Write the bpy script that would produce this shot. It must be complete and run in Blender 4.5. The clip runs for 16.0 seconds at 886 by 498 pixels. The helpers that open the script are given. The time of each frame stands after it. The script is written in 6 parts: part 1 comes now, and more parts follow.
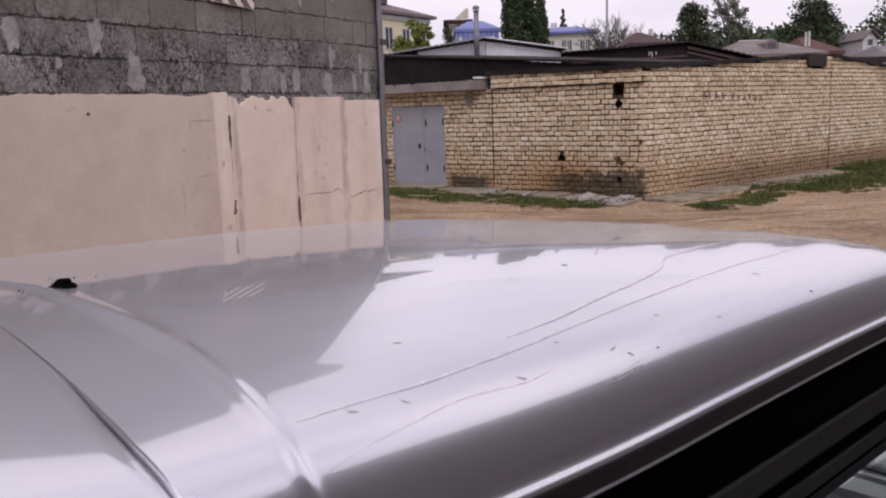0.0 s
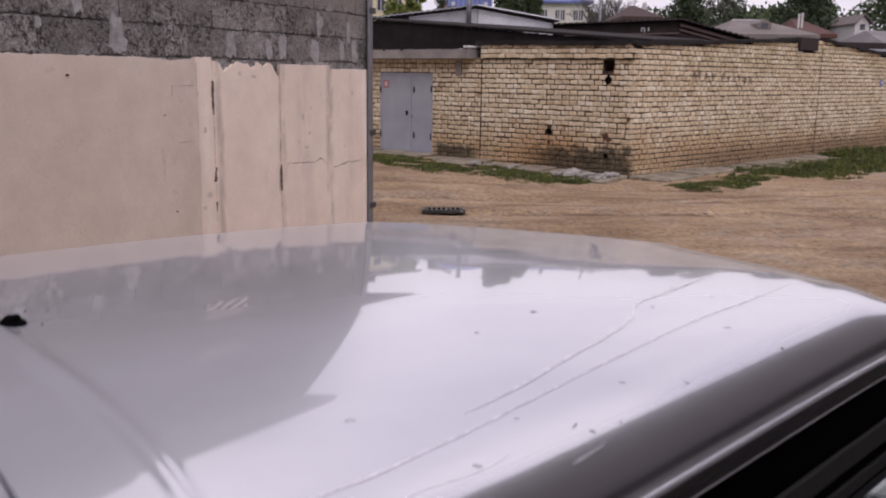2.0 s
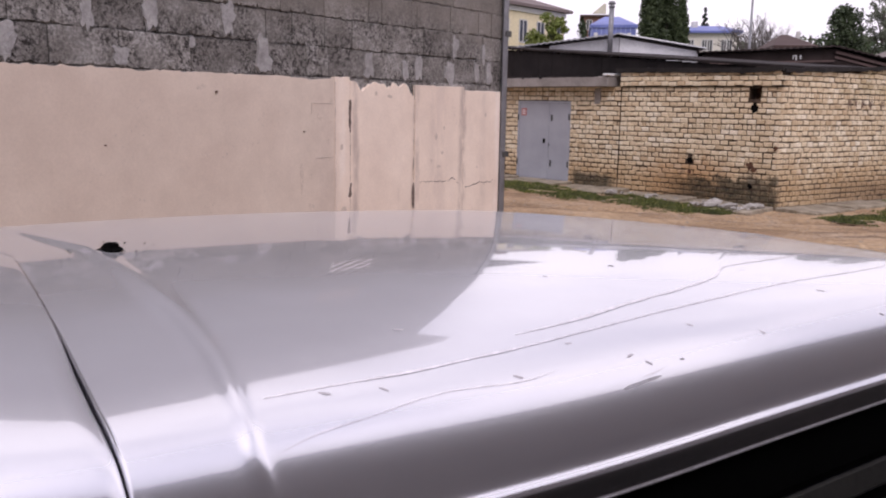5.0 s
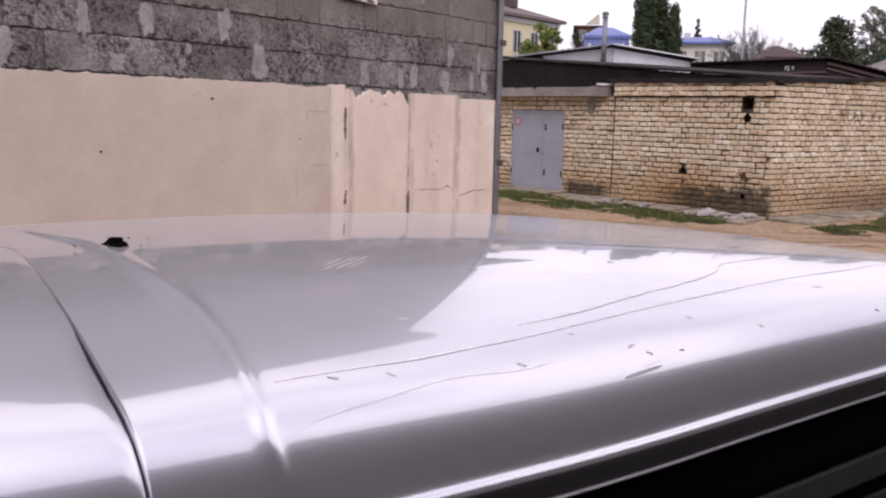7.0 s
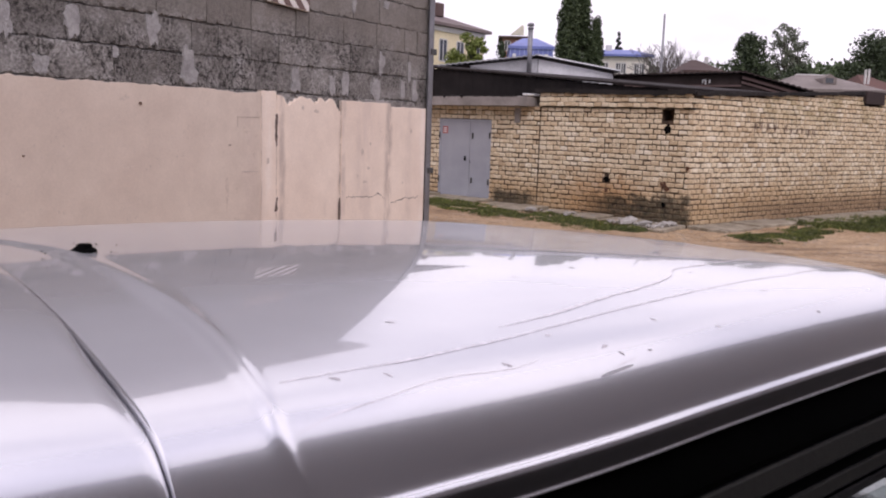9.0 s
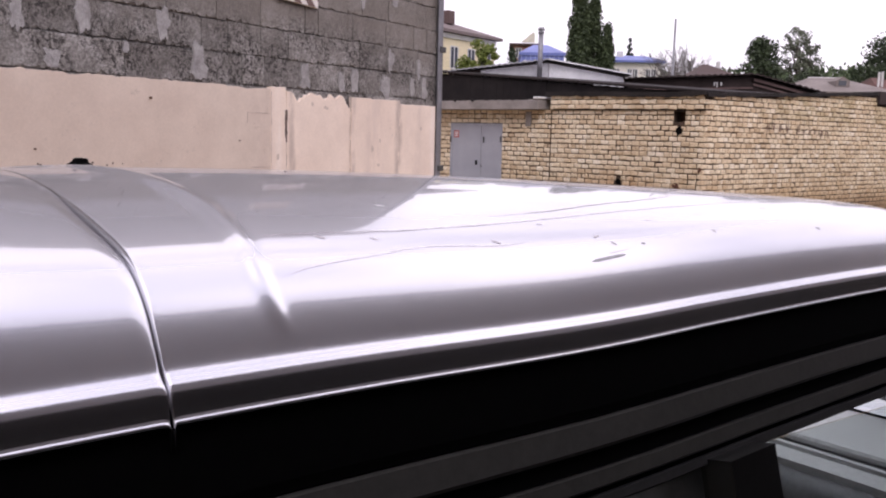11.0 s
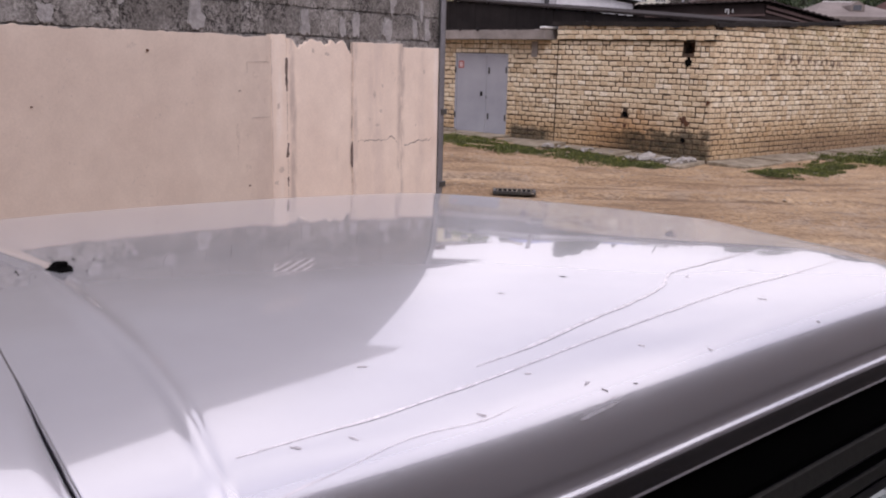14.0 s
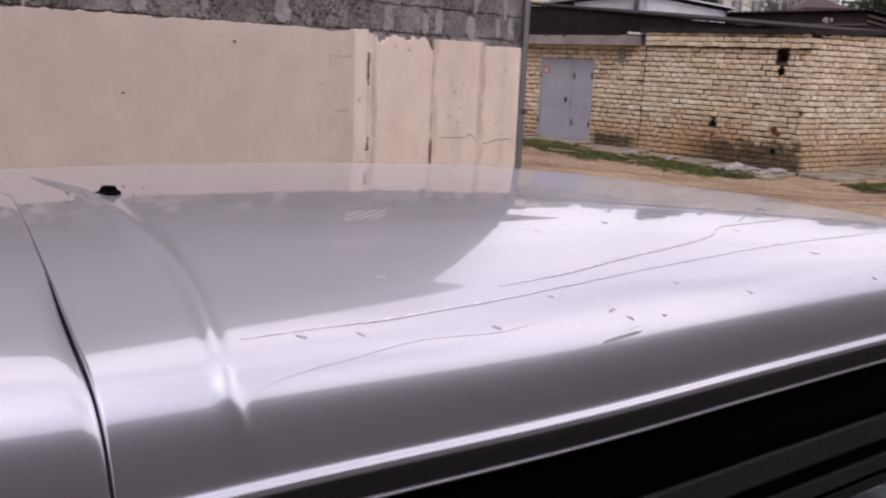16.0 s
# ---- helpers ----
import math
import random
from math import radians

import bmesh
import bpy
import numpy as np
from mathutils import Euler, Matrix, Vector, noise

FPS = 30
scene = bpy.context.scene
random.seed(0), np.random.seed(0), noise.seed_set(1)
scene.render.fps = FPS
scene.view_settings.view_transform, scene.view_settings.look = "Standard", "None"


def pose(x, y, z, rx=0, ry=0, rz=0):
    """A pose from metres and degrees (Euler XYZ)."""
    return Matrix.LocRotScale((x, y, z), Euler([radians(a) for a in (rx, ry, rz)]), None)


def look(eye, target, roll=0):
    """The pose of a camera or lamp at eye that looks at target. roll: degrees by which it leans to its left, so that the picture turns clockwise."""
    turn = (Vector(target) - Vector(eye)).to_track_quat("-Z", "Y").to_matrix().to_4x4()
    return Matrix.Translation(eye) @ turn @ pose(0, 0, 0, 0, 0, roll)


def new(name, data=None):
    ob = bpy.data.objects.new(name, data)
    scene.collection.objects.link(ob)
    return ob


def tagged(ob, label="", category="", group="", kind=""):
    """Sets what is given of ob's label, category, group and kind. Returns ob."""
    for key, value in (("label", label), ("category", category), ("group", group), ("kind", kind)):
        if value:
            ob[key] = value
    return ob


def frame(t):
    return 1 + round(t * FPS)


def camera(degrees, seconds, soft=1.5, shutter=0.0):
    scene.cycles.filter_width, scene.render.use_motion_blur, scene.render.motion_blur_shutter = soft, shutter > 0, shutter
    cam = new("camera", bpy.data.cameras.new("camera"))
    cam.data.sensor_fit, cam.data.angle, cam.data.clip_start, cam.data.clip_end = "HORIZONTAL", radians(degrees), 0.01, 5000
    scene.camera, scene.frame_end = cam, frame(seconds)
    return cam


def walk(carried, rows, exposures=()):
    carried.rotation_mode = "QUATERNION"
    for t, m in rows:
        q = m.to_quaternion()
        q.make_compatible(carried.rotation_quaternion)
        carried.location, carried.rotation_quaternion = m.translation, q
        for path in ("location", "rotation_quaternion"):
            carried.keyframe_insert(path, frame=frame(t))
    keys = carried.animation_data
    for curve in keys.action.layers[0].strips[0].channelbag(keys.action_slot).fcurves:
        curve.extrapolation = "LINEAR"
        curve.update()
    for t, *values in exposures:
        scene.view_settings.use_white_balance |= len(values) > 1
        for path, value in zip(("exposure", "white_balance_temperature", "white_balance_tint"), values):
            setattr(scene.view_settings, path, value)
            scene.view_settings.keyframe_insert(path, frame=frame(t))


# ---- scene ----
cam = camera(54.58, 16.0, soft=2.0, shutter=0.5)
PATH = [
    (0.0, 0.0026, -0.0028, 1.8198, 80.791, 1.815, -0.018),
    (0.5, 0.0028, 0.0235, 1.8587, 79.561, 0.170, -0.191),
    (1.0, 0.0089, 0.0502, 1.9067, 78.405, 0.193, -0.976),
    (1.5, 0.0265, 0.0749, 1.9418, 77.742, 0.402, -1.612),
    (2.0, 0.0195, 0.0377, 1.8972, 78.471, -0.785, -0.694),
    (2.5, -0.0173, -0.0111, 1.8396, 78.514, -2.308, -2.060),
    (3.0, -0.0425, -0.0625, 1.8135, 79.150, -2.061, -2.197),
    (3.5, -0.0182, -0.0773, 1.8182, 80.484, -0.794, 0.004),
    (4.0, 0.0435, -0.0131, 1.8296, 80.570, -1.271, 3.851),
    (4.5, 0.0780, 0.0264, 1.8303, 80.306, -1.301, 7.670),
    (4.7, 0.0859, 0.0246, 1.8210, 80.316, -0.965, 8.325),
    (6.8, 0.0861, -0.0029, 1.7994, 81.088, -0.894, 8.887),
    (7.0, 0.0796, 0.0067, 1.8003, 81.031, -1.132, 8.132),
    (7.5, 0.0459, 0.0388, 1.8343, 79.191, -1.751, 5.876),
    (8.0, 0.0297, 0.0743, 1.8516, 79.649, -1.905, 5.690),
    (8.5, 0.0319, 0.0261, 1.8322, 81.246, -2.137, 4.390),
    (9.0, 0.0357, -0.0234, 1.8013, 81.671, -1.859, 3.224),
    (9.5, 0.0372, -0.0440, 1.7776, 81.383, -1.647, 3.499),
    (10.0, 0.0407, -0.0450, 1.7450, 82.272, -1.739, 3.754),
    (10.2, 0.0459, -0.0467, 1.7218, 82.255, -1.409, 3.933),
    (12.3, 0.0613, -0.0032, 1.6977, 82.166, -1.624, 4.339),
    (12.5, 0.0618, -0.0027, 1.7278, 80.783, -2.553, 4.863),
    (13.0, 0.0658, -0.0065, 1.7882, 79.298, -2.607, 4.690),
    (13.5, 0.0657, 0.0101, 1.8333, 77.868, -2.025, 4.598),
    (14.0, 0.0652, 0.0229, 1.8790, 77.198, -1.290, 4.357),
    (14.5, 0.0627, 0.0242, 1.8806, 76.815, -2.001, 4.159),
    (15.0, 0.0681, 0.0200, 1.8302, 76.756, -2.936, 5.005),
    (15.5, 0.0723, 0.0128, 1.8122, 76.883, -2.912, 6.320),
    (16.0, 0.1125, 0.0185, 1.8095, 77.487, -2.244, 10.036),
]
EXPOSURES = [(0.0, -0.15, 6300, 24), (1.5, -0.19, 6300, 24), (3.0, -0.04, 6300, 24), (3.5, 0.06, 6300, 24), (4.5, 0.17, 6300, 24), (7.0, 0.20, 6300, 24), (8.5, 0.15, 6300, 24), (9.5, 0.17, 6300, 24),
             (10.2, 0.16, 6300, 24), (12.3, 0.72, 6300, 24), (12.6, 0.66, 6300, 24), (13.0, 0.44, 6300, 24), (13.5, 0.30, 6300, 24), (14.5, 0.04, 6300, 24), (16.0, 0.04, 6300, 24)]
walk(cam, [(t, pose(x, y, z, a, b, c)) for t, x, y, z, a, b, c in PATH], EXPOSURES)

# ---- sky and light: bright overcast ----
world = bpy.data.worlds.new("overcast_sky")
scene.world = world
world.use_nodes = True
wn, wl = world.node_tree.nodes, world.node_tree.links
wn.clear()
w_out = wn.new("ShaderNodeOutputWorld")
w_bg = wn.new("ShaderNodeBackground")
w_sky = wn.new("ShaderNodeTexSky")
w_sky.sky_type = "NISHITA"
w_sky.sun_disc = False
w_sky.sun_elevation = radians(48)
w_sky.sun_rotation = radians(164)
w_hsv = wn.new("ShaderNodeHueSaturation")
w_hsv.inputs["Saturation"].default_value = 0.12
w_hsv.inputs["Value"].default_value = 0.10
w_coord = wn.new("ShaderNodeTexCoord")
w_map = wn.new("ShaderNodeMapping")
w_map.inputs["Scale"].default_value = (1.0, 1.0, 3.0)
w_noise = wn.new("ShaderNodeTexNoise")
w_noise.inputs["Scale"].default_value = 1.6
w_noise.inputs["Detail"].default_value = 6.0
w_ramp = wn.new("ShaderNodeValToRGB")
w_ramp.color_ramp.elements[0].position = 0.38
w_ramp.color_ramp.elements[0].color = (0.69, 0.685, 0.77, 1)
w_ramp.color_ramp.elements[1].position = 0.60
w_ramp.color_ramp.elements[1].color = (1.10, 1.065, 1.085, 1)
w_mix = wn.new("ShaderNodeMixRGB")
w_mix.inputs[0].default_value = 0.8
wl.new(w_coord.outputs["Generated"], w_map.inputs[0])
wl.new(w_map.outputs[0], w_noise.inputs["Vector"])
wl.new(w_noise.outputs["Fac"], w_ramp.inputs[0])
wl.new(w_sky.outputs[0], w_hsv.inputs["Color"])
wl.new(w_hsv.outputs[0], w_mix.inputs[1])
wl.new(w_ramp.outputs[0], w_mix.inputs[2])
w_sep = wn.new("ShaderNodeSeparateXYZ")
w_rise = wn.new("ShaderNodeMapRange")
w_rise.inputs["From Min"].default_value, w_rise.inputs["From Max"].default_value = 0.0, 1.0
w_rise.inputs["To Min"].default_value, w_rise.inputs["To Max"].default_value = 0.95, 1.45
w_gain = wn.new("ShaderNodeMixRGB")
w_gain.blend_type = "MULTIPLY"
w_gain.inputs[0].default_value = 1.0
wl.new(w_coord.outputs["Generated"], w_sep.inputs[0])
wl.new(w_sep.outputs[2], w_rise.inputs["Value"])
wl.new(w_mix.outputs[0], w_gain.inputs[1])
wl.new(w_rise.outputs[0], w_gain.inputs[2])
wl.new(w_gain.outputs[0], w_bg.inputs[0])
w_bg.inputs[1].default_value = 1.0
wl.new(w_bg.outputs[0], w_out.inputs[0])

sun_data = bpy.data.lights.new("sun", "SUN")
sun_data.energy = 0.9
sun_data.angle = radians(25)
sun_data.color = (1.0, 0.96, 0.9)
sun = new("sun", sun_data)
sun.matrix_world = look((5, -14, 18), (0, 4, 0))

# ---- materials ----
WALL_END = Vector((-0.548, 7.757, 0))
WALL_DIR = Vector((0.479, 0.878, 0)).normalized()


def shader(name, rough=0.7, metal=0.0, spec=0.5):
    m = bpy.data.materials.new(name)
    m.use_nodes = True
    nt = m.node_tree
    b = nt.nodes["Principled BSDF"]
    b.inputs["Roughness"].default_value = rough
    b.inputs["Metallic"].default_value = metal
    b.inputs["Specular IOR Level"].default_value = spec
    return m, nt, b


def noise_of(nt, scale, detail=5.0, rough=0.6, coord="Object", stretch=(1, 1, 1)):
    n = nt.nodes.new("ShaderNodeTexNoise")
    n.inputs["Scale"].default_value = scale
    n.inputs["Detail"].default_value = detail
    n.inputs["Roughness"].default_value = rough
    mp = nt.nodes.new("ShaderNodeMapping")
    mp.inputs["Scale"].default_value = stretch
    if coord == "World":
        g = nt.nodes.new("ShaderNodeNewGeometry")
        nt.links.new(g.outputs["Position"], mp.inputs[0])
    else:
        c = nt.nodes.new("ShaderNodeTexCoord")
        nt.links.new(c.outputs[coord], mp.inputs[0])
    nt.links.new(mp.outputs[0], n.inputs["Vector"])
    return n.outputs["Fac"]


def ramp_of(nt, fac, stops):
    r = nt.nodes.new("ShaderNodeValToRGB")
    el = r.color_ramp.elements
    el[0].position, el[0].color = stops[0][0], (*stops[0][1], 1)
    el[1].position, el[1].color = stops[-1][0], (*stops[-1][1], 1)
    for p, c in stops[1:-1]:
        e = el.new(p)
        e.color = (*c, 1)
    nt.links.new(fac, r.inputs[0])
    return r.outputs[0]


def blend(nt, fac, a, b, mode="MIX"):
    n = nt.nodes.new("ShaderNodeMixRGB")
    n.blend_type = mode
    for k, v in ((0, fac), (1, a), (2, b)):
        if isinstance(v, (int, float)):
            n.inputs[k].default_value = v
        elif isinstance(v, tuple):
            n.inputs[k].default_value = (*v, 1)
        else:
            nt.links.new(v, n.inputs[k])
    return n.outputs[0]


def calc(nt, op, a, b=0.0, c=0.0, clamp=False):
    n = nt.nodes.new("ShaderNodeMath")
    n.operation, n.use_clamp = op, clamp
    for k, v in enumerate((a, b, c)):
        if isinstance(v, (int, float)):
            n.inputs[k].default_value = v
        else:
            nt.links.new(v, n.inputs[k])
    return n.outputs[0]


def band(nt, value, lo, hi):
    """0 below lo, 1 above hi, smooth between; lo may be above hi."""
    n = nt.nodes.new("ShaderNodeMapRange")
    n.interpolation_type = "SMOOTHSTEP"
    n.inputs["From Min"].default_value, n.inputs["From Max"].default_value = min(lo, hi), max(lo, hi)
    if lo > hi:
        n.inputs["To Min"].default_value, n.inputs["To Max"].default_value = 1.0, 0.0
    nt.links.new(value, n.inputs["Value"])
    return n.outputs[0]


def bump(nt, b, height, strength=0.4, distance=0.01):
    n = nt.nodes.new("ShaderNodeBump")
    n.inputs["Strength"].default_value = strength
    n.inputs["Distance"].default_value = distance
    nt.links.new(height, n.inputs["Height"])
    nt.links.new(n.outputs[0], b.inputs["Normal"])


def rough_stuff(name, dark, light, scale=6.0, rough=0.85, grain=60.0, bump_strength=0.4, distance=0.006, coord="Object",
                metal=0.0, stretch=(1, 1, 1)):
    m, nt, b = shader(name, rough, metal)
    big = noise_of(nt, scale, 6, 0.6, coord, stretch)
    fine = noise_of(nt, grain, 4, 0.7, coord)
    c1 = ramp_of(nt, big, [(0.3, dark), (0.7, light)])
    c2 = ramp_of(nt, fine, [(0.25, (0.72, 0.72, 0.72)), (0.75, (1.12, 1.12, 1.12))])
    nt.links.new(blend(nt, 1.0, c1, c2, "MULTIPLY"), b.inputs["Base Color"])
    bump(nt, b, fine, bump_strength, distance)
    return m


def world_xyz(nt):
    g = nt.nodes.new("ShaderNodeNewGeometry")
    s = nt.nodes.new("ShaderNodeSeparateXYZ")
    nt.links.new(g.outputs["Position"], s.inputs[0])
    return s.outputs


def island_random(nt):
    return nt.nodes.new("ShaderNodeNewGeometry").outputs["Random Per Island"]


def brick_material(name, per_object):
    m, nt, b = shader(name, 0.88)
    if per_object:
        rnd = nt.nodes.new("ShaderNodeObjectInfo").outputs["Random"]
    else:
        rnd = island_random(nt)
    base = ramp_of(nt, rnd, [(0.0, (0.52, 0.40, 0.255)), (0.12, (0.62, 0.495, 0.33)), (0.5, (0.69, 0.575, 0.40)), (0.88, (0.735, 0.64, 0.47)), (1.0, (0.80, 0.72, 0.57))])
    big = noise_of(nt, 0.55, 5, 0.6, "World")
    base = blend(nt, calc(nt, "MULTIPLY", band(nt, big, 0.50, 0.75), 0.6), base, (0.46, 0.34, 0.20))
    x, y, z = world_xyz(nt)
    patch = noise_of(nt, 0.8, 5, 0.65, "World", (1, 1, 0.6))
    damp = calc(nt, "MULTIPLY", band(nt, calc(nt, "ADD", z, calc(nt, "MULTIPLY", patch, -1.3)), 0.35, -0.35), 0.75)
    base = blend(nt, damp, base, (0.44, 0.29, 0.14))
    soot_n = noise_of(nt, 3.2, 8, 0.78, "World")
    near_corner = calc(nt, "MULTIPLY", band(nt, x, 1.7, 2.6), band(nt, x, 3.95, 3.75))
    soot = calc(nt, "MULTIPLY", near_corner, band(nt, calc(nt, "ADD", z, calc(nt, "MULTIPLY", soot_n, -1.3)), -0.08, -0.24))
    door_side = calc(nt, "MULTIPLY", band(nt, x, 0.05, 0.2), band(nt, x, 1.1, 0.8))
    soot2 = calc(nt, "MULTIPLY", door_side, band(nt, calc(nt, "ADD", z, calc(nt, "MULTIPLY", soot_n, -0.6)), 0.2, 0.0))
    orange = calc(nt, "MULTIPLY", calc(nt, "MULTIPLY", band(nt, x, 1.2, 2.3), band(nt, x, 3.4, 2.5)), band(nt, calc(nt, "ADD", z, calc(nt, "MULTIPLY", soot_n, -1.0)), 0.65, 0.0))
    base = blend(nt, calc(nt, "MULTIPLY", orange, 0.6), base, (0.42, 0.21, 0.07))
    base = blend(nt, calc(nt, "MULTIPLY", calc(nt, "MAXIMUM", soot, soot2), calc(nt, "ADD", 0.40, calc(nt, "MULTIPLY", noise_of(nt, 9.0, 4, 0.7, "World"), 0.9), 0.0, True)), base, (0.040, 0.036, 0.020))
    scuff = noise_of(nt, 6.5, 6, 0.75, "World")
    base = blend(nt, 1.0, base, ramp_of(nt, scuff, [(0.30, (0.78, 0.75, 0.71)), (0.45, (0.98, 0.975, 0.97)), (0.70, (1.08, 1.09, 1.11))]), "MULTIPLY")
    lane_side = band(nt, x, 3.85, 6.5)
    moss = calc(nt, "MULTIPLY", calc(nt, "MULTIPLY", lane_side, band(nt, noise_of(nt, 0.9, 6, 0.65, "World", (1, 1, 2.2)), 0.46, 0.66)), band(nt, z, 1.5, 2.5))
    base = blend(nt, calc(nt, "MULTIPLY", moss, 0.75), base, (0.33, 0.27, 0.13))
    # the lane-side wall's weaker light, put into the colour as dull patches
    wear_shade = calc(nt, "MULTIPLY", lane_side, band(nt, noise_of(nt, 0.5, 5, 0.6, "World", (1, 1, 1.5)), 0.36, 0.66))
    base = blend(nt, calc(nt, "MULTIPLY", wear_shade, 0.30), base, (0.45, 0.35, 0.22))
    foot = calc(nt, "MULTIPLY", lane_side, band(nt, calc(nt, "ADD", z, calc(nt, "MULTIPLY", soot_n, -0.7)), 0.30, -0.15))
    base = blend(nt, calc(nt, "MULTIPLY", foot, 0.85), base, (0.24, 0.155, 0.085))
    fine = noise_of(nt, 45, 5, 0.75, "World")
    base = blend(nt, 1.0, base, ramp_of(nt, fine, [(0.25, (0.62, 0.61, 0.6)), (0.6, (1.05, 1.05, 1.05))]), "MULTIPLY")
    nt.links.new(base, b.inputs["Base Color"])
    bump(nt, b, fine, 0.6, 0.006)
    return m


def block_material():
    m, nt, b = shader("cinder_concrete", 0.93)
    rnd = nt.nodes.new("ShaderNodeObjectInfo").outputs["Random"]
    base = ramp_of(nt, rnd, [(0.0, (0.22, 0.208, 0.190)), (0.5, (0.275, 0.262, 0.24)), (1.0, (0.335, 0.32, 0.295))])
    mott = noise_of(nt, 5.0, 7, 0.7, "World")
    base = blend(nt, 1.0, base, ramp_of(nt, mott, [(0.3, (0.58, 0.55, 0.55)), (0.5, (0.97, 0.96, 0.97)), (0.66, (1.42, 1.42, 1.48))]), "MULTIPLY")
    x, y, z = world_xyz(nt)
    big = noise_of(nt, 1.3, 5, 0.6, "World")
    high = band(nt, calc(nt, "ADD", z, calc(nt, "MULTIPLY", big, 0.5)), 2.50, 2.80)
    # open cinder pits, deep and dark, fewer in the smoother upper courses
    pits = noise_of(nt, 32, 6, 0.85, "World")
    patchy = band(nt, noise_of(nt, 3.1, 4, 0.6, "World"), 0.36, 0.60)
    small = noise_of(nt, 75, 3, 0.7, "World")
    holes = calc(nt, "MULTIPLY", calc(nt, "MAXIMUM", band(nt, pits, 0.50, 0.44), band(nt, small, 0.45, 0.38)), calc(nt, "SUBTRACT", 1.0, calc(nt, "MULTIPLY", high, 0.75)))
    grit = noise_of(nt, 60, 4, 0.8, "World")
    base = blend(nt, 1.0, base, ramp_of(nt, grit, [(0.32, (0.62, 0.61, 0.60)), (0.5, (0.98, 0.98, 0.98)), (0.66, (1.45, 1.44, 1.44))]), "MULTIPLY")
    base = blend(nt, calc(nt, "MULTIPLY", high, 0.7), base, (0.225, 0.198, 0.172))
    # unseen courses above 3.3 m coloured paler to brighten their reflection in the car
    base = blend(nt, calc(nt, "MULTIPLY", band(nt, calc(nt, "ADD", z, calc(nt, "MULTIPLY", big, 0.6)), 3.25, 3.75), 0.8), base, (0.37, 0.37, 0.385))
    base = blend(nt, calc(nt, "MULTIPLY", holes, calc(nt, "ADD", 0.30, calc(nt, "MULTIPLY", patchy, 0.7))), base, (0.028, 0.024, 0.022))
    nt.links.new(base, b.inputs["Base Color"])
    bump(nt, b, pits, 1.0, 0.015)
    return m


def plaster_material(name, gain):
    m, nt, b = shader(name, 0.8)
    big = noise_of(nt, 0.9, 5, 0.55, "World")
    base = ramp_of(nt, big, [(0.3, tuple(gain * c for c in (0.635, 0.528, 0.44))), (0.7, tuple(gain * c for c in (0.705, 0.606, 0.512)))])
    streak = noise_of(nt, 3.0, 5, 0.6, "World", (3, 3, 0.35))
    base = blend(nt, band(nt, streak, 0.62, 0.85), base, (0.60, 0.50, 0.43))
    # upright trowel bands and rain streaks; along: metres from the wall's near end
    x, y, z = world_xyz(nt)
    along = calc(nt, "ADD", calc(nt, "MULTIPLY", calc(nt, "SUBTRACT", x, WALL_END.x), WALL_DIR.x), calc(nt, "MULTIPLY", calc(nt, "SUBTRACT", y, WALL_END.y), WALL_DIR.y))
    sway = calc(nt, "ADD", along, calc(nt, "MULTIPLY", calc(nt, "SUBTRACT", noise_of(nt, 1.7, 4, 0.6, "World"), 0.5), 0.10))
    fray = noise_of(nt, 9.0, 5, 0.7, "World", (1, 1, 0.3))
    for c, w, k, tone in ((-0.62, 0.075, 0.85, (0.47, 0.385, 0.33)), (-1.235, 0.05, 0.6, (0.52, 0.43, 0.37)), (-1.93, 0.05, 0.75, (0.50, 0.41, 0.35)), (-2.07, 0.05, 0.55, (0.90, 0.81, 0.72)),
                          (-2.22, 0.16, 0.4, (0.58, 0.48, 0.41)), (-0.95, 0.20, 0.35, (0.60, 0.50, 0.44)), (-0.10, 0.05, 0.5, (0.92, 0.83, 0.76)), (-0.33, 0.10, 0.3, (0.60, 0.50, 0.43))):
        off = calc(nt, "ABSOLUTE", calc(nt, "SUBTRACT", sway, c))
        base = blend(nt, calc(nt, "MULTIPLY", calc(nt, "MULTIPLY", band(nt, off, w, w * 0.15), k), band(nt, fray, 0.36, 0.60)), base, tone)
    fine = noise_of(nt, 70, 4, 0.7, "World")
    base = blend(nt, 1.0, base, ramp_of(nt, fine, [(0.3, (0.93, 0.93, 0.93)), (0.7, (1.03, 1.03, 1.03))]), "MULTIPLY")
    smut = calc(nt, "MULTIPLY", band(nt, noise_of(nt, 34, 3, 0.7, "World"), 0.60, 0.72), band(nt, noise_of(nt, 2.6, 3, 0.5, "World"), 0.56, 0.68))
    base = blend(nt, calc(nt, "MULTIPLY", smut, 0.6), base, (0.40, 0.34, 0.30))
    cloud = noise_of(nt, 5.0, 5, 0.6, "World")
    base = blend(nt, 1.0, base, ramp_of(nt, cloud, [(0.3, (0.93, 0.92, 0.915)), (0.7, (1.05, 1.05, 1.05))]), "MULTIPLY")
    nt.links.new(base, b.inputs["Base Color"])
    bump(nt, b, blend(nt, 0.5, fine, streak), 0.25, 0.004)
    return m


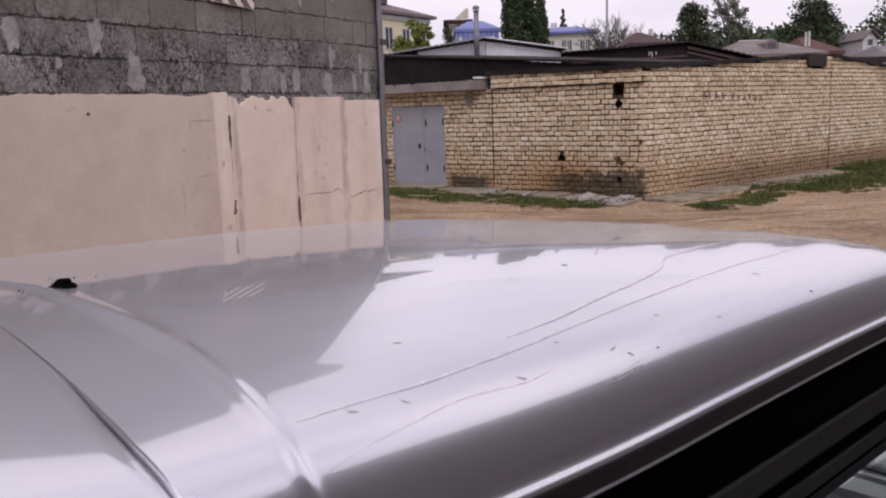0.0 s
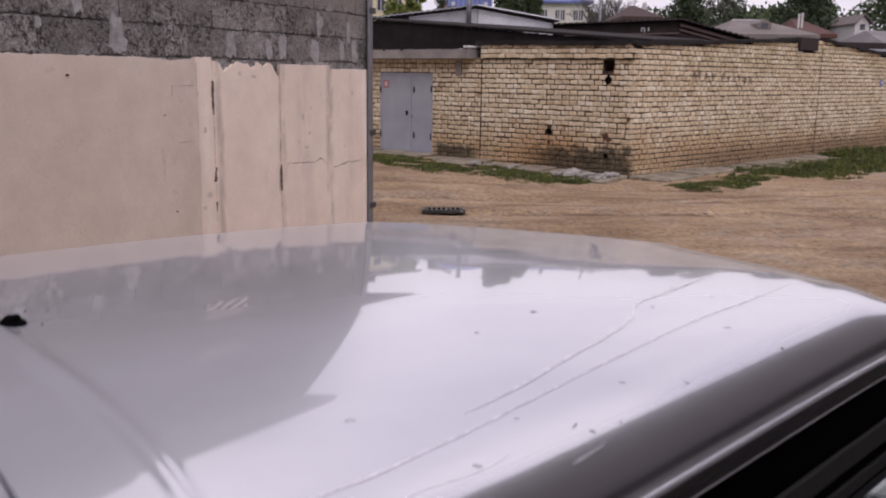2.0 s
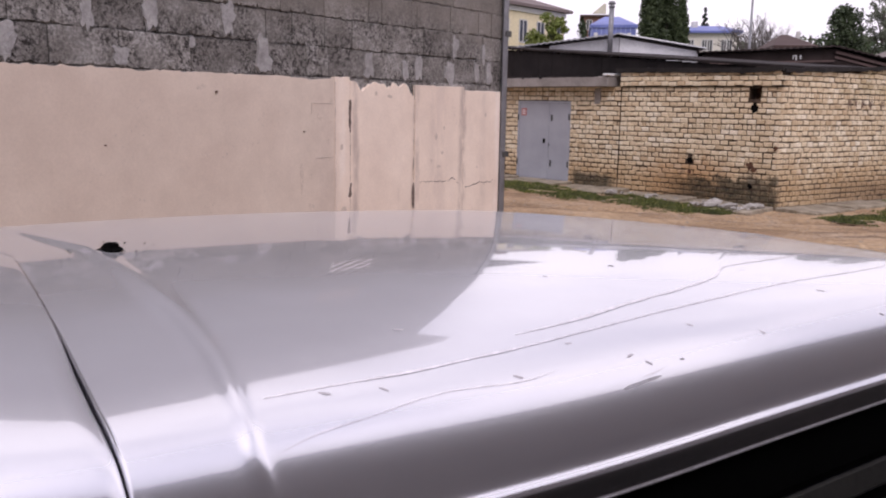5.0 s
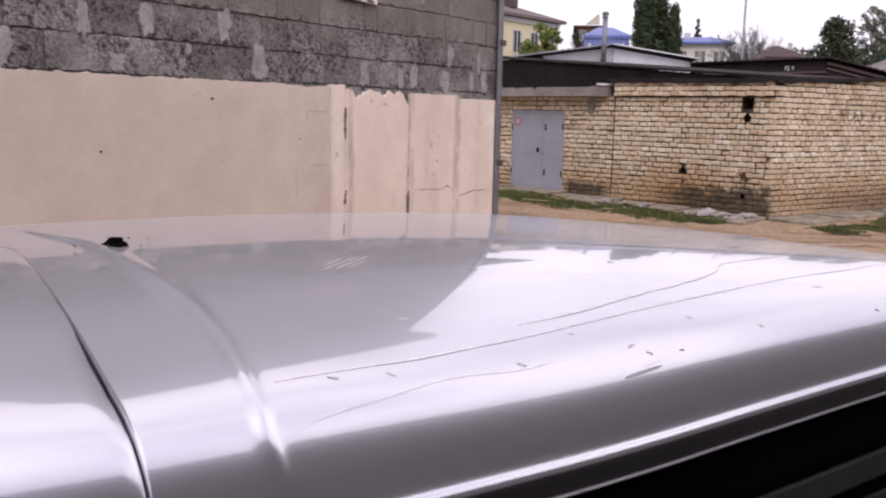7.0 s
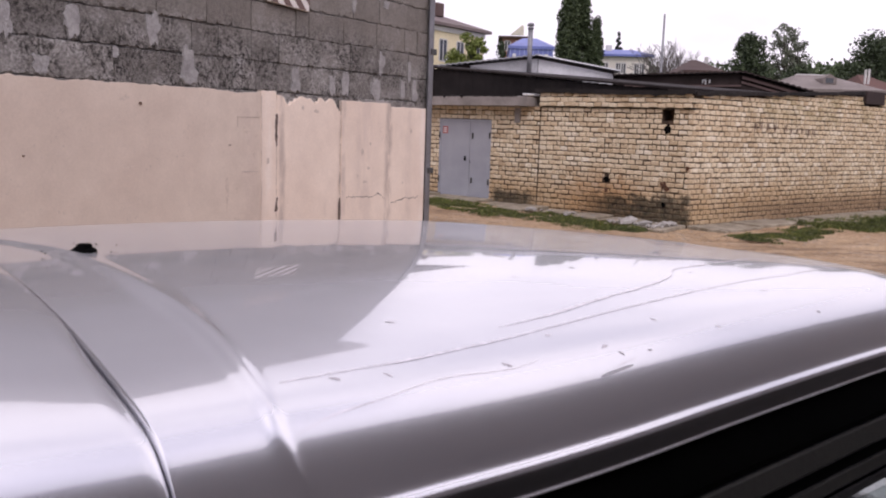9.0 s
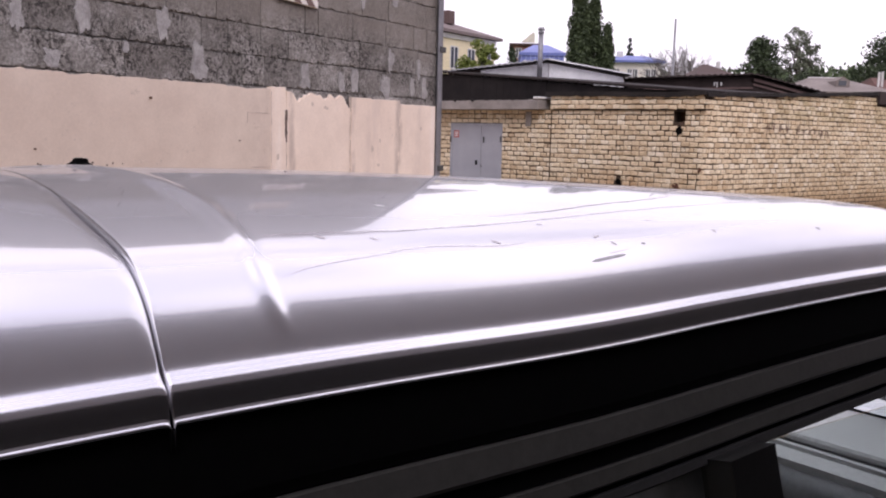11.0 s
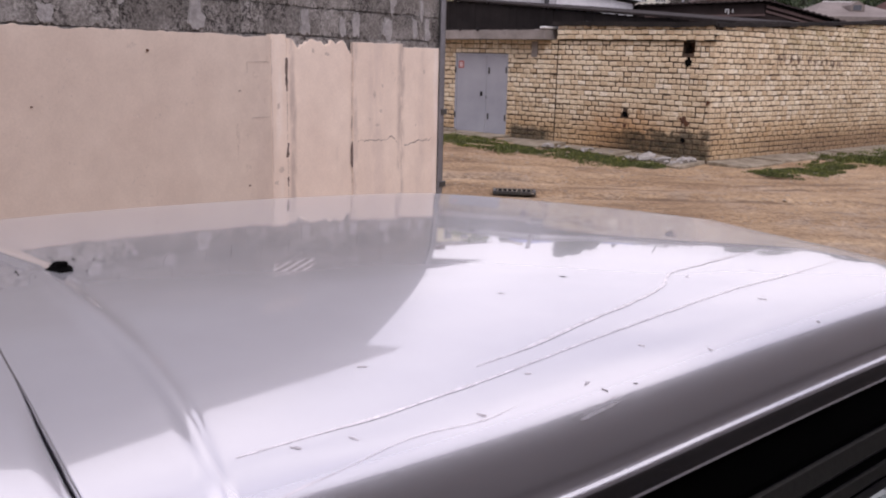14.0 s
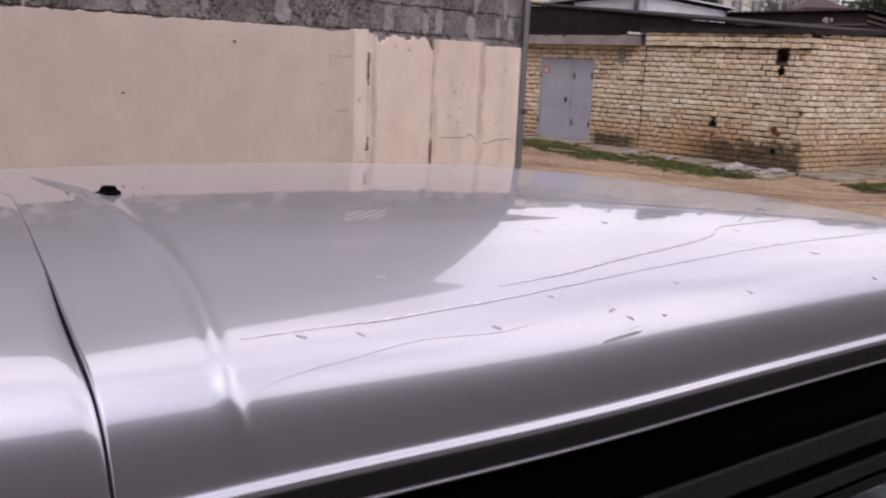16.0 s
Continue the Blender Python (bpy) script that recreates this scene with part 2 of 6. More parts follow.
def paint_material():
    m, nt, b = shader("silver_car_paint", 0.2, 1.0)
    big = noise_of(nt, 2.4, 5, 0.6)
    dust = noise_of(nt, 140, 4, 0.8)
    base = ramp_of(nt, big, [(0.3, (0.775, 0.775, 0.80)), (0.7, (0.835, 0.835, 0.86))])
    nt.links.new(base, b.inputs["Base Color"])
    r0 = nt.nodes.new("ShaderNodeMapRange")
    r0.inputs["To Min"].default_value, r0.inputs["To Max"].default_value = 0.20, 0.27
    nt.links.new(big, r0.inputs["Value"])
    nt.links.new(r0.outputs[0], b.inputs["Roughness"])
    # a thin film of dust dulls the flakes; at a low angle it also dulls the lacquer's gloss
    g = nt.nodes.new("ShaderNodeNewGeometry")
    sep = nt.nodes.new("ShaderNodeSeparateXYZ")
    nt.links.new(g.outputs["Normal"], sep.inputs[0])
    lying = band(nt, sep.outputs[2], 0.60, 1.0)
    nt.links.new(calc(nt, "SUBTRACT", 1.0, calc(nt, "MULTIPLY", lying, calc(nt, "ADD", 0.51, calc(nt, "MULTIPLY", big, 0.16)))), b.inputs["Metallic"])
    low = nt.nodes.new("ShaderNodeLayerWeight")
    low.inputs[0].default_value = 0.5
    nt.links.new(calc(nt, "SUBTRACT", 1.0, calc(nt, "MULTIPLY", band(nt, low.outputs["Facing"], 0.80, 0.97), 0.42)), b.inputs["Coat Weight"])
    b.inputs["Coat IOR"].default_value = 2.15
    r = nt.nodes.new("ShaderNodeMapRange")
    r.inputs["To Min"].default_value, r.inputs["To Max"].default_value = 0.022, 0.045
    nt.links.new(dust, r.inputs["Value"])
    nt.links.new(r.outputs[0], b.inputs["Coat Roughness"])
    wave = noise_of(nt, 5.0, 3, 0.5)
    bump(nt, b, wave, 0.02, 0.01)
    return m


def ground_material():
    m, nt, b = shader("packed_dirt", 0.95)
    big = noise_of(nt, 0.35, 6, 0.6, "World")
    track = noise_of(nt, 0.8, 9, 0.72, "World", (0.7, 1.5, 1))
    mid = noise_of(nt, 2.4, 6, 0.7, "World")
    fine = noise_of(nt, 13, 8, 0.82, "World")
    base = ramp_of(nt, big, [(0.3, (0.29, 0.186, 0.098)), (0.55, (0.40, 0.276, 0.156)), (0.75, (0.48, 0.358, 0.225))])
    base = blend(nt, 1.0, base, ramp_of(nt, track, [(0.30, (0.45, 0.41, 0.38)), (0.43, (0.80, 0.77, 0.75)), (0.56, (1.0, 1.0, 1.0)), (0.68, (1.30, 1.34, 1.38))]), "MULTIPLY")
    gravel = band(nt, noise_of(nt, 0.7, 7, 0.7, "World"), 0.50, 0.62)
    base = blend(nt, calc(nt, "MULTIPLY", gravel, 0.35), base, (0.36, 0.30, 0.24))
    base = blend(nt, 1.0, base, ramp_of(nt, fine, [(0.32, (0.34, 0.31, 0.29)), (0.5, (0.98, 0.98, 0.98)), (0.68, (1.55, 1.55, 1.55))]), "MULTIPLY")
    x, y, z = world_xyz(nt)
    # dark, damp wheel ruts that bend with the lane
    bend = calc(nt, "MULTIPLY", calc(nt, "POWER", calc(nt, "SUBTRACT", x, 2.0), 2.0), -0.0175)
    lane = calc(nt, "ADD", calc(nt, "ADD", y, bend), calc(nt, "MULTIPLY", noise_of(nt, 0.45, 6, 0.62, "World"), -1.8))
    wear_shade = band(nt, noise_of(nt, 0.9, 7, 0.78, "World", (0.6, 2.2, 1)), 0.42, 0.62)
    rut = 0.0
    for c, k in ((9.4, 0.7), (11.0, 1.0), (11.6, 0.7), (12.3, 0.9), (13.7, 0.8), (12.7, 0.8), (10.3, 0.8), (8.6, 0.6)):
        off = calc(nt, "ABSOLUTE", calc(nt, "SUBTRACT", lane, c))
        rut = calc(nt, "MAXIMUM", rut, calc(nt, "MULTIPLY", band(nt, off, 0.17, 0.02), k))
    base = blend(nt, calc(nt, "MULTIPLY", rut, calc(nt, "MULTIPLY", wear_shade, 0.95)), base, (0.125, 0.075, 0.042))
    stones = calc(nt, "MULTIPLY", band(nt, noise_of(nt, 22, 3, 0.6, "World"), 0.60, 0.66), band(nt, noise_of(nt, 0.6, 5, 0.7, "World"), 0.42, 0.60))
    base = blend(nt, calc(nt, "MULTIPLY", stones, 0.7), base, (0.50, 0.43, 0.36))
    clods = band(nt, noise_of(nt, 4.5, 6, 0.75, "World"), 0.44, 0.34)
    base = blend(nt, calc(nt, "MULTIPLY", clods, 0.6), base, (0.17, 0.105, 0.06))
    far = band(nt, y, 27.0, 34.0)
    base = blend(nt, far, base, (0.10, 0.13, 0.05))
    nt.links.new(base, b.inputs["Base Color"])
    bump(nt, b, blend(nt, 0.5, mid, fine), 1.0, 0.04)
    return m


def leaf_material(name, dark, light):
    m, nt, b = shader(name, 0.7)
    nt.links.new(ramp_of(nt, island_random(nt), [(0.0, dark), (1.0, light)]), b.inputs["Base Color"])
    return m


def grass_material():
    m, nt, b = shader("grass_blades", 0.75)
    blade = ramp_of(nt, island_random(nt), [(0.0, (0.034, 0.050, 0.010)), (0.6, (0.088, 0.112, 0.020)), (0.9, (0.16, 0.17, 0.038)), (1.0, (0.28, 0.23, 0.10))])
    clumps = ramp_of(nt, noise_of(nt, 2.2, 5, 0.7, "World"), [(0.32, (0.40, 0.42, 0.40)), (0.5, (0.95, 0.95, 0.9)), (0.68, (1.45, 1.35, 1.0))])
    nt.links.new(blend(nt, 1.0, blade, clumps, "MULTIPLY"), b.inputs["Base Color"])
    return m


def plain(name, color, rough=0.6, metal=0.0):
    dark = tuple(c * 0.86 for c in color)
    return rough_stuff(name, dark, color, 4.0, rough, 90.0, 0.15, 0.002, "Object", metal)


def glass_material(name, tint):
    m, nt, b = shader(name, 0.02)
    nt.nodes.remove(b)
    out = nt.nodes["Material Output"]
    tr = nt.nodes.new("ShaderNodeBsdfTransparent")
    tr.inputs[0].default_value = (*tint, 1)
    gl = nt.nodes.new("ShaderNodeBsdfGlossy")
    gl.inputs["Roughness"].default_value = 0.02
    fr = nt.nodes.new("ShaderNodeLayerWeight")
    fr.inputs[0].default_value = 0.5
    mx = nt.nodes.new("ShaderNodeMixShader")
    nt.links.new(calc(nt, "ADD", 0.04, calc(nt, "MULTIPLY", calc(nt, "POWER", fr.outputs["Facing"], 5.0), 0.7)), mx.inputs[0])
    nt.links.new(tr.outputs[0], mx.inputs[1])
    nt.links.new(gl.outputs[0], mx.inputs[2])
    nt.links.new(mx.outputs[0], out.inputs["Surface"])
    return m


M = {
    "brick": brick_material("silicate_brick", True),
    "brick_far": brick_material("silicate_brick_far", False),
    "mortar": rough_stuff("dirty_mortar", (0.012, 0.007, 0.005), (0.12, 0.080, 0.050), 6.0, 0.95, 60.0, 0.5, 0.006, "World"),
    "block": block_material(),
    "block_mortar": rough_stuff("block_mortar", (0.012, 0.010, 0.009), (0.26, 0.245, 0.24), 9.0, 0.95, 70.0, 0.7, 0.01, "World"),
    "smear": rough_stuff("smeared_mortar", (0.29, 0.278, 0.272), (0.47, 0.455, 0.445), 12.0, 0.92, 50.0, 0.9, 0.012, "World"),
    "plaster": plaster_material("cream_render", 1.0),
    "pale_plaster": plaster_material("paler_cream_render", 1.26),
    "smudge": rough_stuff("dirty_smudge", (0.61, 0.51, 0.425), (0.72, 0.61, 0.515), 30.0, 0.9, 70.0, 0.3, 0.004, "World"),
    "crack": rough_stuff("cracked_edge", (0.08, 0.06, 0.052), (0.26, 0.19, 0.155), 20.0, 0.95),
    "faded_ink": rough_stuff("faded_brown_paint", (0.10, 0.06, 0.045), (0.26, 0.18, 0.13), 9.0, 0.9),
    "stain": rough_stuff("dirty_render_edge", (0.36, 0.30, 0.255), (0.62, 0.53, 0.46), 22.0, 0.92, 60.0, 0.4, 0.004, "World"),
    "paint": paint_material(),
    "ground": ground_material(),
    "concrete": rough_stuff("weathered_concrete", (0.15, 0.118, 0.075), (0.40, 0.35, 0.265), 4.0, 0.92, 55.0, 0.5, 0.008, "World"),
    "slab": rough_stuff("grey_roof_slab", (0.20, 0.18, 0.165), (0.33, 0.30, 0.28), 2.5, 0.92, 55.0, 0.5, 0.008, "World"),
    "felt": rough_stuff("black_roofing_felt", (0.010, 0.009, 0.009), (0.032, 0.028, 0.026), 2.0, 0.85, 50.0, 0.4, 0.01, "World"),
    "old_felt": rough_stuff("weathered_felt", (0.014, 0.011, 0.010), (0.038, 0.030, 0.028), 2.0, 0.9, 40.0, 0.4, 0.01, "World"),
    "bright_sheet": rough_stuff("bright_metal_sheet", (0.66, 0.66, 0.68), (0.84, 0.84, 0.86), 1.5, 0.45, 30.0, 0.2, 0.004),
    "brown_board": rough_stuff("dark_brown_boards", (0.022, 0.015, 0.014), (0.05, 0.037, 0.034), 2.0, 0.8, 50.0, 0.4, 0.01, "World"),
    "tar": rough_stuff("tarred_boards", (0.008, 0.006, 0.006), (0.020, 0.016, 0.015), 2.0, 0.8, 50.0, 0.4, 0.01, "World"),
    "steel": rough_stuff("grey_painted_steel", (0.29, 0.30, 0.335), (0.36, 0.37, 0.405), 2.0, 0.55, 70.0, 0.12, 0.002),
    "post": rough_stuff("galvanised_steel", (0.17, 0.17, 0.18), (0.28, 0.28, 0.30), 6.0, 0.5, 70.0, 0.2, 0.002, "Object", 0.5),
    "rust": rough_stuff("rusty_iron", (0.05, 0.025, 0.015), (0.16, 0.07, 0.035), 14.0, 0.9),
    "black": plain("black_rubber", (0.004, 0.004, 0.004), 0.9),
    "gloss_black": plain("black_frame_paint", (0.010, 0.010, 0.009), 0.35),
    "frame_grey": plain("dark_olive_frame_paint", (0.062, 0.061, 0.054), 0.35),
    "dark_trim": plain("dark_grey_trim", (0.05, 0.05, 0.048), 0.45),
    "tyre": plain("tyre_rubber", (0.02, 0.02, 0.02), 0.8),
    "alloy": plain("alloy_rim", (0.5, 0.5, 0.52), 0.3, 0.9),
    "grime": rough_stuff("grey_grime", (0.60, 0.57, 0.58), (0.80, 0.77, 0.78), 40.0, 0.35, 60.0, 0.4, 0.006, "Object", 0.7),
    "faint": plain("dried_water_trail", (0.95, 0.92, 0.93), 0.22, 0.92),
    "scrape": plain("pale_sliver", (0.80, 0.79, 0.80), 0.5, 0.2),
    "glass": glass_material("car_glass", (0.88, 0.91, 0.90)),
    "pane": plain("dark_window_glass", (0.07, 0.075, 0.085), 0.12),
    "seat": rough_stuff("grey_seat_cloth", (0.30, 0.30, 0.31), (0.44, 0.44, 0.45), 20.0, 0.9),
    "interior": plain("grey_interior_plastic", (0.30, 0.30, 0.31), 0.6),
    "white": plain("white_paint", (0.76, 0.76, 0.75), 0.6),
    "red_paint": plain("faded_red_paint", (0.42, 0.09, 0.08), 0.6),
    "orange": plain("faded_brown_stripe", (0.17, 0.105, 0.09), 0.6),
    "cream_stripe": plain("cream_stripe", (0.82, 0.77, 0.72), 0.6),
    "blue": rough_stuff("blue_roof_sheet", (0.10, 0.13, 0.36), (0.17, 0.21, 0.50), 0.6, 0.5, 20.0),
    "yellow": rough_stuff("yellow_render", (0.72, 0.62, 0.40), (0.80, 0.71, 0.49), 0.3, 0.9, 8.0),
    "cream_wall": rough_stuff("cream_house_render", (0.55, 0.52, 0.42), (0.66, 0.62, 0.52), 0.3, 0.9, 8.0),
    "white_wall": rough_stuff("white_house_render", (0.55, 0.54, 0.52), (0.68, 0.67, 0.65), 0.3, 0.9, 8.0),
    "brown_roof": rough_stuff("brown_roof_sheet", (0.085, 0.052, 0.047), (0.145, 0.095, 0.085), 0.5, 0.8, 10.0),
    "grey_roof": rough_stuff("grey_slate_roof", (0.15, 0.125, 0.11), (0.24, 0.205, 0.185), 0.8, 0.85, 12.0),
    "pale_roof": rough_stuff("pale_roof_sheet", (0.18, 0.165, 0.155), (0.26, 0.24, 0.225), 0.5, 0.8, 10.0),
    "house_roof": rough_stuff("grey_brown_roof_sheet", (0.15, 0.115, 0.11), (0.21, 0.165, 0.158), 0.5, 0.85, 10.0),
    "dark_brown_roof": rough_stuff("dark_brown_roof_sheet", (0.05, 0.028, 0.024), (0.09, 0.055, 0.046), 0.5, 0.85, 10.0),
    "rust_roof": rough_stuff("rusty_roof_sheet", (0.07, 0.03, 0.022), (0.13, 0.058, 0.042), 0.8, 0.85, 10.0),
    "pale_blue": plain("pale_blue_rib", (0.42, 0.47, 0.72), 0.5),
    "pale_cream": rough_stuff("pale_cream_render", (0.66, 0.62, 0.54), (0.76, 0.73, 0.66), 0.3, 0.9, 8.0),
    "red_brick": rough_stuff("brown_brick", (0.20, 0.10, 0.075), (0.30, 0.16, 0.12), 0.5, 0.9, 10.0),
    "sheet": rough_stuff("galvanised_sheet", (0.42, 0.42, 0.44), (0.62, 0.62, 0.64), 1.2, 0.4, 30.0, 0.2, 0.004, "Object", 0.3),
    "dark_sheet": rough_stuff("dark_roof_sheet", (0.024, 0.017, 0.016), (0.055, 0.041, 0.039), 1.0, 0.8, 25.0),
    "slate": rough_stuff("grey_fibre_slate", (0.30, 0.30, 0.32), (0.45, 0.45, 0.47), 1.5, 0.85, 25.0),
    "bark": rough_stuff("grey_bark", (0.05, 0.04, 0.032), (0.11, 0.095, 0.08), 6.0, 0.95, 40.0, 0.8, 0.02),
    "twig": rough_stuff("pale_twigs", (0.10, 0.088, 0.082), (0.17, 0.15, 0.14), 6.0, 0.95),
    "leaf_dark": leaf_material("dark_foliage", (0.018, 0.030, 0.012), (0.05, 0.075, 0.028)),
    "leaf_poplar": leaf_material("poplar_foliage", (0.026, 0.042, 0.016), (0.068, 0.095, 0.036)),
    "leaf_mid": leaf_material("green_foliage", (0.03, 0.05, 0.018), (0.075, 0.11, 0.04)),
    "leaf_light": leaf_material("spring_foliage", (0.09, 0.125, 0.02), (0.21, 0.25, 0.055)),
    "leaf_grey": leaf_material("silvery_foliage", (0.07, 0.085, 0.055), (0.17, 0.19, 0.13)),
    "conifer": leaf_material("conifer_needles", (0.012, 0.022, 0.014), (0.03, 0.05, 0.03)),
    "grass": grass_material(),
    "dark_strip": rough_stuff("dark_strip_ground", (0.022, 0.021, 0.02), (0.045, 0.042, 0.04), 3.0, 0.95, 50.0, 0.5, 0.006, "World"),
    "gravel": rough_stuff("lane_gravel", (0.20, 0.155, 0.11), (0.44, 0.37, 0.29), 3.0, 0.95, 30.0),
    "stone": rough_stuff("broken_concrete", (0.22, 0.205, 0.18), (0.50, 0.475, 0.44), 7.0, 0.95),
    "building": rough_stuff("grey_brown_render", (0.19, 0.18, 0.184), (0.28, 0.268, 0.27), 0.6, 0.9, 12.0, 0.4, 0.01, "World"),
}


# ---- mesh helpers ----
M["black"].node_tree.nodes["Principled BSDF"].inputs["Specular IOR Level"].default_value = 0.04
for key in ("felt", "old_felt", "tar", "dark_sheet", "brown_board"):
    M[key].node_tree.nodes["Principled BSDF"].inputs["Specular IOR Level"].default_value = 0.2


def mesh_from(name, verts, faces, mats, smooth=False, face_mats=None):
    me = bpy.data.meshes.new(name)
    me.from_pydata([tuple(v) for v in verts], [], faces)
    for m in (mats if isinstance(mats, (list, tuple)) else [mats]):
        me.materials.append(m)
    if smooth:
        me.polygons.foreach_set("use_smooth", [True] * len(me.polygons))
    if face_mats is not None:
        me.polygons.foreach_set("material_index", face_mats)
    me.validate()
    me.update()
    return me


def part(name, bm, material, parent, label="", smooth=False):
    """Links a bmesh as one mesh object, whose coordinates are the parent's own."""
    me = bpy.data.meshes.new(name)
    bm.to_mesh(me)
    bm.free()
    for m in (material if isinstance(material, (list, tuple)) else [material]):
        me.materials.append(m)
    if smooth:
        me.polygons.foreach_set("use_smooth", [True] * len(me.polygons))
    ob = new(name, me)
    if parent is not None:
        ob.parent = parent
    if label:
        ob["label"] = label
    return ob


def child(name, me, parent, m=None, label=""):
    ob = new(name, me)
    ob.parent = parent
    if m is not None:
        ob.matrix_basis = m
    if label:
        ob["label"] = label
    return ob


def box_bm(x0, x1, y0, y1, z0, z1, bevel=0.0, segments=1, bm=None):
    own = bmesh.new()
    vs = [own.verts.new((x, y, z)) for x in (x0, x1) for y in (y0, y1) for z in (z0, z1)]
    for f in ((0, 1, 3, 2), (4, 6, 7, 5), (0, 4, 5, 1), (2, 3, 7, 6), (0, 2, 6, 4), (1, 5, 7, 3)):
        own.faces.new([vs[i] for i in f])
    bmesh.ops.recalc_face_normals(own, faces=own.faces)
    if bevel > 0:
        bmesh.ops.bevel(own, geom=list(own.edges), offset=bevel, segments=segments, affect="EDGES", profile=0.5)
    if bm is None:
        return own
    me = bpy.data.meshes.new("tmp")
    own.to_mesh(me)
    own.free()
    bm.from_mesh(me)
    bpy.data.meshes.remove(me)
    return bm


def tube_bm(points, radius, sides=10, bm=None, cap=True, taper=None):
    """A tube along points; taper: the radius at the end."""
    bm = bm or bmesh.new()
    rings = []
    n = len(points)
    for i, p in enumerate(points):
        p = Vector(p)
        d = (Vector(points[min(i + 1, n - 1)]) - Vector(points[max(i - 1, 0)])).normalized()
        q = d.to_track_quat("Z", "Y")
        r = radius if taper is None else radius + (taper - radius) * i / (n - 1)
        rings.append([bm.verts.new(p + q @ Vector((r * math.cos(a), r * math.sin(a), 0)))
                      for a in (2 * math.pi * k / sides for k in range(sides))])
    for a, b in zip(rings, rings[1:]):
        for k in range(sides):
            bm.faces.new((a[k], a[(k + 1) % sides], b[(k + 1) % sides], b[k]))
    if cap:
        bm.faces.new(list(reversed(rings[0])))
        bm.faces.new(rings[-1])
    return bm


def thing(name, label, category, m=None, group="", kind=""):
    ob = new(name)
    if m is not None:
        ob.matrix_basis = m
    bpy.context.view_layer.update()
    return tagged(ob, label, category, group, kind)


def wall_pose(origin, along):
    """x runs along the wall, z up, y out of the wall to the right-hand side seen along -y."""
    d = Vector((along[0], along[1], 0)).normalized()
    n = Vector((-d.y, d.x, 0))
    return Matrix(((d.x, n.x, 0, origin[0]), (d.y, n.y, 0, origin[1]), (0, 0, 1, origin[2]), (0, 0, 0, 1)))


def brick_mesh(name, length, height, depth, bevel, material):
    """A brick with softened front edges: its front is at y = 0, the body behind it."""
    l, h, b = length / 2, height / 2, bevel
    verts = [(-l + b, 0, -h + b), (l - b, 0, -h + b), (l - b, 0, h - b), (-l + b, 0, h - b),
             (-l, b, -h), (l, b, -h), (l, b, h), (-l, b, h), (-l, depth, -h), (l, depth, -h), (l, depth, h), (-l, depth, h)]
    faces = [(0, 1, 2, 3)]
    for k in range(4):
        j = (k + 1) % 4
        faces += [(k, k + 4, j + 4, j), (k + 4, k + 8, j + 8, j + 4)]
    faces = [tuple(reversed(f)) if i else f for i, f in enumerate(faces)]
    return mesh_from(name, verts, faces, material)


# ---- ground ----
def ground_height(x, y):
    s = min(max((y - 11.0) / 6.0, 0.0), 1.0)
    return 0.035 * min(max(3.4 - x, 0.0), 6.0) * s * s * (3 - 2 * s)


def build_ground():
    near = np.concatenate([np.linspace(-60, -12, 13)[:-1], np.linspace(-12, 24, 121), np.linspace(24, 70, 13)[1:]])
    neary = np.concatenate([np.linspace(-40, -8, 9)[:-1], np.linspace(-8, 32, 133), np.linspace(32, 90, 15)[1:]])
    xs = np.concatenate([[-2500, -800, -250], near, [250, 800, 2500]])
    ys = np.concatenate([[-2500, -800, -200], neary, [250, 800, 2500]])
    verts, faces = [], []
    for y in ys:
        for x in xs:
            z = ground_height(x, y)
            if -12 < x < 24 and -8 < y < 32:
                z += 0.035 * noise.noise((x * 0.45, y * 0.45, 1.0)) + 0.018 * noise.noise((x * 1.7, y * 1.7, 4.0))
            if 8 < y < 16.5:
                for c, dep in ((10.4, 0.035), (11.9, 0.05), (13.1, 0.03), (14.6, 0.04)):
                    lane = c + 0.05 * (x - 2.0) ** 2 * 0.35 + 0.25 * noise.noise((x * 0.4, c, 0))
                    z -= dep * math.exp(-((y - lane) / 0.16) ** 2) - 0.4 * dep * math.exp(-((y - lane - 0.3) / 0.14) ** 2)
            verts.append((x, y, z - 0.01))
    w = len(xs)
    for j in range(len(ys) - 1):
        for i in range(w - 1):
            faces.append((j * w + i, j * w + i + 1, (j + 1) * w + i + 1, (j + 1) * w + i))
    ob = new("ground", mesh_from("ground", verts, faces, M["ground"], True))
    tagged(ob, "packed sandy dirt yard with gravel and wheel ruts", "ground", kind="structure")


build_ground()


# ---- block wall with cream render ----
WALL_LEN = 10.0
WALL_TOP = 6.0
WALL_M = wall_pose(WALL_END - WALL_DIR * WALL_LEN, WALL_DIR)


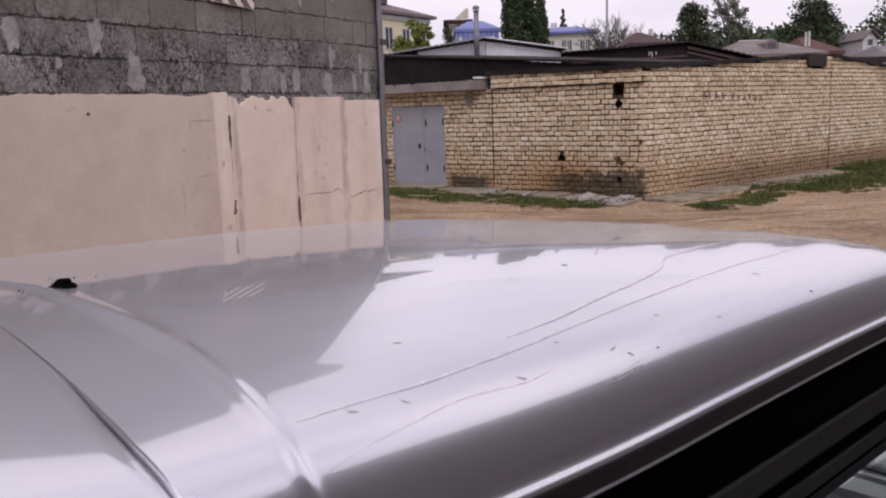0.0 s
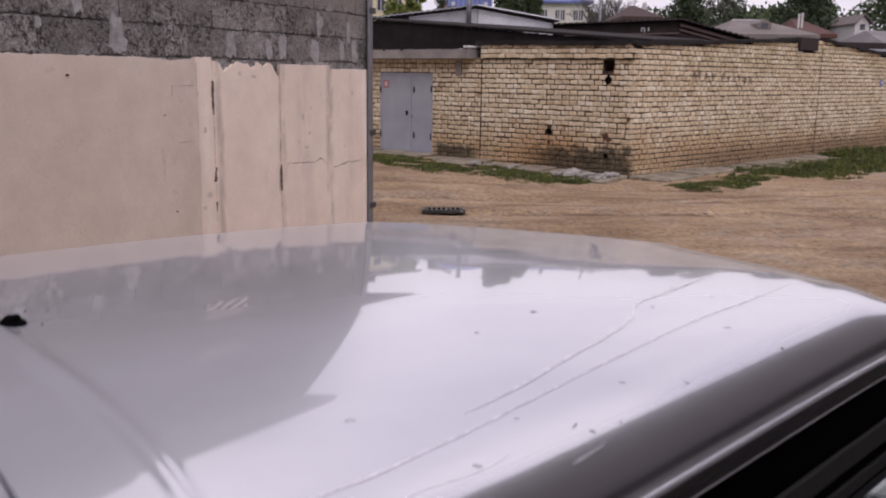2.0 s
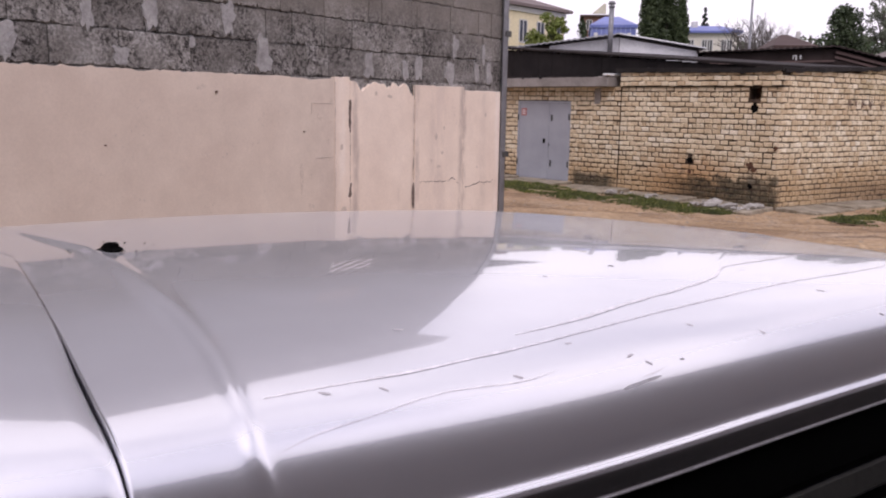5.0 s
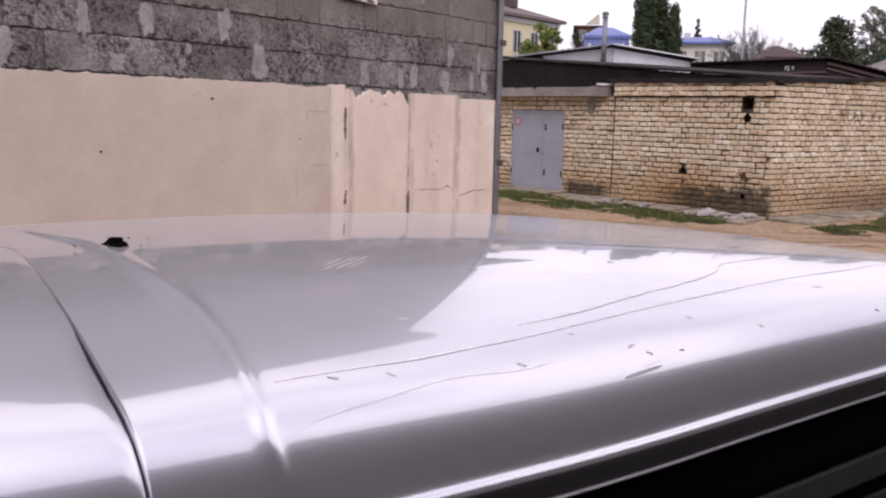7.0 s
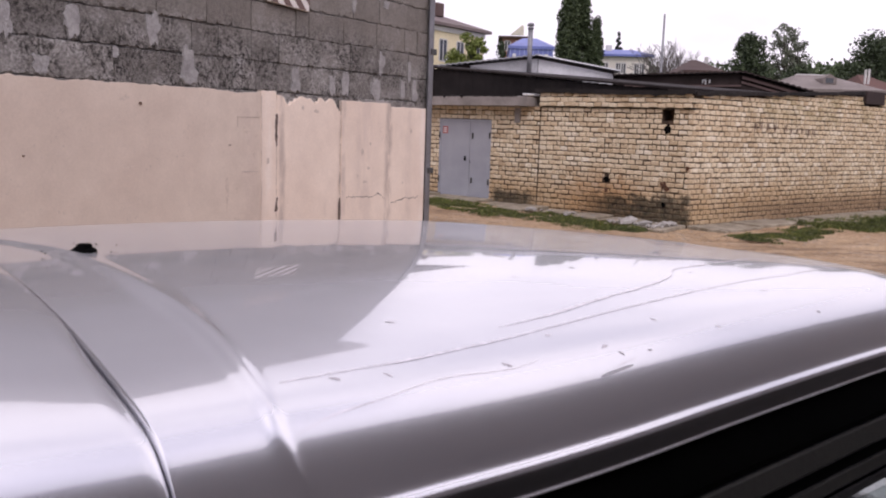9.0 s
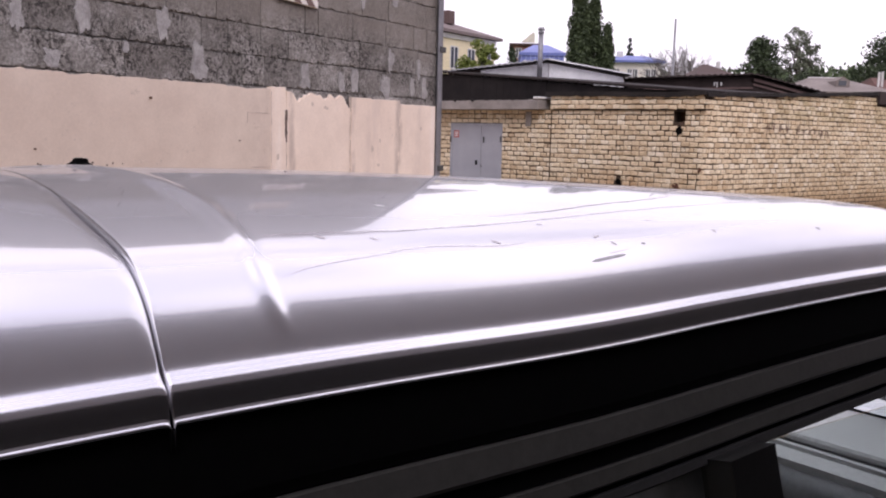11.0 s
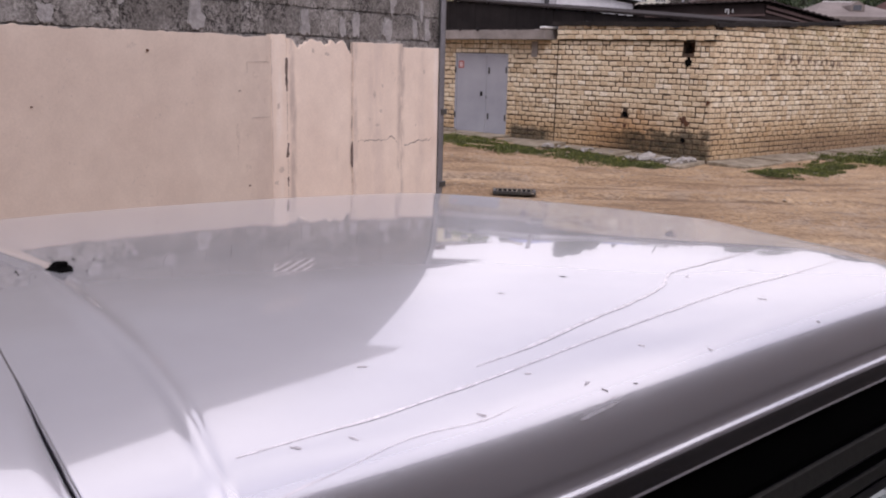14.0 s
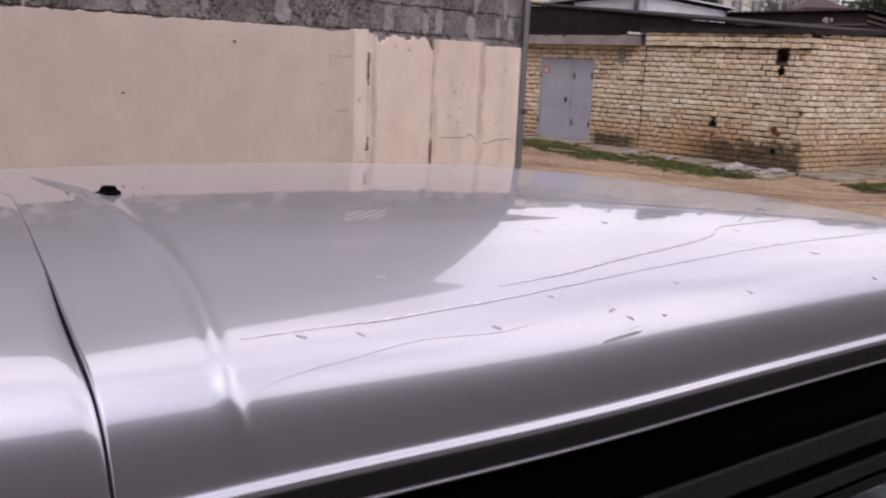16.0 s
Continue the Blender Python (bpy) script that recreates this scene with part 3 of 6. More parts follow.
def block_shape(length, height, seed):
    """A cinder block with a crumbled front edge."""
    rng = random.Random(seed * 7 + 1)
    l, h = length / 2, height / 2
    edge = []
    for k in range(24):
        edge.append((-l + 2 * l * k / 24, -h))
    for k in range(4):
        edge.append((l, -h + 2 * h * k / 4))
    for k in range(24):
        edge.append((l - 2 * l * k / 24, h))
    for k in range(4):
        edge.append((-l, h - 2 * h * k / 4))
    n = len(edge)
    verts = []
    for x, z in edge:
        dx, dz = rng.uniform(0.000, 0.006), max(0.0, rng.gauss(0.003, 0.010))
        verts.append((x - math.copysign(dx, x), rng.uniform(-0.001, 0.001), z - math.copysign(dz, z) * (1.0 if abs(z) > h * 0.9 else 0.0)))
    verts += [(x, 0.014, z) for x, z in edge] + [(x, 0.05, z) for x, z in edge]
    faces = [tuple(range(n))]
    for k in range(n):
        j = (k + 1) % n
        faces += [(k, k + n, j + n, j), (k + n, k + 2 * n, j + 2 * n, j + n)]
    return mesh_from("block", verts, faces, M["block"])


JOINTS = {1: (6.24, 6.705, 7.247, 7.62, 7.83, 8.24, 8.656, 8.816, 9.219, 9.596, 9.781), 2: (6.057, 6.443, 6.974, 7.28, 7.50, 7.795, 8.066, 8.46, 8.88, 9.281, 9.689),
          3: (7.40, 7.795, 8.24, 8.38, 8.79, 9.22, 9.62, 9.81), 4: (7.10, 7.51, 7.92, 8.493, 8.911, 9.25, 9.64)}


def build_block_wall():
    bm = box_bm(0, WALL_LEN - 0.01, 0.015, 0.40, -0.1, WALL_TOP)
    wall = part("wall_block", bm, M["block_mortar"], None)
    wall.matrix_basis = WALL_M
    tagged(wall, "grey cinder block wall, its lower part rendered cream", "wall", kind="structure")
    rng = random.Random(4)
    vs, fs = [], []
    row = 0
    z = 1.88
    while z < WALL_TOP - 0.05:
        joints = list(JOINTS.get(row, ()))
        x = joints[0] if joints else WALL_LEN - (0.4 if row % 2 else 0.2) + 0.06 * noise.noise((row * 1.7, 0.3, 0.0))
        while x > 0.4:
            x -= 0.4 + rng.uniform(-0.02, 0.03)
            joints.insert(0, x)
        joints.append(WALL_LEN - 0.02)
        if joints[-1] - joints[-2] > 0.5:
            joints.insert(-1, joints[-2] + 0.4)
        for j0, j1 in zip(joints, joints[1:]):
            length, cx = j1 - j0 - 0.004, (j0 + j1) / 2
            jz, jy = rng.uniform(-0.004, 0.004), rng.uniform(-0.004, 0.007)
            me = block_shape(length, 0.197, rng.randrange(9999))
            if z < 3.0 and cx > 1.0:
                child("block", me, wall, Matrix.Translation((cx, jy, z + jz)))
            else:
                n = len(vs)
                for v in me.vertices:
                    vs.append((v.co.x + cx, v.co.y + jy, v.co.z + z + jz))
                fs += [tuple(i + n for i in f.vertices) for f in me.polygons]
        z += 0.2
        row += 1
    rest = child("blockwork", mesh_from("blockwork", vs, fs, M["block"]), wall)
    rest["kind"] = "stuff"
    # smears of pale mortar pressed out of the upright joints
    for k, (s, z0, w, h) in enumerate(((5.62, 2.08, 0.11, 0.17), (5.25, 2.28, 0.10, 0.18), (4.85, 2.08, 0.10, 0.16), (4.35, 2.28, 0.14, 0.18), (6.057, 2.26, 0.07, 0.17), (6.443, 2.285, 0.10, 0.17),
                                       (6.974, 2.295, 0.11, 0.18), (6.24, 2.044, 0.12, 0.11), (6.705, 2.14, 0.065, 0.06), (7.247, 2.10, 0.15, 0.21), (8.24, 2.079, 0.10, 0.18), (8.816, 2.08, 0.09, 0.17),
                                       (9.219, 2.05, 0.13, 0.18), (9.281, 2.264, 0.10, 0.16), (9.689, 2.229, 0.07, 0.16), (9.596, 2.076, 0.09, 0.16), (9.781, 2.076, 0.09, 0.18), (8.656, 2.063, 0.07, 0.15),
                                       (9.332, 2.74, 0.08, 0.06), (8.911, 2.678, 0.05, 0.10))):
        bm = bmesh.new()
        ring, foot = [], []
        for a in range(22):
            t = 2 * math.pi * a / 22
            r = (abs(math.cos(t)) ** 4 + abs(math.sin(t)) ** 4) ** (-1 / 4) * (1 + 0.55 * noise.noise((math.cos(t) * 2.6 + k * 3.1, math.sin(t) * 2.6, k)))
            top = 0.78 + 0.22 * math.cos(t * 0.5 + k)
            x, z = s + w / 2 * r * math.cos(t) * top, z0 + h / 2 * r * math.sin(t)
            ring.append(bm.verts.new((x, -0.0075, z)))
            foot.append(bm.verts.new((s + (x - s) * 1.08, 0.02, z0 + (z - z0) * 1.05)))
        bm.faces.new(ring)
        for a in range(22):
            bm.faces.new((ring[(a + 1) % 22], ring[a], foot[a], foot[(a + 1) % 22]))
        bmesh.ops.recalc_face_normals(bm, faces=bm.faces)
        part("mortar_smear", bm, M["smear"], wall)
    return wall


BLOCK_WALL = build_block_wall()


def render_panel(s0, s1, top, ragged, thick, seed, notches=()):
    """One field of the cream render, with a torn upper edge."""
    n = max(6, int((s1 - s0) / 0.018))
    verts, faces = [], []
    for i in range(n + 1):
        s = s0 + (s1 - s0) * i / n
        t = top + ragged * (noise.noise((s * 7.0, seed, 0.0)) + 0.9 * noise.noise((s * 26.0, seed, 3.0)) + 0.5 * noise.noise((s * 60.0, seed, 6.0)))
        for a, w, d in notches:
            t -= d * max(0.0, 1 - abs(s - a) / w)
        verts += [(s, -thick, -0.05), (s, -thick, t - 0.0015), (s, -thick * 0.95, t), (s, 0.03, t), (s, 0.03, -0.05)]
    for i in range(n):
        a, b = i * 5, (i + 1) * 5
        for k in range(3):
            faces.append((a + k, b + k, b + k + 1, a + k + 1))
    e = n * 5
    faces += [(0, 1, 2, 3, 4), (e + 4, e + 3, e + 2, e + 1, e)]
    ob = new("render_panel", mesh_from("render_panel", verts, faces, M["plaster"] if seed < 1.5 else M["pale_plaster"]))
    ob.parent = BLOCK_WALL
    return ob


L0 = WALL_LEN
render_panel(0.0, L0 - 2.1352, 1.972, 0.012, 0.020, 1.0, ((L0 - 2.35, 0.12, 0.02),))
render_panel(L0 - 2.1350, L0 - 1.986, 1.985, 0.012, 0.024, 5.0)
render_panel(L0 - 1.976, L0 - 1.288, 1.955, 0.034, 0.022, 2.0, ((L0 - 1.86, 0.05, 0.085), (L0 - 1.80, 0.04, 0.03), (L0 - 1.56, 0.05, 0.05), (L0 - 1.44, 0.03, 0.04), (L0 - 1.28, 0.07, 0.09)))
render_panel(L0 - 1.252, L0 - 0.6052, 1.950, 0.007, 0.027, 3.0)
render_panel(L0 - 0.6050, L0 - 0.060, 1.924, 0.006, 0.024, 4.0)
# thin coat low down in the open joint
render_panel(L0 - 1.290, L0 - 1.250, 1.868, 0.003, 0.0205, 6.0)
render_panel(L0 - 1.988, L0 - 1.974, 1.93, 0.003, 0.0195, 7.0)


def crack(points, width, material, depth=0.0015, base=-0.0225):
    """A narrow torn line lying on the render; points are (along, up)."""
    verts, faces = [], []
    for i, (s, z) in enumerate(points):
        wa = width * max(0.12, 0.55 + 0.9 * noise.noise((s * 9, z * 11, 5.0)) + 0.5 * noise.noise((s * 40, z * 47, 1.0)))
        wb = width * max(0.12, 0.50 + 0.9 * noise.noise((s * 9, z * 11, 9.0)) + 0.5 * noise.noise((s * 40, z * 47, 3.0)))
        (sa, za), (sb, zb) = points[max(i - 1, 0)], points[min(i + 1, len(points) - 1)]
        run = math.hypot(sb - sa, zb - za)
        ns, nz = 0.5 * abs(zb - za) / run, 0.5 * (sb - sa) / run
        verts += [(s - wa * ns, base, z + wa * nz), (s, base - depth, z), (s + wb * ns, base, z - wb * nz)]
    for i in range(len(points) - 1):
        a = i * 3
        faces += [(a, a + 3, a + 4, a + 1), (a + 1, a + 4, a + 5, a + 2)]
    ob = new("render_crack", mesh_from("render_crack", verts, faces, material))
    ob.parent = BLOCK_WALL


def wavy(s, z0, z1, amp, seed, step=0.03):
    n = int(abs(z1 - z0) / step) + 1
    return [(s + amp * noise.noise((z0 + (z1 - z0) * i / n * 6, seed, 2.0)), z0 + (z1 - z0) * i / n) for i in range(n + 1)]


for z0, z1, w in ((1.83, 1.60, 0.040), (1.52, 1.44, 0.010), (1.24, 1.14, 0.034), (1.00, 0.93, 0.026)):
    crack(wavy(L0 - 1.981, z0, z1, 0.006, 1, 0.012), w, M["crack"], 0.003, -0.0245)
for z0, z1 in ((1.60, 1.33), (1.30, 1.26), (1.13, 1.02), (0.92, 0.86)):
    crack(wavy(L0 - 1.981, z0, z1, 0.006, 1, 0.02), 0.011, M["smudge"], 0.002, -0.0245)
crack(wavy(L0 - 1.262, 1.20, 1.00, 0.005, 2, 0.012), 0.034, M["crack"], 0.003, -0.0275)
for z0, z1, w in ((1.95, 1.84, 0.030), (1.80, 1.66, 0.014), (1.62, 1.45, 0.009), (1.40, 1.22, 0.016), (0.99, 0.88, 0.012)):
    crack(wavy(L0 - 1.268, z0, z1, 0.008, 2, 0.02), w, M["stain"], 0.002, -0.0275)
for z0, z1, w in ((1.92, 1.80, 0.018), (1.74, 1.52, 0.014), (1.49, 1.41, 0.020), (1.33, 1.10, 0.014), (1.05, 0.92, 0.009)):
    crack(wavy(L0 - 0.606, z0, z1, 0.010, 3, 0.02), w, M["smudge"], 0.002, -0.0275)
crack([(L0 - 1.19 + 0.02 * i, 1.195 + 0.045 * noise.noise((i * 0.21, 7, 0)) + 0.008 * noise.noise((i * 0.9, 7, 4)) - 0.0004 * i) for i in range(27)], 0.009, M["crack"], 0.002, -0.0275)
crack([(L0 - 0.57 + 0.02 * i, 1.12 + 0.0016 * i + 0.034 * noise.noise((i * 0.24, 9, 0)) + 0.008 * noise.noise((i * 0.9, 9, 4))) for i in range(22)], 0.009, M["crack"], 0.002, -0.0245)
crack([(L0 - 2.32 + 0.012 * i, 1.432 + 0.006 * noise.noise((i * 0.4, 4, 0))) for i in range(15)], 0.009, M["stain"], 0.002, -0.0215)
crack([(L0 - 2.36 + 0.02 * i, 1.80 + 0.006 * noise.noise((i, 3, 0))) for i in range(12)], 0.006, M["stain"], 0.002, -0.0215)
crack(wavy(L0 - 2.355, 1.80, 1.73, 0.006, 4, 0.012), 0.010, M["stain"], 0.002, -0.0215)
crack(wavy(L0 - 2.130, 1.95, 1.05, 0.004, 6), 0.008, M["stain"], 0.001, -0.0245)


def smudge(s, z, w, h, seed, face=-0.0206):
    """A thin dirty patch on the render."""
    bm = bmesh.new()
    ring, foot = [], []
    for k in range(18):
        t = 2 * math.pi * k / 18
        r = 1 + 0.8 * noise.noise((math.cos(t) * 2.4 + seed * 3.7, math.sin(t) * 2.4, seed))
        ring.append(bm.verts.new((s + w / 2 * r * math.cos(t), face - 0.0006, z + h / 2 * r * math.sin(t))))
        foot.append(bm.verts.new((ring[-1].co.x, face + 0.003, ring[-1].co.z)))
    bm.faces.new(ring)
    for k in range(18):
        bm.faces.new((ring[(k + 1) % 18], ring[k], foot[k], foot[(k + 1) % 18]))
    bmesh.ops.recalc_face_normals(bm, faces=bm.faces)
    part("render_stain", bm, M["smudge"], BLOCK_WALL)


for k, (q, z, w, h, f) in enumerate(((7.55, 1.30, 0.03, 0.20, -0.0206), (7.64, 1.10, 0.05, 0.06, -0.0206), (7.95, 1.06, 0.05, 0.04, -0.0246), (7.90, 0.97, 0.04, 0.03, -0.0246), (6.77, 1.49, 0.10, 0.02, -0.0206),
                                      (6.90, 1.47, 0.03, 0.015, -0.0206), (6.75, 1.89, 0.06, 0.04, -0.0206), (9.02, 1.55, 0.03, 0.05, -0.0276), (9.10, 1.42, 0.04, 0.03, -0.0276), (9.06, 1.31, 0.05, 0.02, -0.0276),
                                      (9.12, 1.62, 0.02, 0.03, -0.0276), (8.96, 1.36, 0.02, 0.03, -0.0276), (9.715, 1.724, 0.025, 0.04, -0.0246), (9.60, 1.28, 0.02, 0.02, -0.0246), (7.93, 1.50, 0.03, 0.05, -0.0246),
                                      (8.45, 1.86, 0.05, 0.025, -0.0226), (8.30, 1.88, 0.03, 0.03, -0.0226), (7.74, 1.70, 0.04, 0.02, -0.0206))):
    smudge(q, z, w, h, k, f)
spots = random.Random(77)
for k in range(6):
    smudge(L0 - spots.uniform(2.16, 2.42), spots.uniform(1.05, 1.85), spots.uniform(0.012, 0.05), spots.uniform(0.012, 0.06), 70 + k, -0.0206)


def build_wall_pins():
    for k, (s, z, r) in enumerate(((6.856, 1.861, 0.007), (6.113, 1.563, 0.004), (7.57, 1.613, 0.003), (7.64, 0.981, 0.004))):
        bm = tube_bm([(s, -0.034, z), (s, -0.012, z)], r, 8)
        ob = part("wall_anchor", bm, M["rust"], BLOCK_WALL)


build_wall_pins()


def build_corner_post():
    post = thing("corner_post", "grey galvanised steel angle on the end of the block wall", "post", WALL_M @ Matrix.Translation((WALL_LEN, 0, 0)))
    bm = box_bm(-0.055, 0.0, -0.040, -0.028, -0.05, WALL_TOP - 0.1, 0.002)
    box_bm(0.0, 0.012, -0.040, 0.09, -0.05, WALL_TOP - 0.1, 0.002, 1, bm)
    part("angle_iron", bm, M["post"], post)
    part("pipe", tube_bm([(0.04, 0.0, -0.05), (0.04, 0.0, WALL_TOP - 0.15)], 0.022, 12), M["post"], post, "", True)
    for z in (0.7, 1.35, 2.4, 3.4):
        part("bracket", box_bm(-0.03, 0.06, -0.048, -0.02, z, z + 0.05, 0.003), M["dark_trim"], post)


build_corner_post()


def build_sign(s0, z0, tilt):
    m = WALL_M @ Matrix.Translation((s0, -0.03, z0)) @ pose(0, 0, 0, 0, tilt, 0)
    sign = thing("striped_sign", "faded cream and brown striped warning board on the wall", "sign", m, "warning boards")
    part("plate", box_bm(-0.21, 0.21, 0.0, 0.02, 0.0, 0.30, 0.004), M["cream_stripe"], sign)
    # slanting stripes that fall towards the wall's far end, cut off at the plate's edges
    for k in range(5):
        bm = bmesh.new()
        q = [(-0.205, 0.005), (0.205, 0.005), (0.205, 0.295), (-0.205, 0.295)]
        for sign_of, c in ((1, -0.175 + 0.142 * k), (-1, -0.105 + 0.142 * k)):
            cut = []
            for (x0, z0_), (x1, z1_) in zip(q, q[1:] + q[:1]):
                d0, d1 = sign_of * (x0 + z0_ - c), sign_of * (x1 + z1_ - c)
                if d0 >= 0:
                    cut.append((x0, z0_))
                if d0 * d1 < 0:
                    f = d0 / (d0 - d1)
                    cut.append((x0 + (x1 - x0) * f, z0_ + (z1_ - z0_) * f))
            q = cut
        f = bm.faces.new([bm.verts.new((a, -0.003, b)) for a, b in q])
        r = bmesh.ops.extrude_face_region(bm, geom=[f])
        for v in r["geom"]:
            if isinstance(v, bmesh.types.BMVert):
                v.co.y += 0.004
        bmesh.ops.recalc_face_normals(bm, faces=bm.faces)
        part("stripe", bm, M["orange"], sign)


build_sign(L0 - 1.86, 2.575, 3.0)
build_sign(L0 - 1.80, 3.43, 4.0)


def build_block_building():
    b = thing("block_building", "grey block building with a flat overhanging roof", "building", WALL_M)
    part("roof", box_bm(-0.3, WALL_LEN + 0.70, -0.12, 7.0, WALL_TOP, WALL_TOP + 0.14, 0.01), M["slab"], b)
    part("end_wall", box_bm(WALL_LEN - 0.36, WALL_LEN - 0.012, 0.402, 6.8, -0.1, WALL_TOP - 0.002), M["block_mortar"], b)
    part("back_wall", box_bm(0, WALL_LEN - 0.37, 6.45, 6.8, -0.1, WALL_TOP - 0.002), M["block_mortar"], b)
    part("side_wall", box_bm(0, 0.35, 0.402, 6.44, -0.1, WALL_TOP - 0.002), M["block_mortar"], b)
    bm = bmesh.new()
    x0, x1 = WALL_LEN + 0.07, WALL_LEN + 1.35
    ring = [(x0, 3.10), (x1, 3.13), (x1, 3.15), (x0, 3.32)]
    a = [bm.verts.new((x, 0.12, z)) for x, z in ring]
    c = [bm.verts.new((x, 1.5, z)) for x, z in ring]
    bm.faces.new(a), bm.faces.new(list(reversed(c)))
    for k in range(4):
        bm.faces.new((a[k], c[k], c[(k + 1) % 4], a[(k + 1) % 4]))
    bmesh.ops.recalc_face_normals(bm, faces=bm.faces)
    part("canopy", bm, M["dark_sheet"], b, "dark sheet canopy over the end door")


build_block_building()


# ---- long building on the other side of the yard ----
CAR_A = Vector((0.133, 0.623, 0.0))
CAR_ANGLE = 0.779
CAR_U = Vector((math.cos(CAR_ANGLE), math.sin(CAR_ANGLE), 0))
CAR_V = Vector((-math.sin(CAR_ANGLE), math.cos(CAR_ANGLE), 0))
CAR_M = Matrix.Translation(CAR_A) @ Matrix.Rotation(CAR_ANGLE, 4, "Z")


def build_yard_building():
    m = Matrix.Translation(CAR_A - 1.0 * CAR_V) @ Matrix.Rotation(CAR_ANGLE, 4, "Z")
    b = thing("yard_building", "plain dull grey rendered building with an added black strip low down", "building", m)
    part("wall", box_bm(-9, 13, -5, 0, -0.1, 3.37), M["building"], b)
    # unseen black strip, added to darken what the car's side reflects
    part("reflected_dark", box_bm(-9, 13, 0.001, 0.05, -0.1, 1.95, 0.01), M["felt"], b, "unseen black strip added to darken the car's reflections")
    part("roof", box_bm(-9.2, 13.2, -5.2, 0.05, 3.37, 3.47, 0.01), M["felt"], b)


build_yard_building()


def build_dark_strip():
    # unseen dark strip of ground, added to darken the reflections under the rail
    ob = part("dark_ground_strip", box_bm(-9, 13, -1.0, -0.30, -0.1, 0.045, 0.01), M["dark_strip"], None)
    ob.matrix_basis = CAR_M
    tagged(ob, "unseen dark ground strip added to darken the car's reflections", "path", kind="structure")


build_dark_strip()


# ---- silver car ----
RIDGE_Z = 1.567
HALF = 0.537


def crown(u, v):
    """Height of the pressed roof skin over the rail's level at (along, across)."""
    w = v - 0.3
    return (0.08851 - 0.03889 * u - 0.04393 * u ** 2 + 0.01451 * u ** 3 - 0.01266 * u ** 4
            + 0.0317 * w - 0.27961 * w ** 2 + 0.40526 * w ** 3 - 0.24089 * w ** 4 + 0.03344 * u * w)


def spine(u):
    """Height of the roof's edge line along the car; flatter than the crown towards the front."""
    k = min(max((u + 0.25) / 0.40, 0.0), 1.0)
    k = k * k * (3 - 2 * k)
    return (1 - k) * (crown(u, 0.05) - crown(0.0, 0.05)) + k * (0.0017 - 0.0076 * u + 0.014 * u * u - 0.0445 * u ** 3) - 0.38 * max(0.0, u - 0.74) ** 2


def front_fall(u, v):
    """How far the roof drops towards the top of the windscreen, sooner at its corners."""
    inner = min(max(min(v, 2 * HALF - v), 0.0), 0.54)
    w = min(inner / 0.06, 1.0)
    return w * w * (3 - 2 * w) * 0.42 * max(0.0, u - 0.59 - 0.6 * inner) ** 2


def swing(u):
    """How far the edge line leaves its chord sideways."""
    return -0.014 * u + 0.013 * u * u


def roof_profile():
    """Cross-section of the roof from the near drip lip to the shoulder: rows of (across, up)."""
    pts = [(-0.006, -0.0285), (-0.0136, -0.0262), (-0.0152, -0.0252), (-0.0157, -0.0243), (-0.0154, -0.0236), (-0.0147, -0.0230), (-0.0140, -0.0224), (-0.0134, -0.0206),
           (-0.0126, -0.0150), (-0.0119, -0.0100), (-0.0110, -0.0075), (-0.0097, -0.0054), (-0.0080, -0.0038), (-0.0062, -0.0027), (-0.0048, -0.0016), (-0.0033, -0.0001), (-0.0019, 0.0018), (-0.0004, 0.0040)]
    # the shoulder: steep at its foot, easing slowly into the crown
    wide, steps = 0.079, 316
    end = math.atan((crown(0.0, 0.085) - crown(0.0, 0.075)) / 0.01)
    lo, hi = 0.6, 1.2
    for _ in range(30):
        mid = 0.5 * (lo + hi)
        arc, z = [], 0.0065
        for k in range(steps):
            x = 0.001 + wide * (k + 0.5) / steps
            slope = float(np.interp(x, [0.001, 0.010, 0.020, 0.030, 0.040, 0.050, 0.060, 0.070, 0.080], [mid + 0.22, mid + 0.13, mid + 0.02, mid - 0.10, 0.55 * mid + 0.45 * end, 0.28 * mid + 0.72 * end, 0.12 * mid + 0.88 * end, 0.04 * mid + 0.96 * end, end]))
            z += wide / steps * math.tan(slope)
            if k % 8 == 7:
                arc.append((0.001 + wide * (k + 1) / steps, z))
        lo, hi = (mid, hi) if z < crown(0.0, 0.08) else (lo, mid)
    pts += [(0.001, 0.0065)] + arc[:-1]
    x = 0.08
    while x < HALF - 0.005:
        pts.append((x, crown(0.0, x)))
        x += 0.010 if x < 0.15 else 0.02
    return pts


PROFILE = roof_profile()
FULL = PROFILE + [(HALF, crown(0.0, HALF))] + [(2 * HALF - v, h + (crown(0.0, 2 * HALF - v) - crown(0.0, v) if v > 0.05 else crown(0.0, 2 * HALF - 0.05) - crown(0.0, 0.05))) for v, h in reversed(PROFILE)]


def seam_at(v):
    v = min(max(v, 0.0), 2 * HALF)
    v = min(v, 2 * HALF - v)
    return float(np.interp(v, [0, 0.02, 0.05, 0.09, 0.14, 0.25, 0.4, 0.54], [-0.342, -0.3408, -0.3408, -0.3405, -0.338, -0.331, -0.318, -0.305]))


def rib_at(v):
    v = min(max(v, 0.0), 2 * HALF)
    v = min(v, 2 * HALF - v)
    return float(np.interp(v, [0, 0.03, 0.08, 0.13, 0.2, 0.3, 0.4, 0.54], [-0.268, -0.271, -0.265, -0.257, -0.251, -0.247, -0.243, -0.232]))


def seam_open(v):
    """1 where the seam gapes near the edges, 0 where it is tight."""
    k = min(max((0.24 - min(v, 2 * HALF - v)) / 0.12, 0.0), 1.0)
    return k * k * (3 - 2 * k)


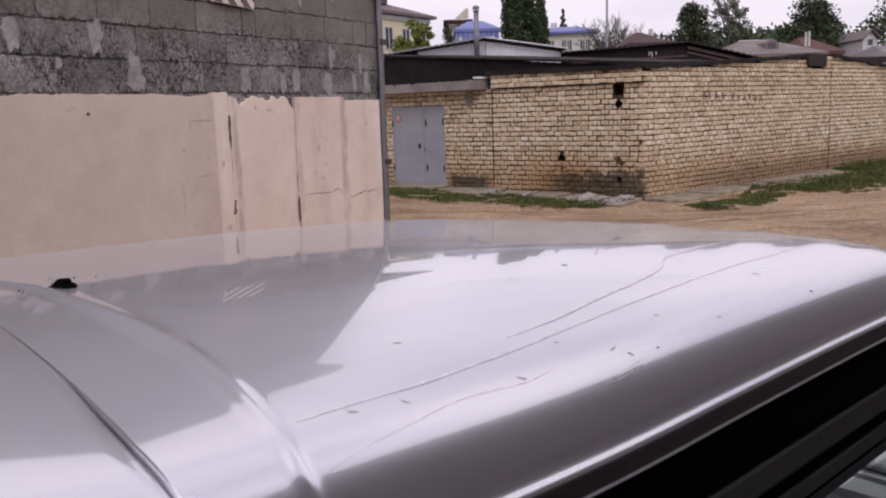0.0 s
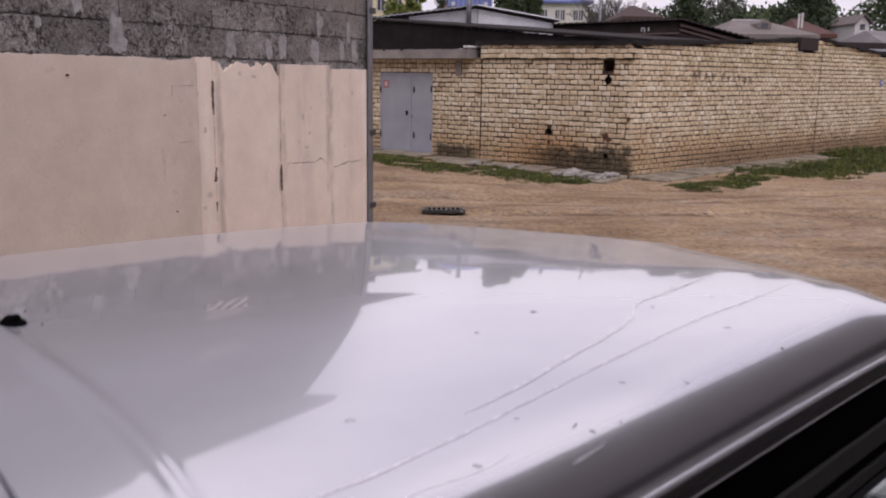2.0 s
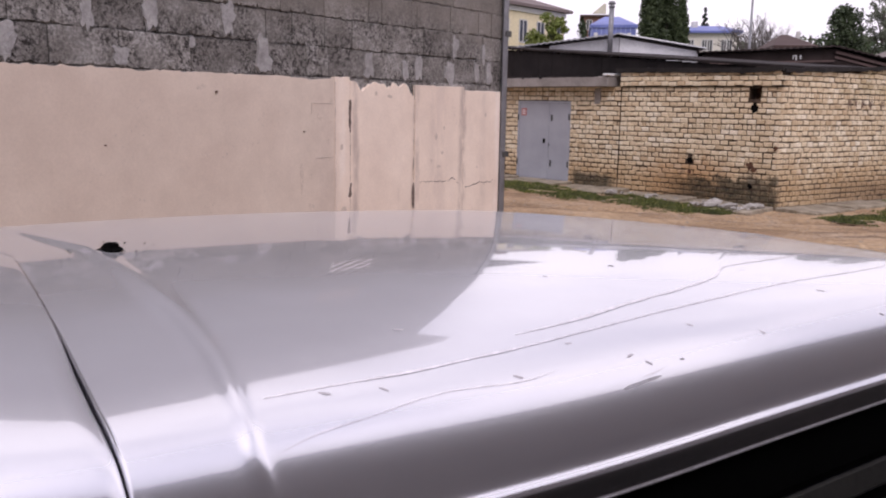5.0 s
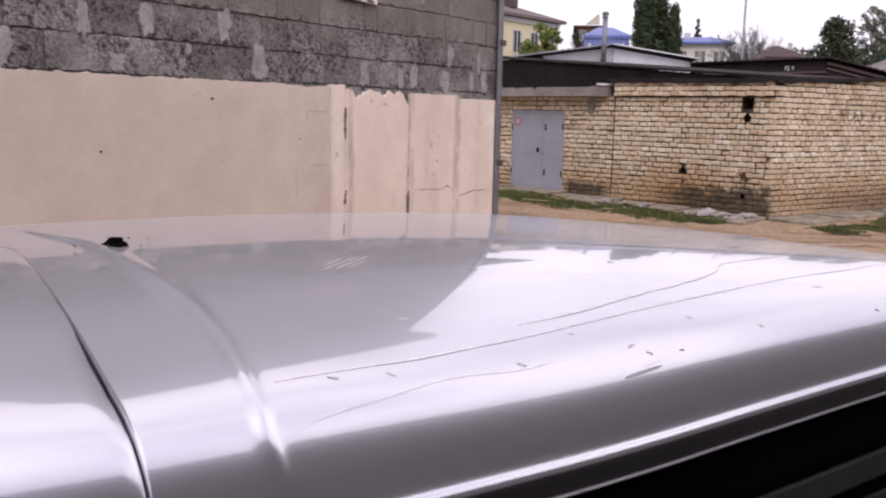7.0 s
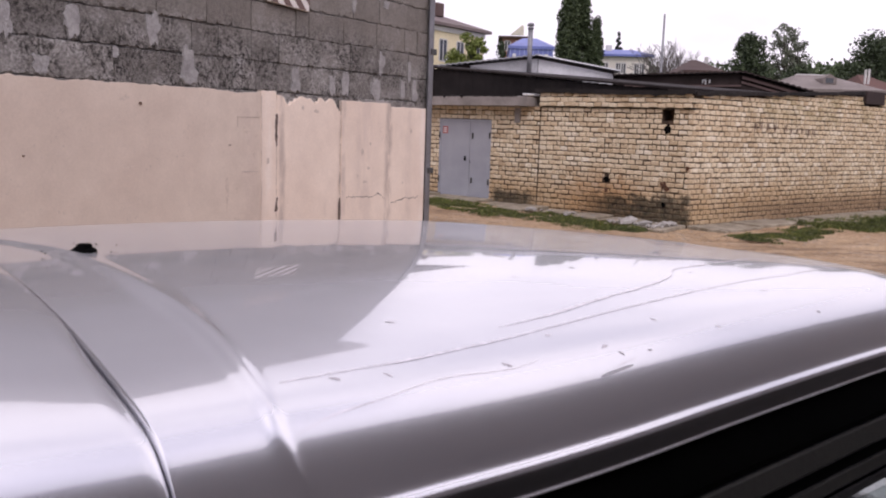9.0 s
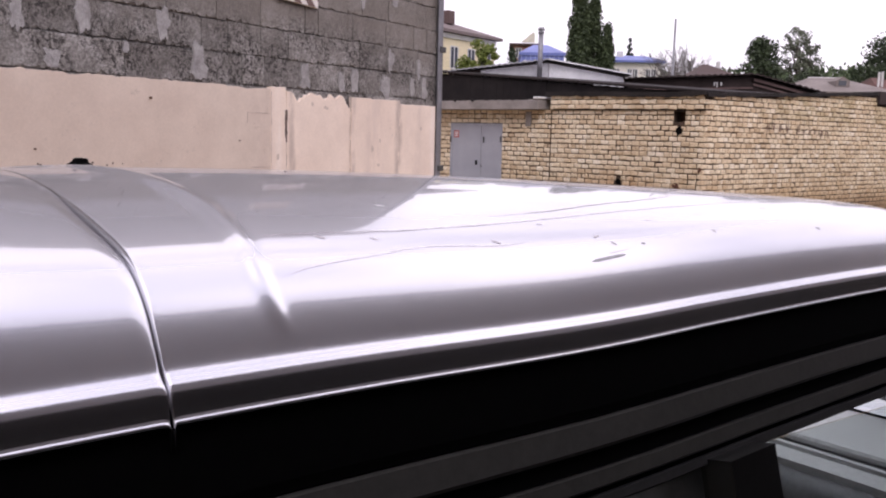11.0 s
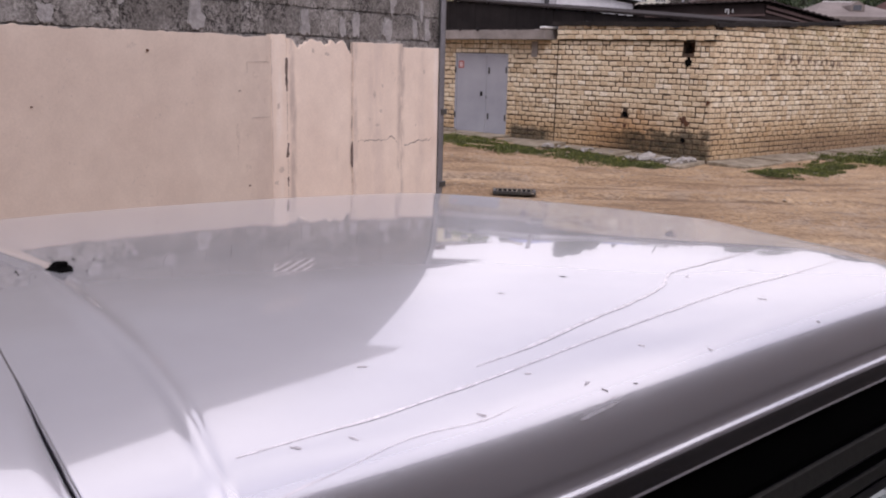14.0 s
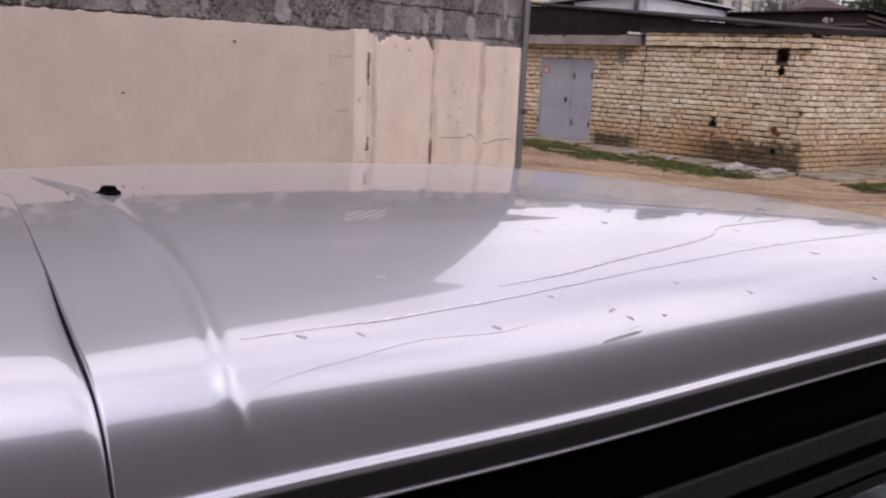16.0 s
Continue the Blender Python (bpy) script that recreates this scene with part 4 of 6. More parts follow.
def edge_roll(d, r=0.0035):
    return 0.0 if d >= r else r - math.sqrt(max(r * r - (r - d) ** 2, 0.0))


def soft_start(x, w):
    """0 up to 0, then rising gently into a slope of one."""
    return 0.0 if x <= 0 else x * x / (2 * w) if x < w else x - w / 2


def roof_height(u, v, h):
    """Height over the ground of the roof skin at (along, across); h: the section's height there."""
    rise = 0.0
    inner = min(v, 2 * HALF - v)
    if inner > 0.0:
        k = min(inner / 0.008, 1.0)
        d = u - rib_at(v)
        wide = 0.0042 + 0.0060 * min(inner / 0.25, 1.0)
        near = 1.05 + 0.30 * min(max(inner - 0.03, 0.0) / 0.12, 1.0)
        rise += k * near * 0.0024 * math.exp(-(d / wide) ** 2)
        rise -= min(max((inner - 0.04) / 0.09, 0.0), 1.0) * 0.0011 / (1 + math.exp(min(d / 0.005, 50.0)))
    c = 0.05 + soft_start(v - 0.05, 0.05) if v < HALF else min(v - 0.025, 2 * HALF - 0.05)
    k = max(1.0 - soft_start((v - 0.04) / 0.44, 0.15), 0.0)
    lift = (spine(u) - crown(u, 0.05) + crown(0.0, 0.05)) * k * k
    return RIDGE_Z + crown(u, c) - crown(0.0, c) + h + rise + lift - front_fall(u, v)


def edge_shift(u, v):
    """Sideways shift of the skin near the edge lines."""
    k = min(max(1.0 - v / 0.10, 0.0), 1.0)
    return swing(u) * k * k * (3 - 2 * k)


def rear_fall(u, v):
    """The rear panel falls away from the seam a little more than the roof."""
    d = max(seam_at(v) - u, 0.0)
    k = min(max(min(v, 2 * HALF - v), 0.0) / 0.18, 1.0)
    return k * k * (3 - 2 * k) * -0.12 * d


def skin(us_of, name, edge_sign):
    verts, faces = [], []
    rows = len(FULL)
    cols = 0
    for v, h in FULL:
        line = us_of(v)
        cols = len(line)
        for u, drop in line:
            verts.append((u, v + edge_shift(u, v), roof_height(u, v, h) - drop - (rear_fall(u, v) if edge_sign < 0 else 0.0)))
    for j in range(rows - 1):
        for i in range(cols - 1):
            a = j * cols + i
            faces.append((a, a + 1, a + cols + 1, a + cols))
    return mesh_from(name, verts, faces, M["paint"], True)


def roof_us(v):
    s = seam_at(v)
    ds = [0.0, 0.0] + list(np.arange(0.0008, 0.008, 0.0012)) + list(np.arange(0.009, 0.15, 0.003)) + list(np.linspace(0.155, 1.0, 50)) + list(np.linspace(1.02, 1.05 - s, 14))
    out = []
    for k, d in enumerate(ds):
        drop = 0.001 + 0.017 * seam_open(v) if k == 0 else edge_roll(d, 0.0003 + 0.0009 * seam_open(v))
        out.append((s + d, drop))
    return out


def rear_us(v):
    s = seam_at(v) - 0.0002 - 0.0016 * seam_open(v)
    ds = [0.0, 0.0] + list(np.arange(0.0008, 0.030, 0.0012)) + list(np.arange(0.031, 0.05, 0.004)) + list(np.linspace(0.06, 0.40, 30))
    inner = min(max(min(v, 2 * HALF - v), 0.0), 0.16)
    wide = 0.006 + 0.010 * min(inner / 0.06, 1.0)
    deep = wide * 0.24 * (0.12 + 0.88 * seam_open(v))
    out = []
    for k, d in enumerate(ds):
        drop = deep + 0.014 * seam_open(v) + 0.0005 if k == 0 else deep * max(0.0, 1 - d / wide) ** 2.2 + edge_roll(d, 0.0002 + 0.001 * seam_open(v))
        out.append((s - d, drop))
    return list(reversed(out))


def sweep(name, section, u0, u1, material, parent, mirror=False, step=0.06, label="", smooth=False):
    """A strip along the car with the closed section (across, up), which follows the roof's edge line."""
    n = max(2, int((u1 - u0) / step))
    verts, faces = [], []
    m = len(section)
    for i in range(n + 1):
        u = u0 + (u1 - u0) * i / n
        for v, h in section:
            verts.append((u, 2 * HALF - v - swing(u) if mirror else v + swing(u), RIDGE_Z + spine(u) + h))
    for i in range(n):
        for k in range(m):
            a, b = i * m + k, i * m + (k + 1) % m
            f = (a, b, b + m, a + m)
            faces.append(f if mirror else tuple(reversed(f)))
    faces += [tuple(range(m)), tuple(reversed(range(n * m, n * m + m)))]
    ob = new(name, mesh_from(name, verts, faces, material, smooth))
    ob.parent = parent
    if label:
        ob["label"] = label
    return ob


def panel(name, corners, material, parent, thick=0.004, label=""):
    """A flat pane through four corners, with thickness."""
    c = [Vector(p) for p in corners]
    n = (c[1] - c[0]).cross(c[3] - c[0]).normalized() * thick
    bm = bmesh.new()
    a = [bm.verts.new(p) for p in c]
    b = [bm.verts.new(p - n) for p in c]
    bm.faces.new(a), bm.faces.new(list(reversed(b)))
    for k in range(4):
        bm.faces.new((a[(k + 1) % 4], a[k], b[k], b[(k + 1) % 4]))
    bmesh.ops.recalc_face_normals(bm, faces=bm.faces)
    ob = part(name, bm, material, parent, label)
    if material is M["glass"]:
        ob.visible_shadow = False
    return ob


def build_car():
    car = thing("car", "silver metallic car with dusty paint parked in the yard", "car", CAR_M)
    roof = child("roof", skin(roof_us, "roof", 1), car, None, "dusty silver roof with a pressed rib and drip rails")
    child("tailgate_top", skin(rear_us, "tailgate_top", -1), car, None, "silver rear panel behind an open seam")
    # dark underside of the roof
    lin = []
    for k in range(9):
        v = 0.03 + (2 * HALF - 0.06) * k / 8
        for i in range(12):
            u = -0.72 + 1.74 * i / 11
            lin.append((u, v, RIDGE_Z + spine(u) - 0.03))
    lf = [(k * 12 + i, (k + 1) * 12 + i, (k + 1) * 12 + i + 1, k * 12 + i + 1) for k in range(8) for i in range(11)]
    child("headliner", mesh_from("headliner", lin, lf, M["interior"]), car)
    for mirror in (False, True):
        sweep("drip_channel", [(-0.012, -0.027), (-0.022, -0.066), (-0.022, -0.073), (0.03, -0.073), (0.03, -0.027)], -0.70, 1.02, M["black"], car, mirror)
        sweep("door_frame", [(-0.027, -0.0745), (-0.034, -0.091), (-0.033, -0.094), (0.02, -0.094), (0.02, -0.0745)], -0.70, 1.02, M["frame_grey"], car, mirror)
        sweep("door_seal", [(-0.029, -0.095), (-0.033, -0.1075), (0.02, -0.1075), (0.02, -0.095)], -0.70, 1.02, M["black"], car, mirror)
        sweep("door_frame", [(-0.037, -0.1085), (-0.041, -0.1185), (-0.040, -0.1205), (0.01, -0.1205), (0.01, -0.1085)], -0.70, 1.02, M["frame_grey"], car, mirror)
        sweep("window_seal", [(-0.037, -0.121), (-0.039, -0.125), (-0.01, -0.125), (-0.01, -0.121)], -0.70, 1.02, M["black"], car, mirror)
        sweep("window_trim", [(-0.0415, -0.1255), (-0.0435, -0.132), (-0.0425, -0.134), (-0.01, -0.134), (-0.01, -0.1255)], -0.70, 1.02, M["dark_trim"], car, mirror, label="dull grey trim strip along the window")
        fl = (lambda p: (p[0], 2 * HALF - p[1], p[2])) if mirror else (lambda p: p)
        # panes between the pillars
        for u0, u1, b0, b1 in ((-0.66, -0.42, -0.68, -0.40), (-0.36, 0.10, -0.33, 0.12), (0.17, 0.98, 0.19, 1.38)):
            top = lambda u: (u, -0.037 + swing(u), RIDGE_Z + spine(u) - 0.134)
            low = lambda u: (u, -0.125, 1.015)
            panel("side_window", [fl(top(u0)), fl(top(u1)), fl(low(b1)), fl(low(b0))], M["glass"], car)
        for (u0, b0), (u1, b1) in ((((-0.42, -0.40)), (-0.36, -0.33)), ((0.10, 0.12), (0.17, 0.19))):
            panel("pillar", [fl((u0, -0.036, RIDGE_Z + spine(u0) - 0.130)), fl((u1, -0.036, RIDGE_Z + spine(u1) - 0.130)), fl((b1, -0.130, 1.015)), fl((b0, -0.130, 1.015))], M["gloss_black"], car, 0.03)
        # front pillar
        pts = [fl((1.00 + 0.72 * k / 6, 0.02 - 0.16 * k / 6, RIDGE_Z + spine(1.0) - 0.01 - 0.53 * k / 6 - 0.02 * math.sin(math.pi * k / 6) * -1)) for k in range(7)]
        part("front_pillar", tube_bm(pts, 0.038, 10), M["paint"], car, "", True)
        pts = [fl((-0.72 - 0.18 * k / 6, 0.03 - 0.15 * k / 6, RIDGE_Z + spine(-0.7) - 0.02 - 0.5 * k / 6)) for k in range(7)]
        part("rear_pillar", tube_bm(pts, 0.045, 10), M["paint"], car, "", True)
    zf, zr = RIDGE_Z + spine(1.03), RIDGE_Z + spine(-0.73)
    panel("windscreen", [(1.04, 0.05, zf + 0.03), (1.04, 2 * HALF - 0.05, zf + 0.03), (1.74, 2 * HALF + 0.10, 1.0), (1.74, -0.10, 1.0)], M["glass"], car, 0.005)
    panel("rear_window", [(-0.745, 0.06, zr + 0.02), (-0.745, 2 * HALF - 0.06, zr + 0.02), (-0.93, 2 * HALF + 0.08, 1.02), (-0.93, -0.08, 1.02)], M["glass"], car, 0.005)
    # lower body, lofted along the car
    us = np.concatenate([np.linspace(-1.06, -0.9, 5), np.linspace(-0.8, 1.7, 26), np.linspace(1.8, 2.75, 14), np.linspace(2.79, 2.88, 4)])
    verts, faces = [], []
    m = 0
    for u in us:
        end = min((u + 1.08) / 0.22, (2.9 - u) / 0.35, 1.0)
        wide = 0.80 * (0.80 + 0.20 * math.sin(math.pi / 2 * max(end, 0.0)))
        top = 1.02 if u < 1.72 else 1.02 - 0.17 * ((u - 1.72) / 1.16) ** 1.6
        if u < -0.92:
            top = 1.02 - 1.5 * (u + 0.92) ** 2
        sec = [(0.0, 0.25), (0.62, 0.25), (0.93, 0.30), (0.985, 0.42), (1.0, 0.62), (0.985, 0.80), (0.94, top - 0.06), (0.88, top - 0.012), (0.80, top), (0.45, top + (0.035 if u > 1.72 else 0.0)), (0.0, top + (0.05 if u > 1.72 else 0.0))]
        line = [(u, HALF - s * wide, z) for s, z in sec] + [(u, HALF + s * wide, z) for s, z in reversed(sec[1:-1])]
        m = len(line)
        verts += line
    for i in range(len(us) - 1):
        for k in range(m):
            a, b = i * m + k, i * m + (k + 1) % m
            mid = 0.5 * (us[i] + us[i + 1])
            zc = 0.5 * (verts[a][2] + verts[b][2])
            if -0.9 < mid < 1.7 and zc > 1.0 and abs(verts[a][1] - HALF) < 0.66 and abs(verts[b][1] - HALF) < 0.66:
                continue
            if min(abs(mid + 0.45), abs(mid - 2.12)) < 0.32 and 0.26 < zc < 0.60 and abs(0.5 * (verts[a][1] + verts[b][1]) - HALF) > 0.7:
                continue
            faces.append((a, b, b + m, a + m))
    faces += [tuple(reversed(range(m))), tuple(range((len(us) - 1) * m, len(us) * m))]
    child("body", mesh_from("body", verts, faces, M["paint"], True), car, None, "silver lower body")
    part("bumper", box_bm(2.80, 2.96, HALF - 0.74, HALF + 0.74, 0.28, 0.52, 0.04, 3), M["dark_trim"], car, "", True)
    part("bumper", box_bm(-1.16, -1.0, HALF - 0.74, HALF + 0.74, 0.28, 0.52, 0.04, 3), M["dark_trim"], car, "", True)
    for s in (-1, 1):
        part("headlight", box_bm(2.74, 2.87, HALF + s * 0.56 - 0.13, HALF + s * 0.56 + 0.13, 0.62, 0.78, 0.03, 3), M["sheet"], car, "clear headlight", True)
        part("tail_light", box_bm(-1.07, -0.98, HALF + s * 0.66 - 0.08, HALF + s * 0.66 + 0.08, 0.66, 0.96, 0.02, 2), M["red_paint"], car, "red tail light", True)
        mirror_x = 1.30
        part("door_mirror", box_bm(mirror_x, mirror_x + 0.12, HALF + s * 0.86 - 0.09, HALF + s * 0.86 + 0.09, 1.0, 1.13, 0.03, 3), M["paint"], car, "", True)
        for du in (0.25, 1.15):
            part("door_handle", box_bm(du, du + 0.16, HALF + s * 0.80 - 0.02, HALF + s * 0.80 + 0.02, 0.86, 0.89, 0.008, 2), M["dark_trim"], car)
        for cu in (-0.45, 2.12):
            wheel = child("wheel", None, car, Matrix.Translation((cu, HALF + s * 0.70, 0.31)))
            bm = bmesh.new()
            ring = [(0.19, -0.085), (0.27, -0.095), (0.305, -0.075), (0.312, 0.0), (0.305, 0.075), (0.27, 0.095), (0.19, 0.085)]
            rows = [[bm.verts.new((r * math.cos(a), w, r * math.sin(a))) for r, w in ring] for a in (2 * math.pi * k / 32 for k in range(32))]
            for k in range(32):
                for j in range(6):
                    bm.faces.new((rows[k][j], rows[k][j + 1], rows[(k + 1) % 32][j + 1], rows[(k + 1) % 32][j]))
            part("tyre", bm, M["tyre"], wheel, "", True)
            bm = tube_bm([(0, -0.06, 0), (0, 0.06, 0)], 0.19, 24)
            for k in range(5):
                a = 2 * math.pi * k / 5
                tube_bm([(0.03 * math.cos(a), s * 0.07, 0.03 * math.sin(a)), (0.18 * math.cos(a), s * 0.075, 0.18 * math.sin(a))], 0.022, 6, bm)
            part("rim", bm, M["alloy"], wheel)
    # cabin
    part("dashboard", box_bm(1.20, 1.72, HALF - 0.62, HALF + 0.62, 0.70, 0.99, 0.05, 3), M["interior"], car, "", True)
    # white top and strips added for the pale bands in the side glass
    part("dash_top", box_bm(1.41, 1.71, HALF - 0.60, HALF + 0.60, 0.992, 1.012, 0.006), M["white"], car, "added white dashboard top")
    def dash_strip(u0, u1, z, bow, label):
        n = 16
        verts, faces = [], []
        for i in range(n + 1):
            v = HALF - 0.60 + 1.2 * i / n
            lean = bow * ((v - HALF) / 0.6) ** 2
            verts += [(u0 - lean, v, z), (u1 - lean, v, z), (u1 - lean, v, z - 0.02), (u0 - lean, v, z - 0.02)]
        for i in range(n):
            for k in range(4):
                faces.append((i * 4 + k, i * 4 + (k + 1) % 4, i * 4 + 4 + (k + 1) % 4, i * 4 + 4 + k))
        faces += [(0, 3, 2, 1), (n * 4, n * 4 + 1, n * 4 + 2, n * 4 + 3)]
        child("dash_strip", mesh_from("dash_strip", verts, faces, M["white"]), car, None, label)

    dash_strip(1.255, 1.325, 1.006, 0.03, "added white strip on the dashboard")
    dash_strip(1.352, 1.366, 1.006, 0.03, "added thin white strip on the dashboard")
    # mirror on its stem under the windscreen
    mirror_stem = part("rear_view_mirror", box_bm(1.30, 1.33, 0.19, 0.27, 1.10, 1.15, 0.012, 2), M["black"], car, "black mirror on a thin stem", True)
    part("stem", tube_bm([(1.31, 0.215, 1.11), (1.30, 0.212, 1.06), (1.29, 0.205, 1.04)], 0.006, 8), M["black"], mirror_stem, "", True)
    part("cabin_floor", box_bm(-0.9, 1.6, HALF - 0.60, HALF + 0.60, 0.28, 0.36, 0.01), M["interior"], car)
    for su, sv, w in ((0.45, HALF - 0.36, 0.25), (0.45, HALF + 0.36, 0.25), (-0.45, HALF, 0.60)):
        seat = child("car_seat", None, car, Matrix.Translation((su, sv, 0.36)), "grey cloth car seat")
        part("cushion", box_bm(0.0, 0.5, -w, w, 0.05, 0.25, 0.05, 3), M["seat"], seat, "", True)
        bm = box_bm(-0.07, 0.07, -w, w, 0.2, 0.80, 0.05, 3)
        bmesh.ops.rotate(bm, verts=bm.verts, cent=(0, 0, 0.2), matrix=Matrix.Rotation(radians(-14), 3, "Y"))
        part("backrest", bm, M["seat"], seat, "", True)
        if w < 0.3:
            bm = box_bm(-0.23, -0.13, -0.12, 0.12, 0.83, 1.0, 0.04, 3)
            part("headrest", bm, M["seat"], seat, "", True)
    bm = tube_bm([(1.15 + 0.10 * math.sin(2 * math.pi * k / 24), HALF + 0.36 + 0.18 * math.cos(2 * math.pi * k / 24), 0.92 + 0.15 * math.sin(2 * math.pi * k / 24)) for k in range(25)], 0.014, 8, None, False)
    part("steering_wheel", bm, M["black"], car, "", True)
    for k, v in enumerate((0.25, 0.8)):
        part("wiper", tube_bm([(1.76, v, 1.03), (1.62, v + 0.26, 1.10)], 0.008, 6), M["black"], car)
    return car, roof


CAR, ROOF = build_car()


def on_roof(u, v, lift=0.0006):
    h = float(np.interp(v, [p[0] for p in FULL[14:80]], [p[1] for p in FULL[14:80]]))
    return Vector((u, v + edge_shift(u, v), roof_height(u, v, h) + lift))


def trail(points, width, material, name="water_trail"):
    """A faint dried line on the roof through (along, across)."""
    fine = []
    for (u0, v0), (u1, v1) in zip(points, points[1:]):
        n = max(2, int(math.hypot(u1 - u0, v1 - v0) / 0.008))
        fine += [(u0 + (u1 - u0) * k / n, v0 + (v1 - v0) * k / n) for k in range(n)]
    fine.append(points[-1])
    sm = np.array(fine)
    for _ in range(8):
        sm[1:-1] = 0.25 * sm[:-2] + 0.5 * sm[1:-1] + 0.25 * sm[2:]
    verts, faces = [], []
    for i, (u, v) in enumerate(sm):
        d = sm[min(i + 1, len(sm) - 1)] - sm[max(i - 1, 0)]
        nrm = np.array([-d[1], d[0]]) / max(np.linalg.norm(d), 1e-6)
        w = width * (0.55 + 0.9 * abs(noise.noise((u * 22, v * 22, 1.0)))) * min(1.0, 0.25 + 6.0 * min(i, len(sm) - 1 - i) / len(sm))
        for s in (-0.5, 0.5):
            verts.append(on_roof(u + nrm[0] * w * s, v + nrm[1] * w * s, 0.0004))
    for i in range(len(sm) - 1):
        faces.append((2 * i, 2 * i + 1, 2 * i + 3, 2 * i + 2))
    child(name, mesh_from(name, verts, faces, material), ROOF)


trail([(-0.250, 0.066), (-0.197, 0.067), (-0.14, 0.068), (-0.075, 0.074), (-0.031, 0.077), (0.019, 0.082), (0.091, 0.088), (0.175, 0.094), (0.275, 0.102), (0.38, 0.110), (0.488, 0.112), (0.664, 0.127)], 0.0032, M["faint"])
trail([(-0.025, 0.096), (0.039, 0.102), (0.121, 0.116), (0.21, 0.129), (0.283, 0.144), (0.322, 0.160), (0.345, 0.181), (0.436, 0.190), (0.582, 0.210)], 0.0046, M["faint"])
trail([(-0.62, 0.095), (-0.52, 0.090), (-0.451, 0.090), (-0.388, 0.092), (-0.355, 0.088)], 0.0030, M["faint"])
trail([(-0.259, 0.026), (-0.240, 0.032), (-0.221, 0.034), (-0.191, 0.035), (-0.162, 0.040), (-0.135, 0.044), (-0.103, 0.043), (-0.068, 0.039), (-0.046, 0.041), (-0.028, 0.044)], 0.0010, M["faint"])
# pale sliver on the shoulder
trail([(0.020, 0.0225), (0.036, 0.0235), (0.052, 0.0242), (0.066, 0.0248)], 0.0022, M["scrape"], "scrape")
trail([(0.046, 0.0268), (0.060, 0.0276), (0.074, 0.0290)], 0.0009, M["faint"], "scrape")


def build_flecks():
    spots = [(-0.112, 0.131, 0.0065), (0.219, 0.223, 0.0065), (0.111, 0.209, 0.006), (0.362, 0.162, 0.005), (0.380, 0.078, 0.008), (0.147, 0.063, 0.0055), (0.217, 0.038, 0.005),
             (0.009, 0.071, 0.0055), (0.050, 0.044, 0.006), (0.062, 0.035, 0.0055), (-0.065, 0.045, 0.006), (-0.211, 0.060, 0.006), (-0.171, 0.055, 0.005), (0.474, 0.202, 0.0055), (0.473, 0.146, 0.005), (0.099, 0.032, 0.004), (0.411, 0.031, 0.005), (-0.384, 0.102, 0.006)]
    rng = random.Random(11)
    for k, (u, v, size) in enumerate(spots):
        bm = bmesh.new()
        ang = rng.uniform(-0.9, 0.2)
        ring = []
        for i in range(9):
            t = 2 * math.pi * i / 9
            r = size / 2 * (0.8 + 0.45 * rng.random())
            a, b = r * 1.3 * math.cos(t), r * 0.42 * math.sin(t)
            p = on_roof(u + a * math.cos(ang) - b * math.sin(ang), v + a * math.sin(ang) + b * math.cos(ang), 0.0003)
            ring.append(bm.verts.new(CAR_M @ p))
        mid = bm.verts.new(CAR_M @ on_roof(u, v, 0.0007))
        for i in range(9):
            bm.faces.new((ring[i], ring[(i + 1) % 9], mid))
        bm.faces.new(list(reversed(ring)))
        dark = k in (1,)
        ob = part("dirt_fleck", bm, M["black"] if dark else M["grime"], None)
        tagged(ob, "small dark scrap of dried dirt on the silver roof" if dark else "small grey fleck of dried dirt on the silver roof", "dirt", "flecks on the roof")


build_flecks()


def build_antenna_mount():
    c = on_roof(-0.219, 0.502, 0.0)
    base = thing("antenna_mount", "black crumbling antenna mount on the silver roof", "antenna mount", CAR_M @ Matrix.Translation(c))
    bm = bmesh.new()
    rows = []
    for r, z in ((0.0128, -0.001), (0.0130, 0.0007), (0.0112, 0.0016), (0.0088, 0.0024), (0.0081, 0.0040), (0.0074, 0.0058), (0.0056, 0.0068), (0.0026, 0.0066)):
        row = []
        for i in range(22):
            t = 2 * math.pi * i / 22
            k = 1 + 0.26 * noise.noise((math.cos(t) * 1.6, math.sin(t) * 1.6, z * 160)) + 0.14 * noise.noise((math.cos(t) * 5, math.sin(t) * 5, z * 500))
            row.append(bm.verts.new((r * k * math.cos(t), r * k * math.sin(t), z * (1 + 0.25 * noise.noise((math.cos(t) * 1.3 + 7, math.sin(t) * 1.3, 1.0))))))
        rows.append(row)
    for p, q in zip(rows, rows[1:]):
        for i in range(22):
            bm.faces.new((p[i], p[(i + 1) % 22], q[(i + 1) % 22], q[i]))
    bm.faces.new(rows[-1])
    part("pad", bm, M["black"], base)
    rng = random.Random(3)
    for k in range(11):
        a, r = rng.uniform(0, 6.28), rng.uniform(0.016, 0.05)
        bm = bmesh.new()
        bmesh.ops.create_icosphere(bm, subdivisions=1, radius=rng.uniform(0.0005, 0.0013), matrix=Matrix.Translation((r * math.cos(a), r * math.sin(a), 0.001)))
        part("crumb", bm, M["black"], base)


build_antenna_mount()


# ---- brick garages ----
CORNER = Vector((3.78, 16.35, 0))
LEFT_DIR = Vector((-0.807, 0.591, 0)).normalized()
RIGHT_DIR = Vector((0.746, 0.666, 0)).normalized()
LEFT_LEN = 8.2
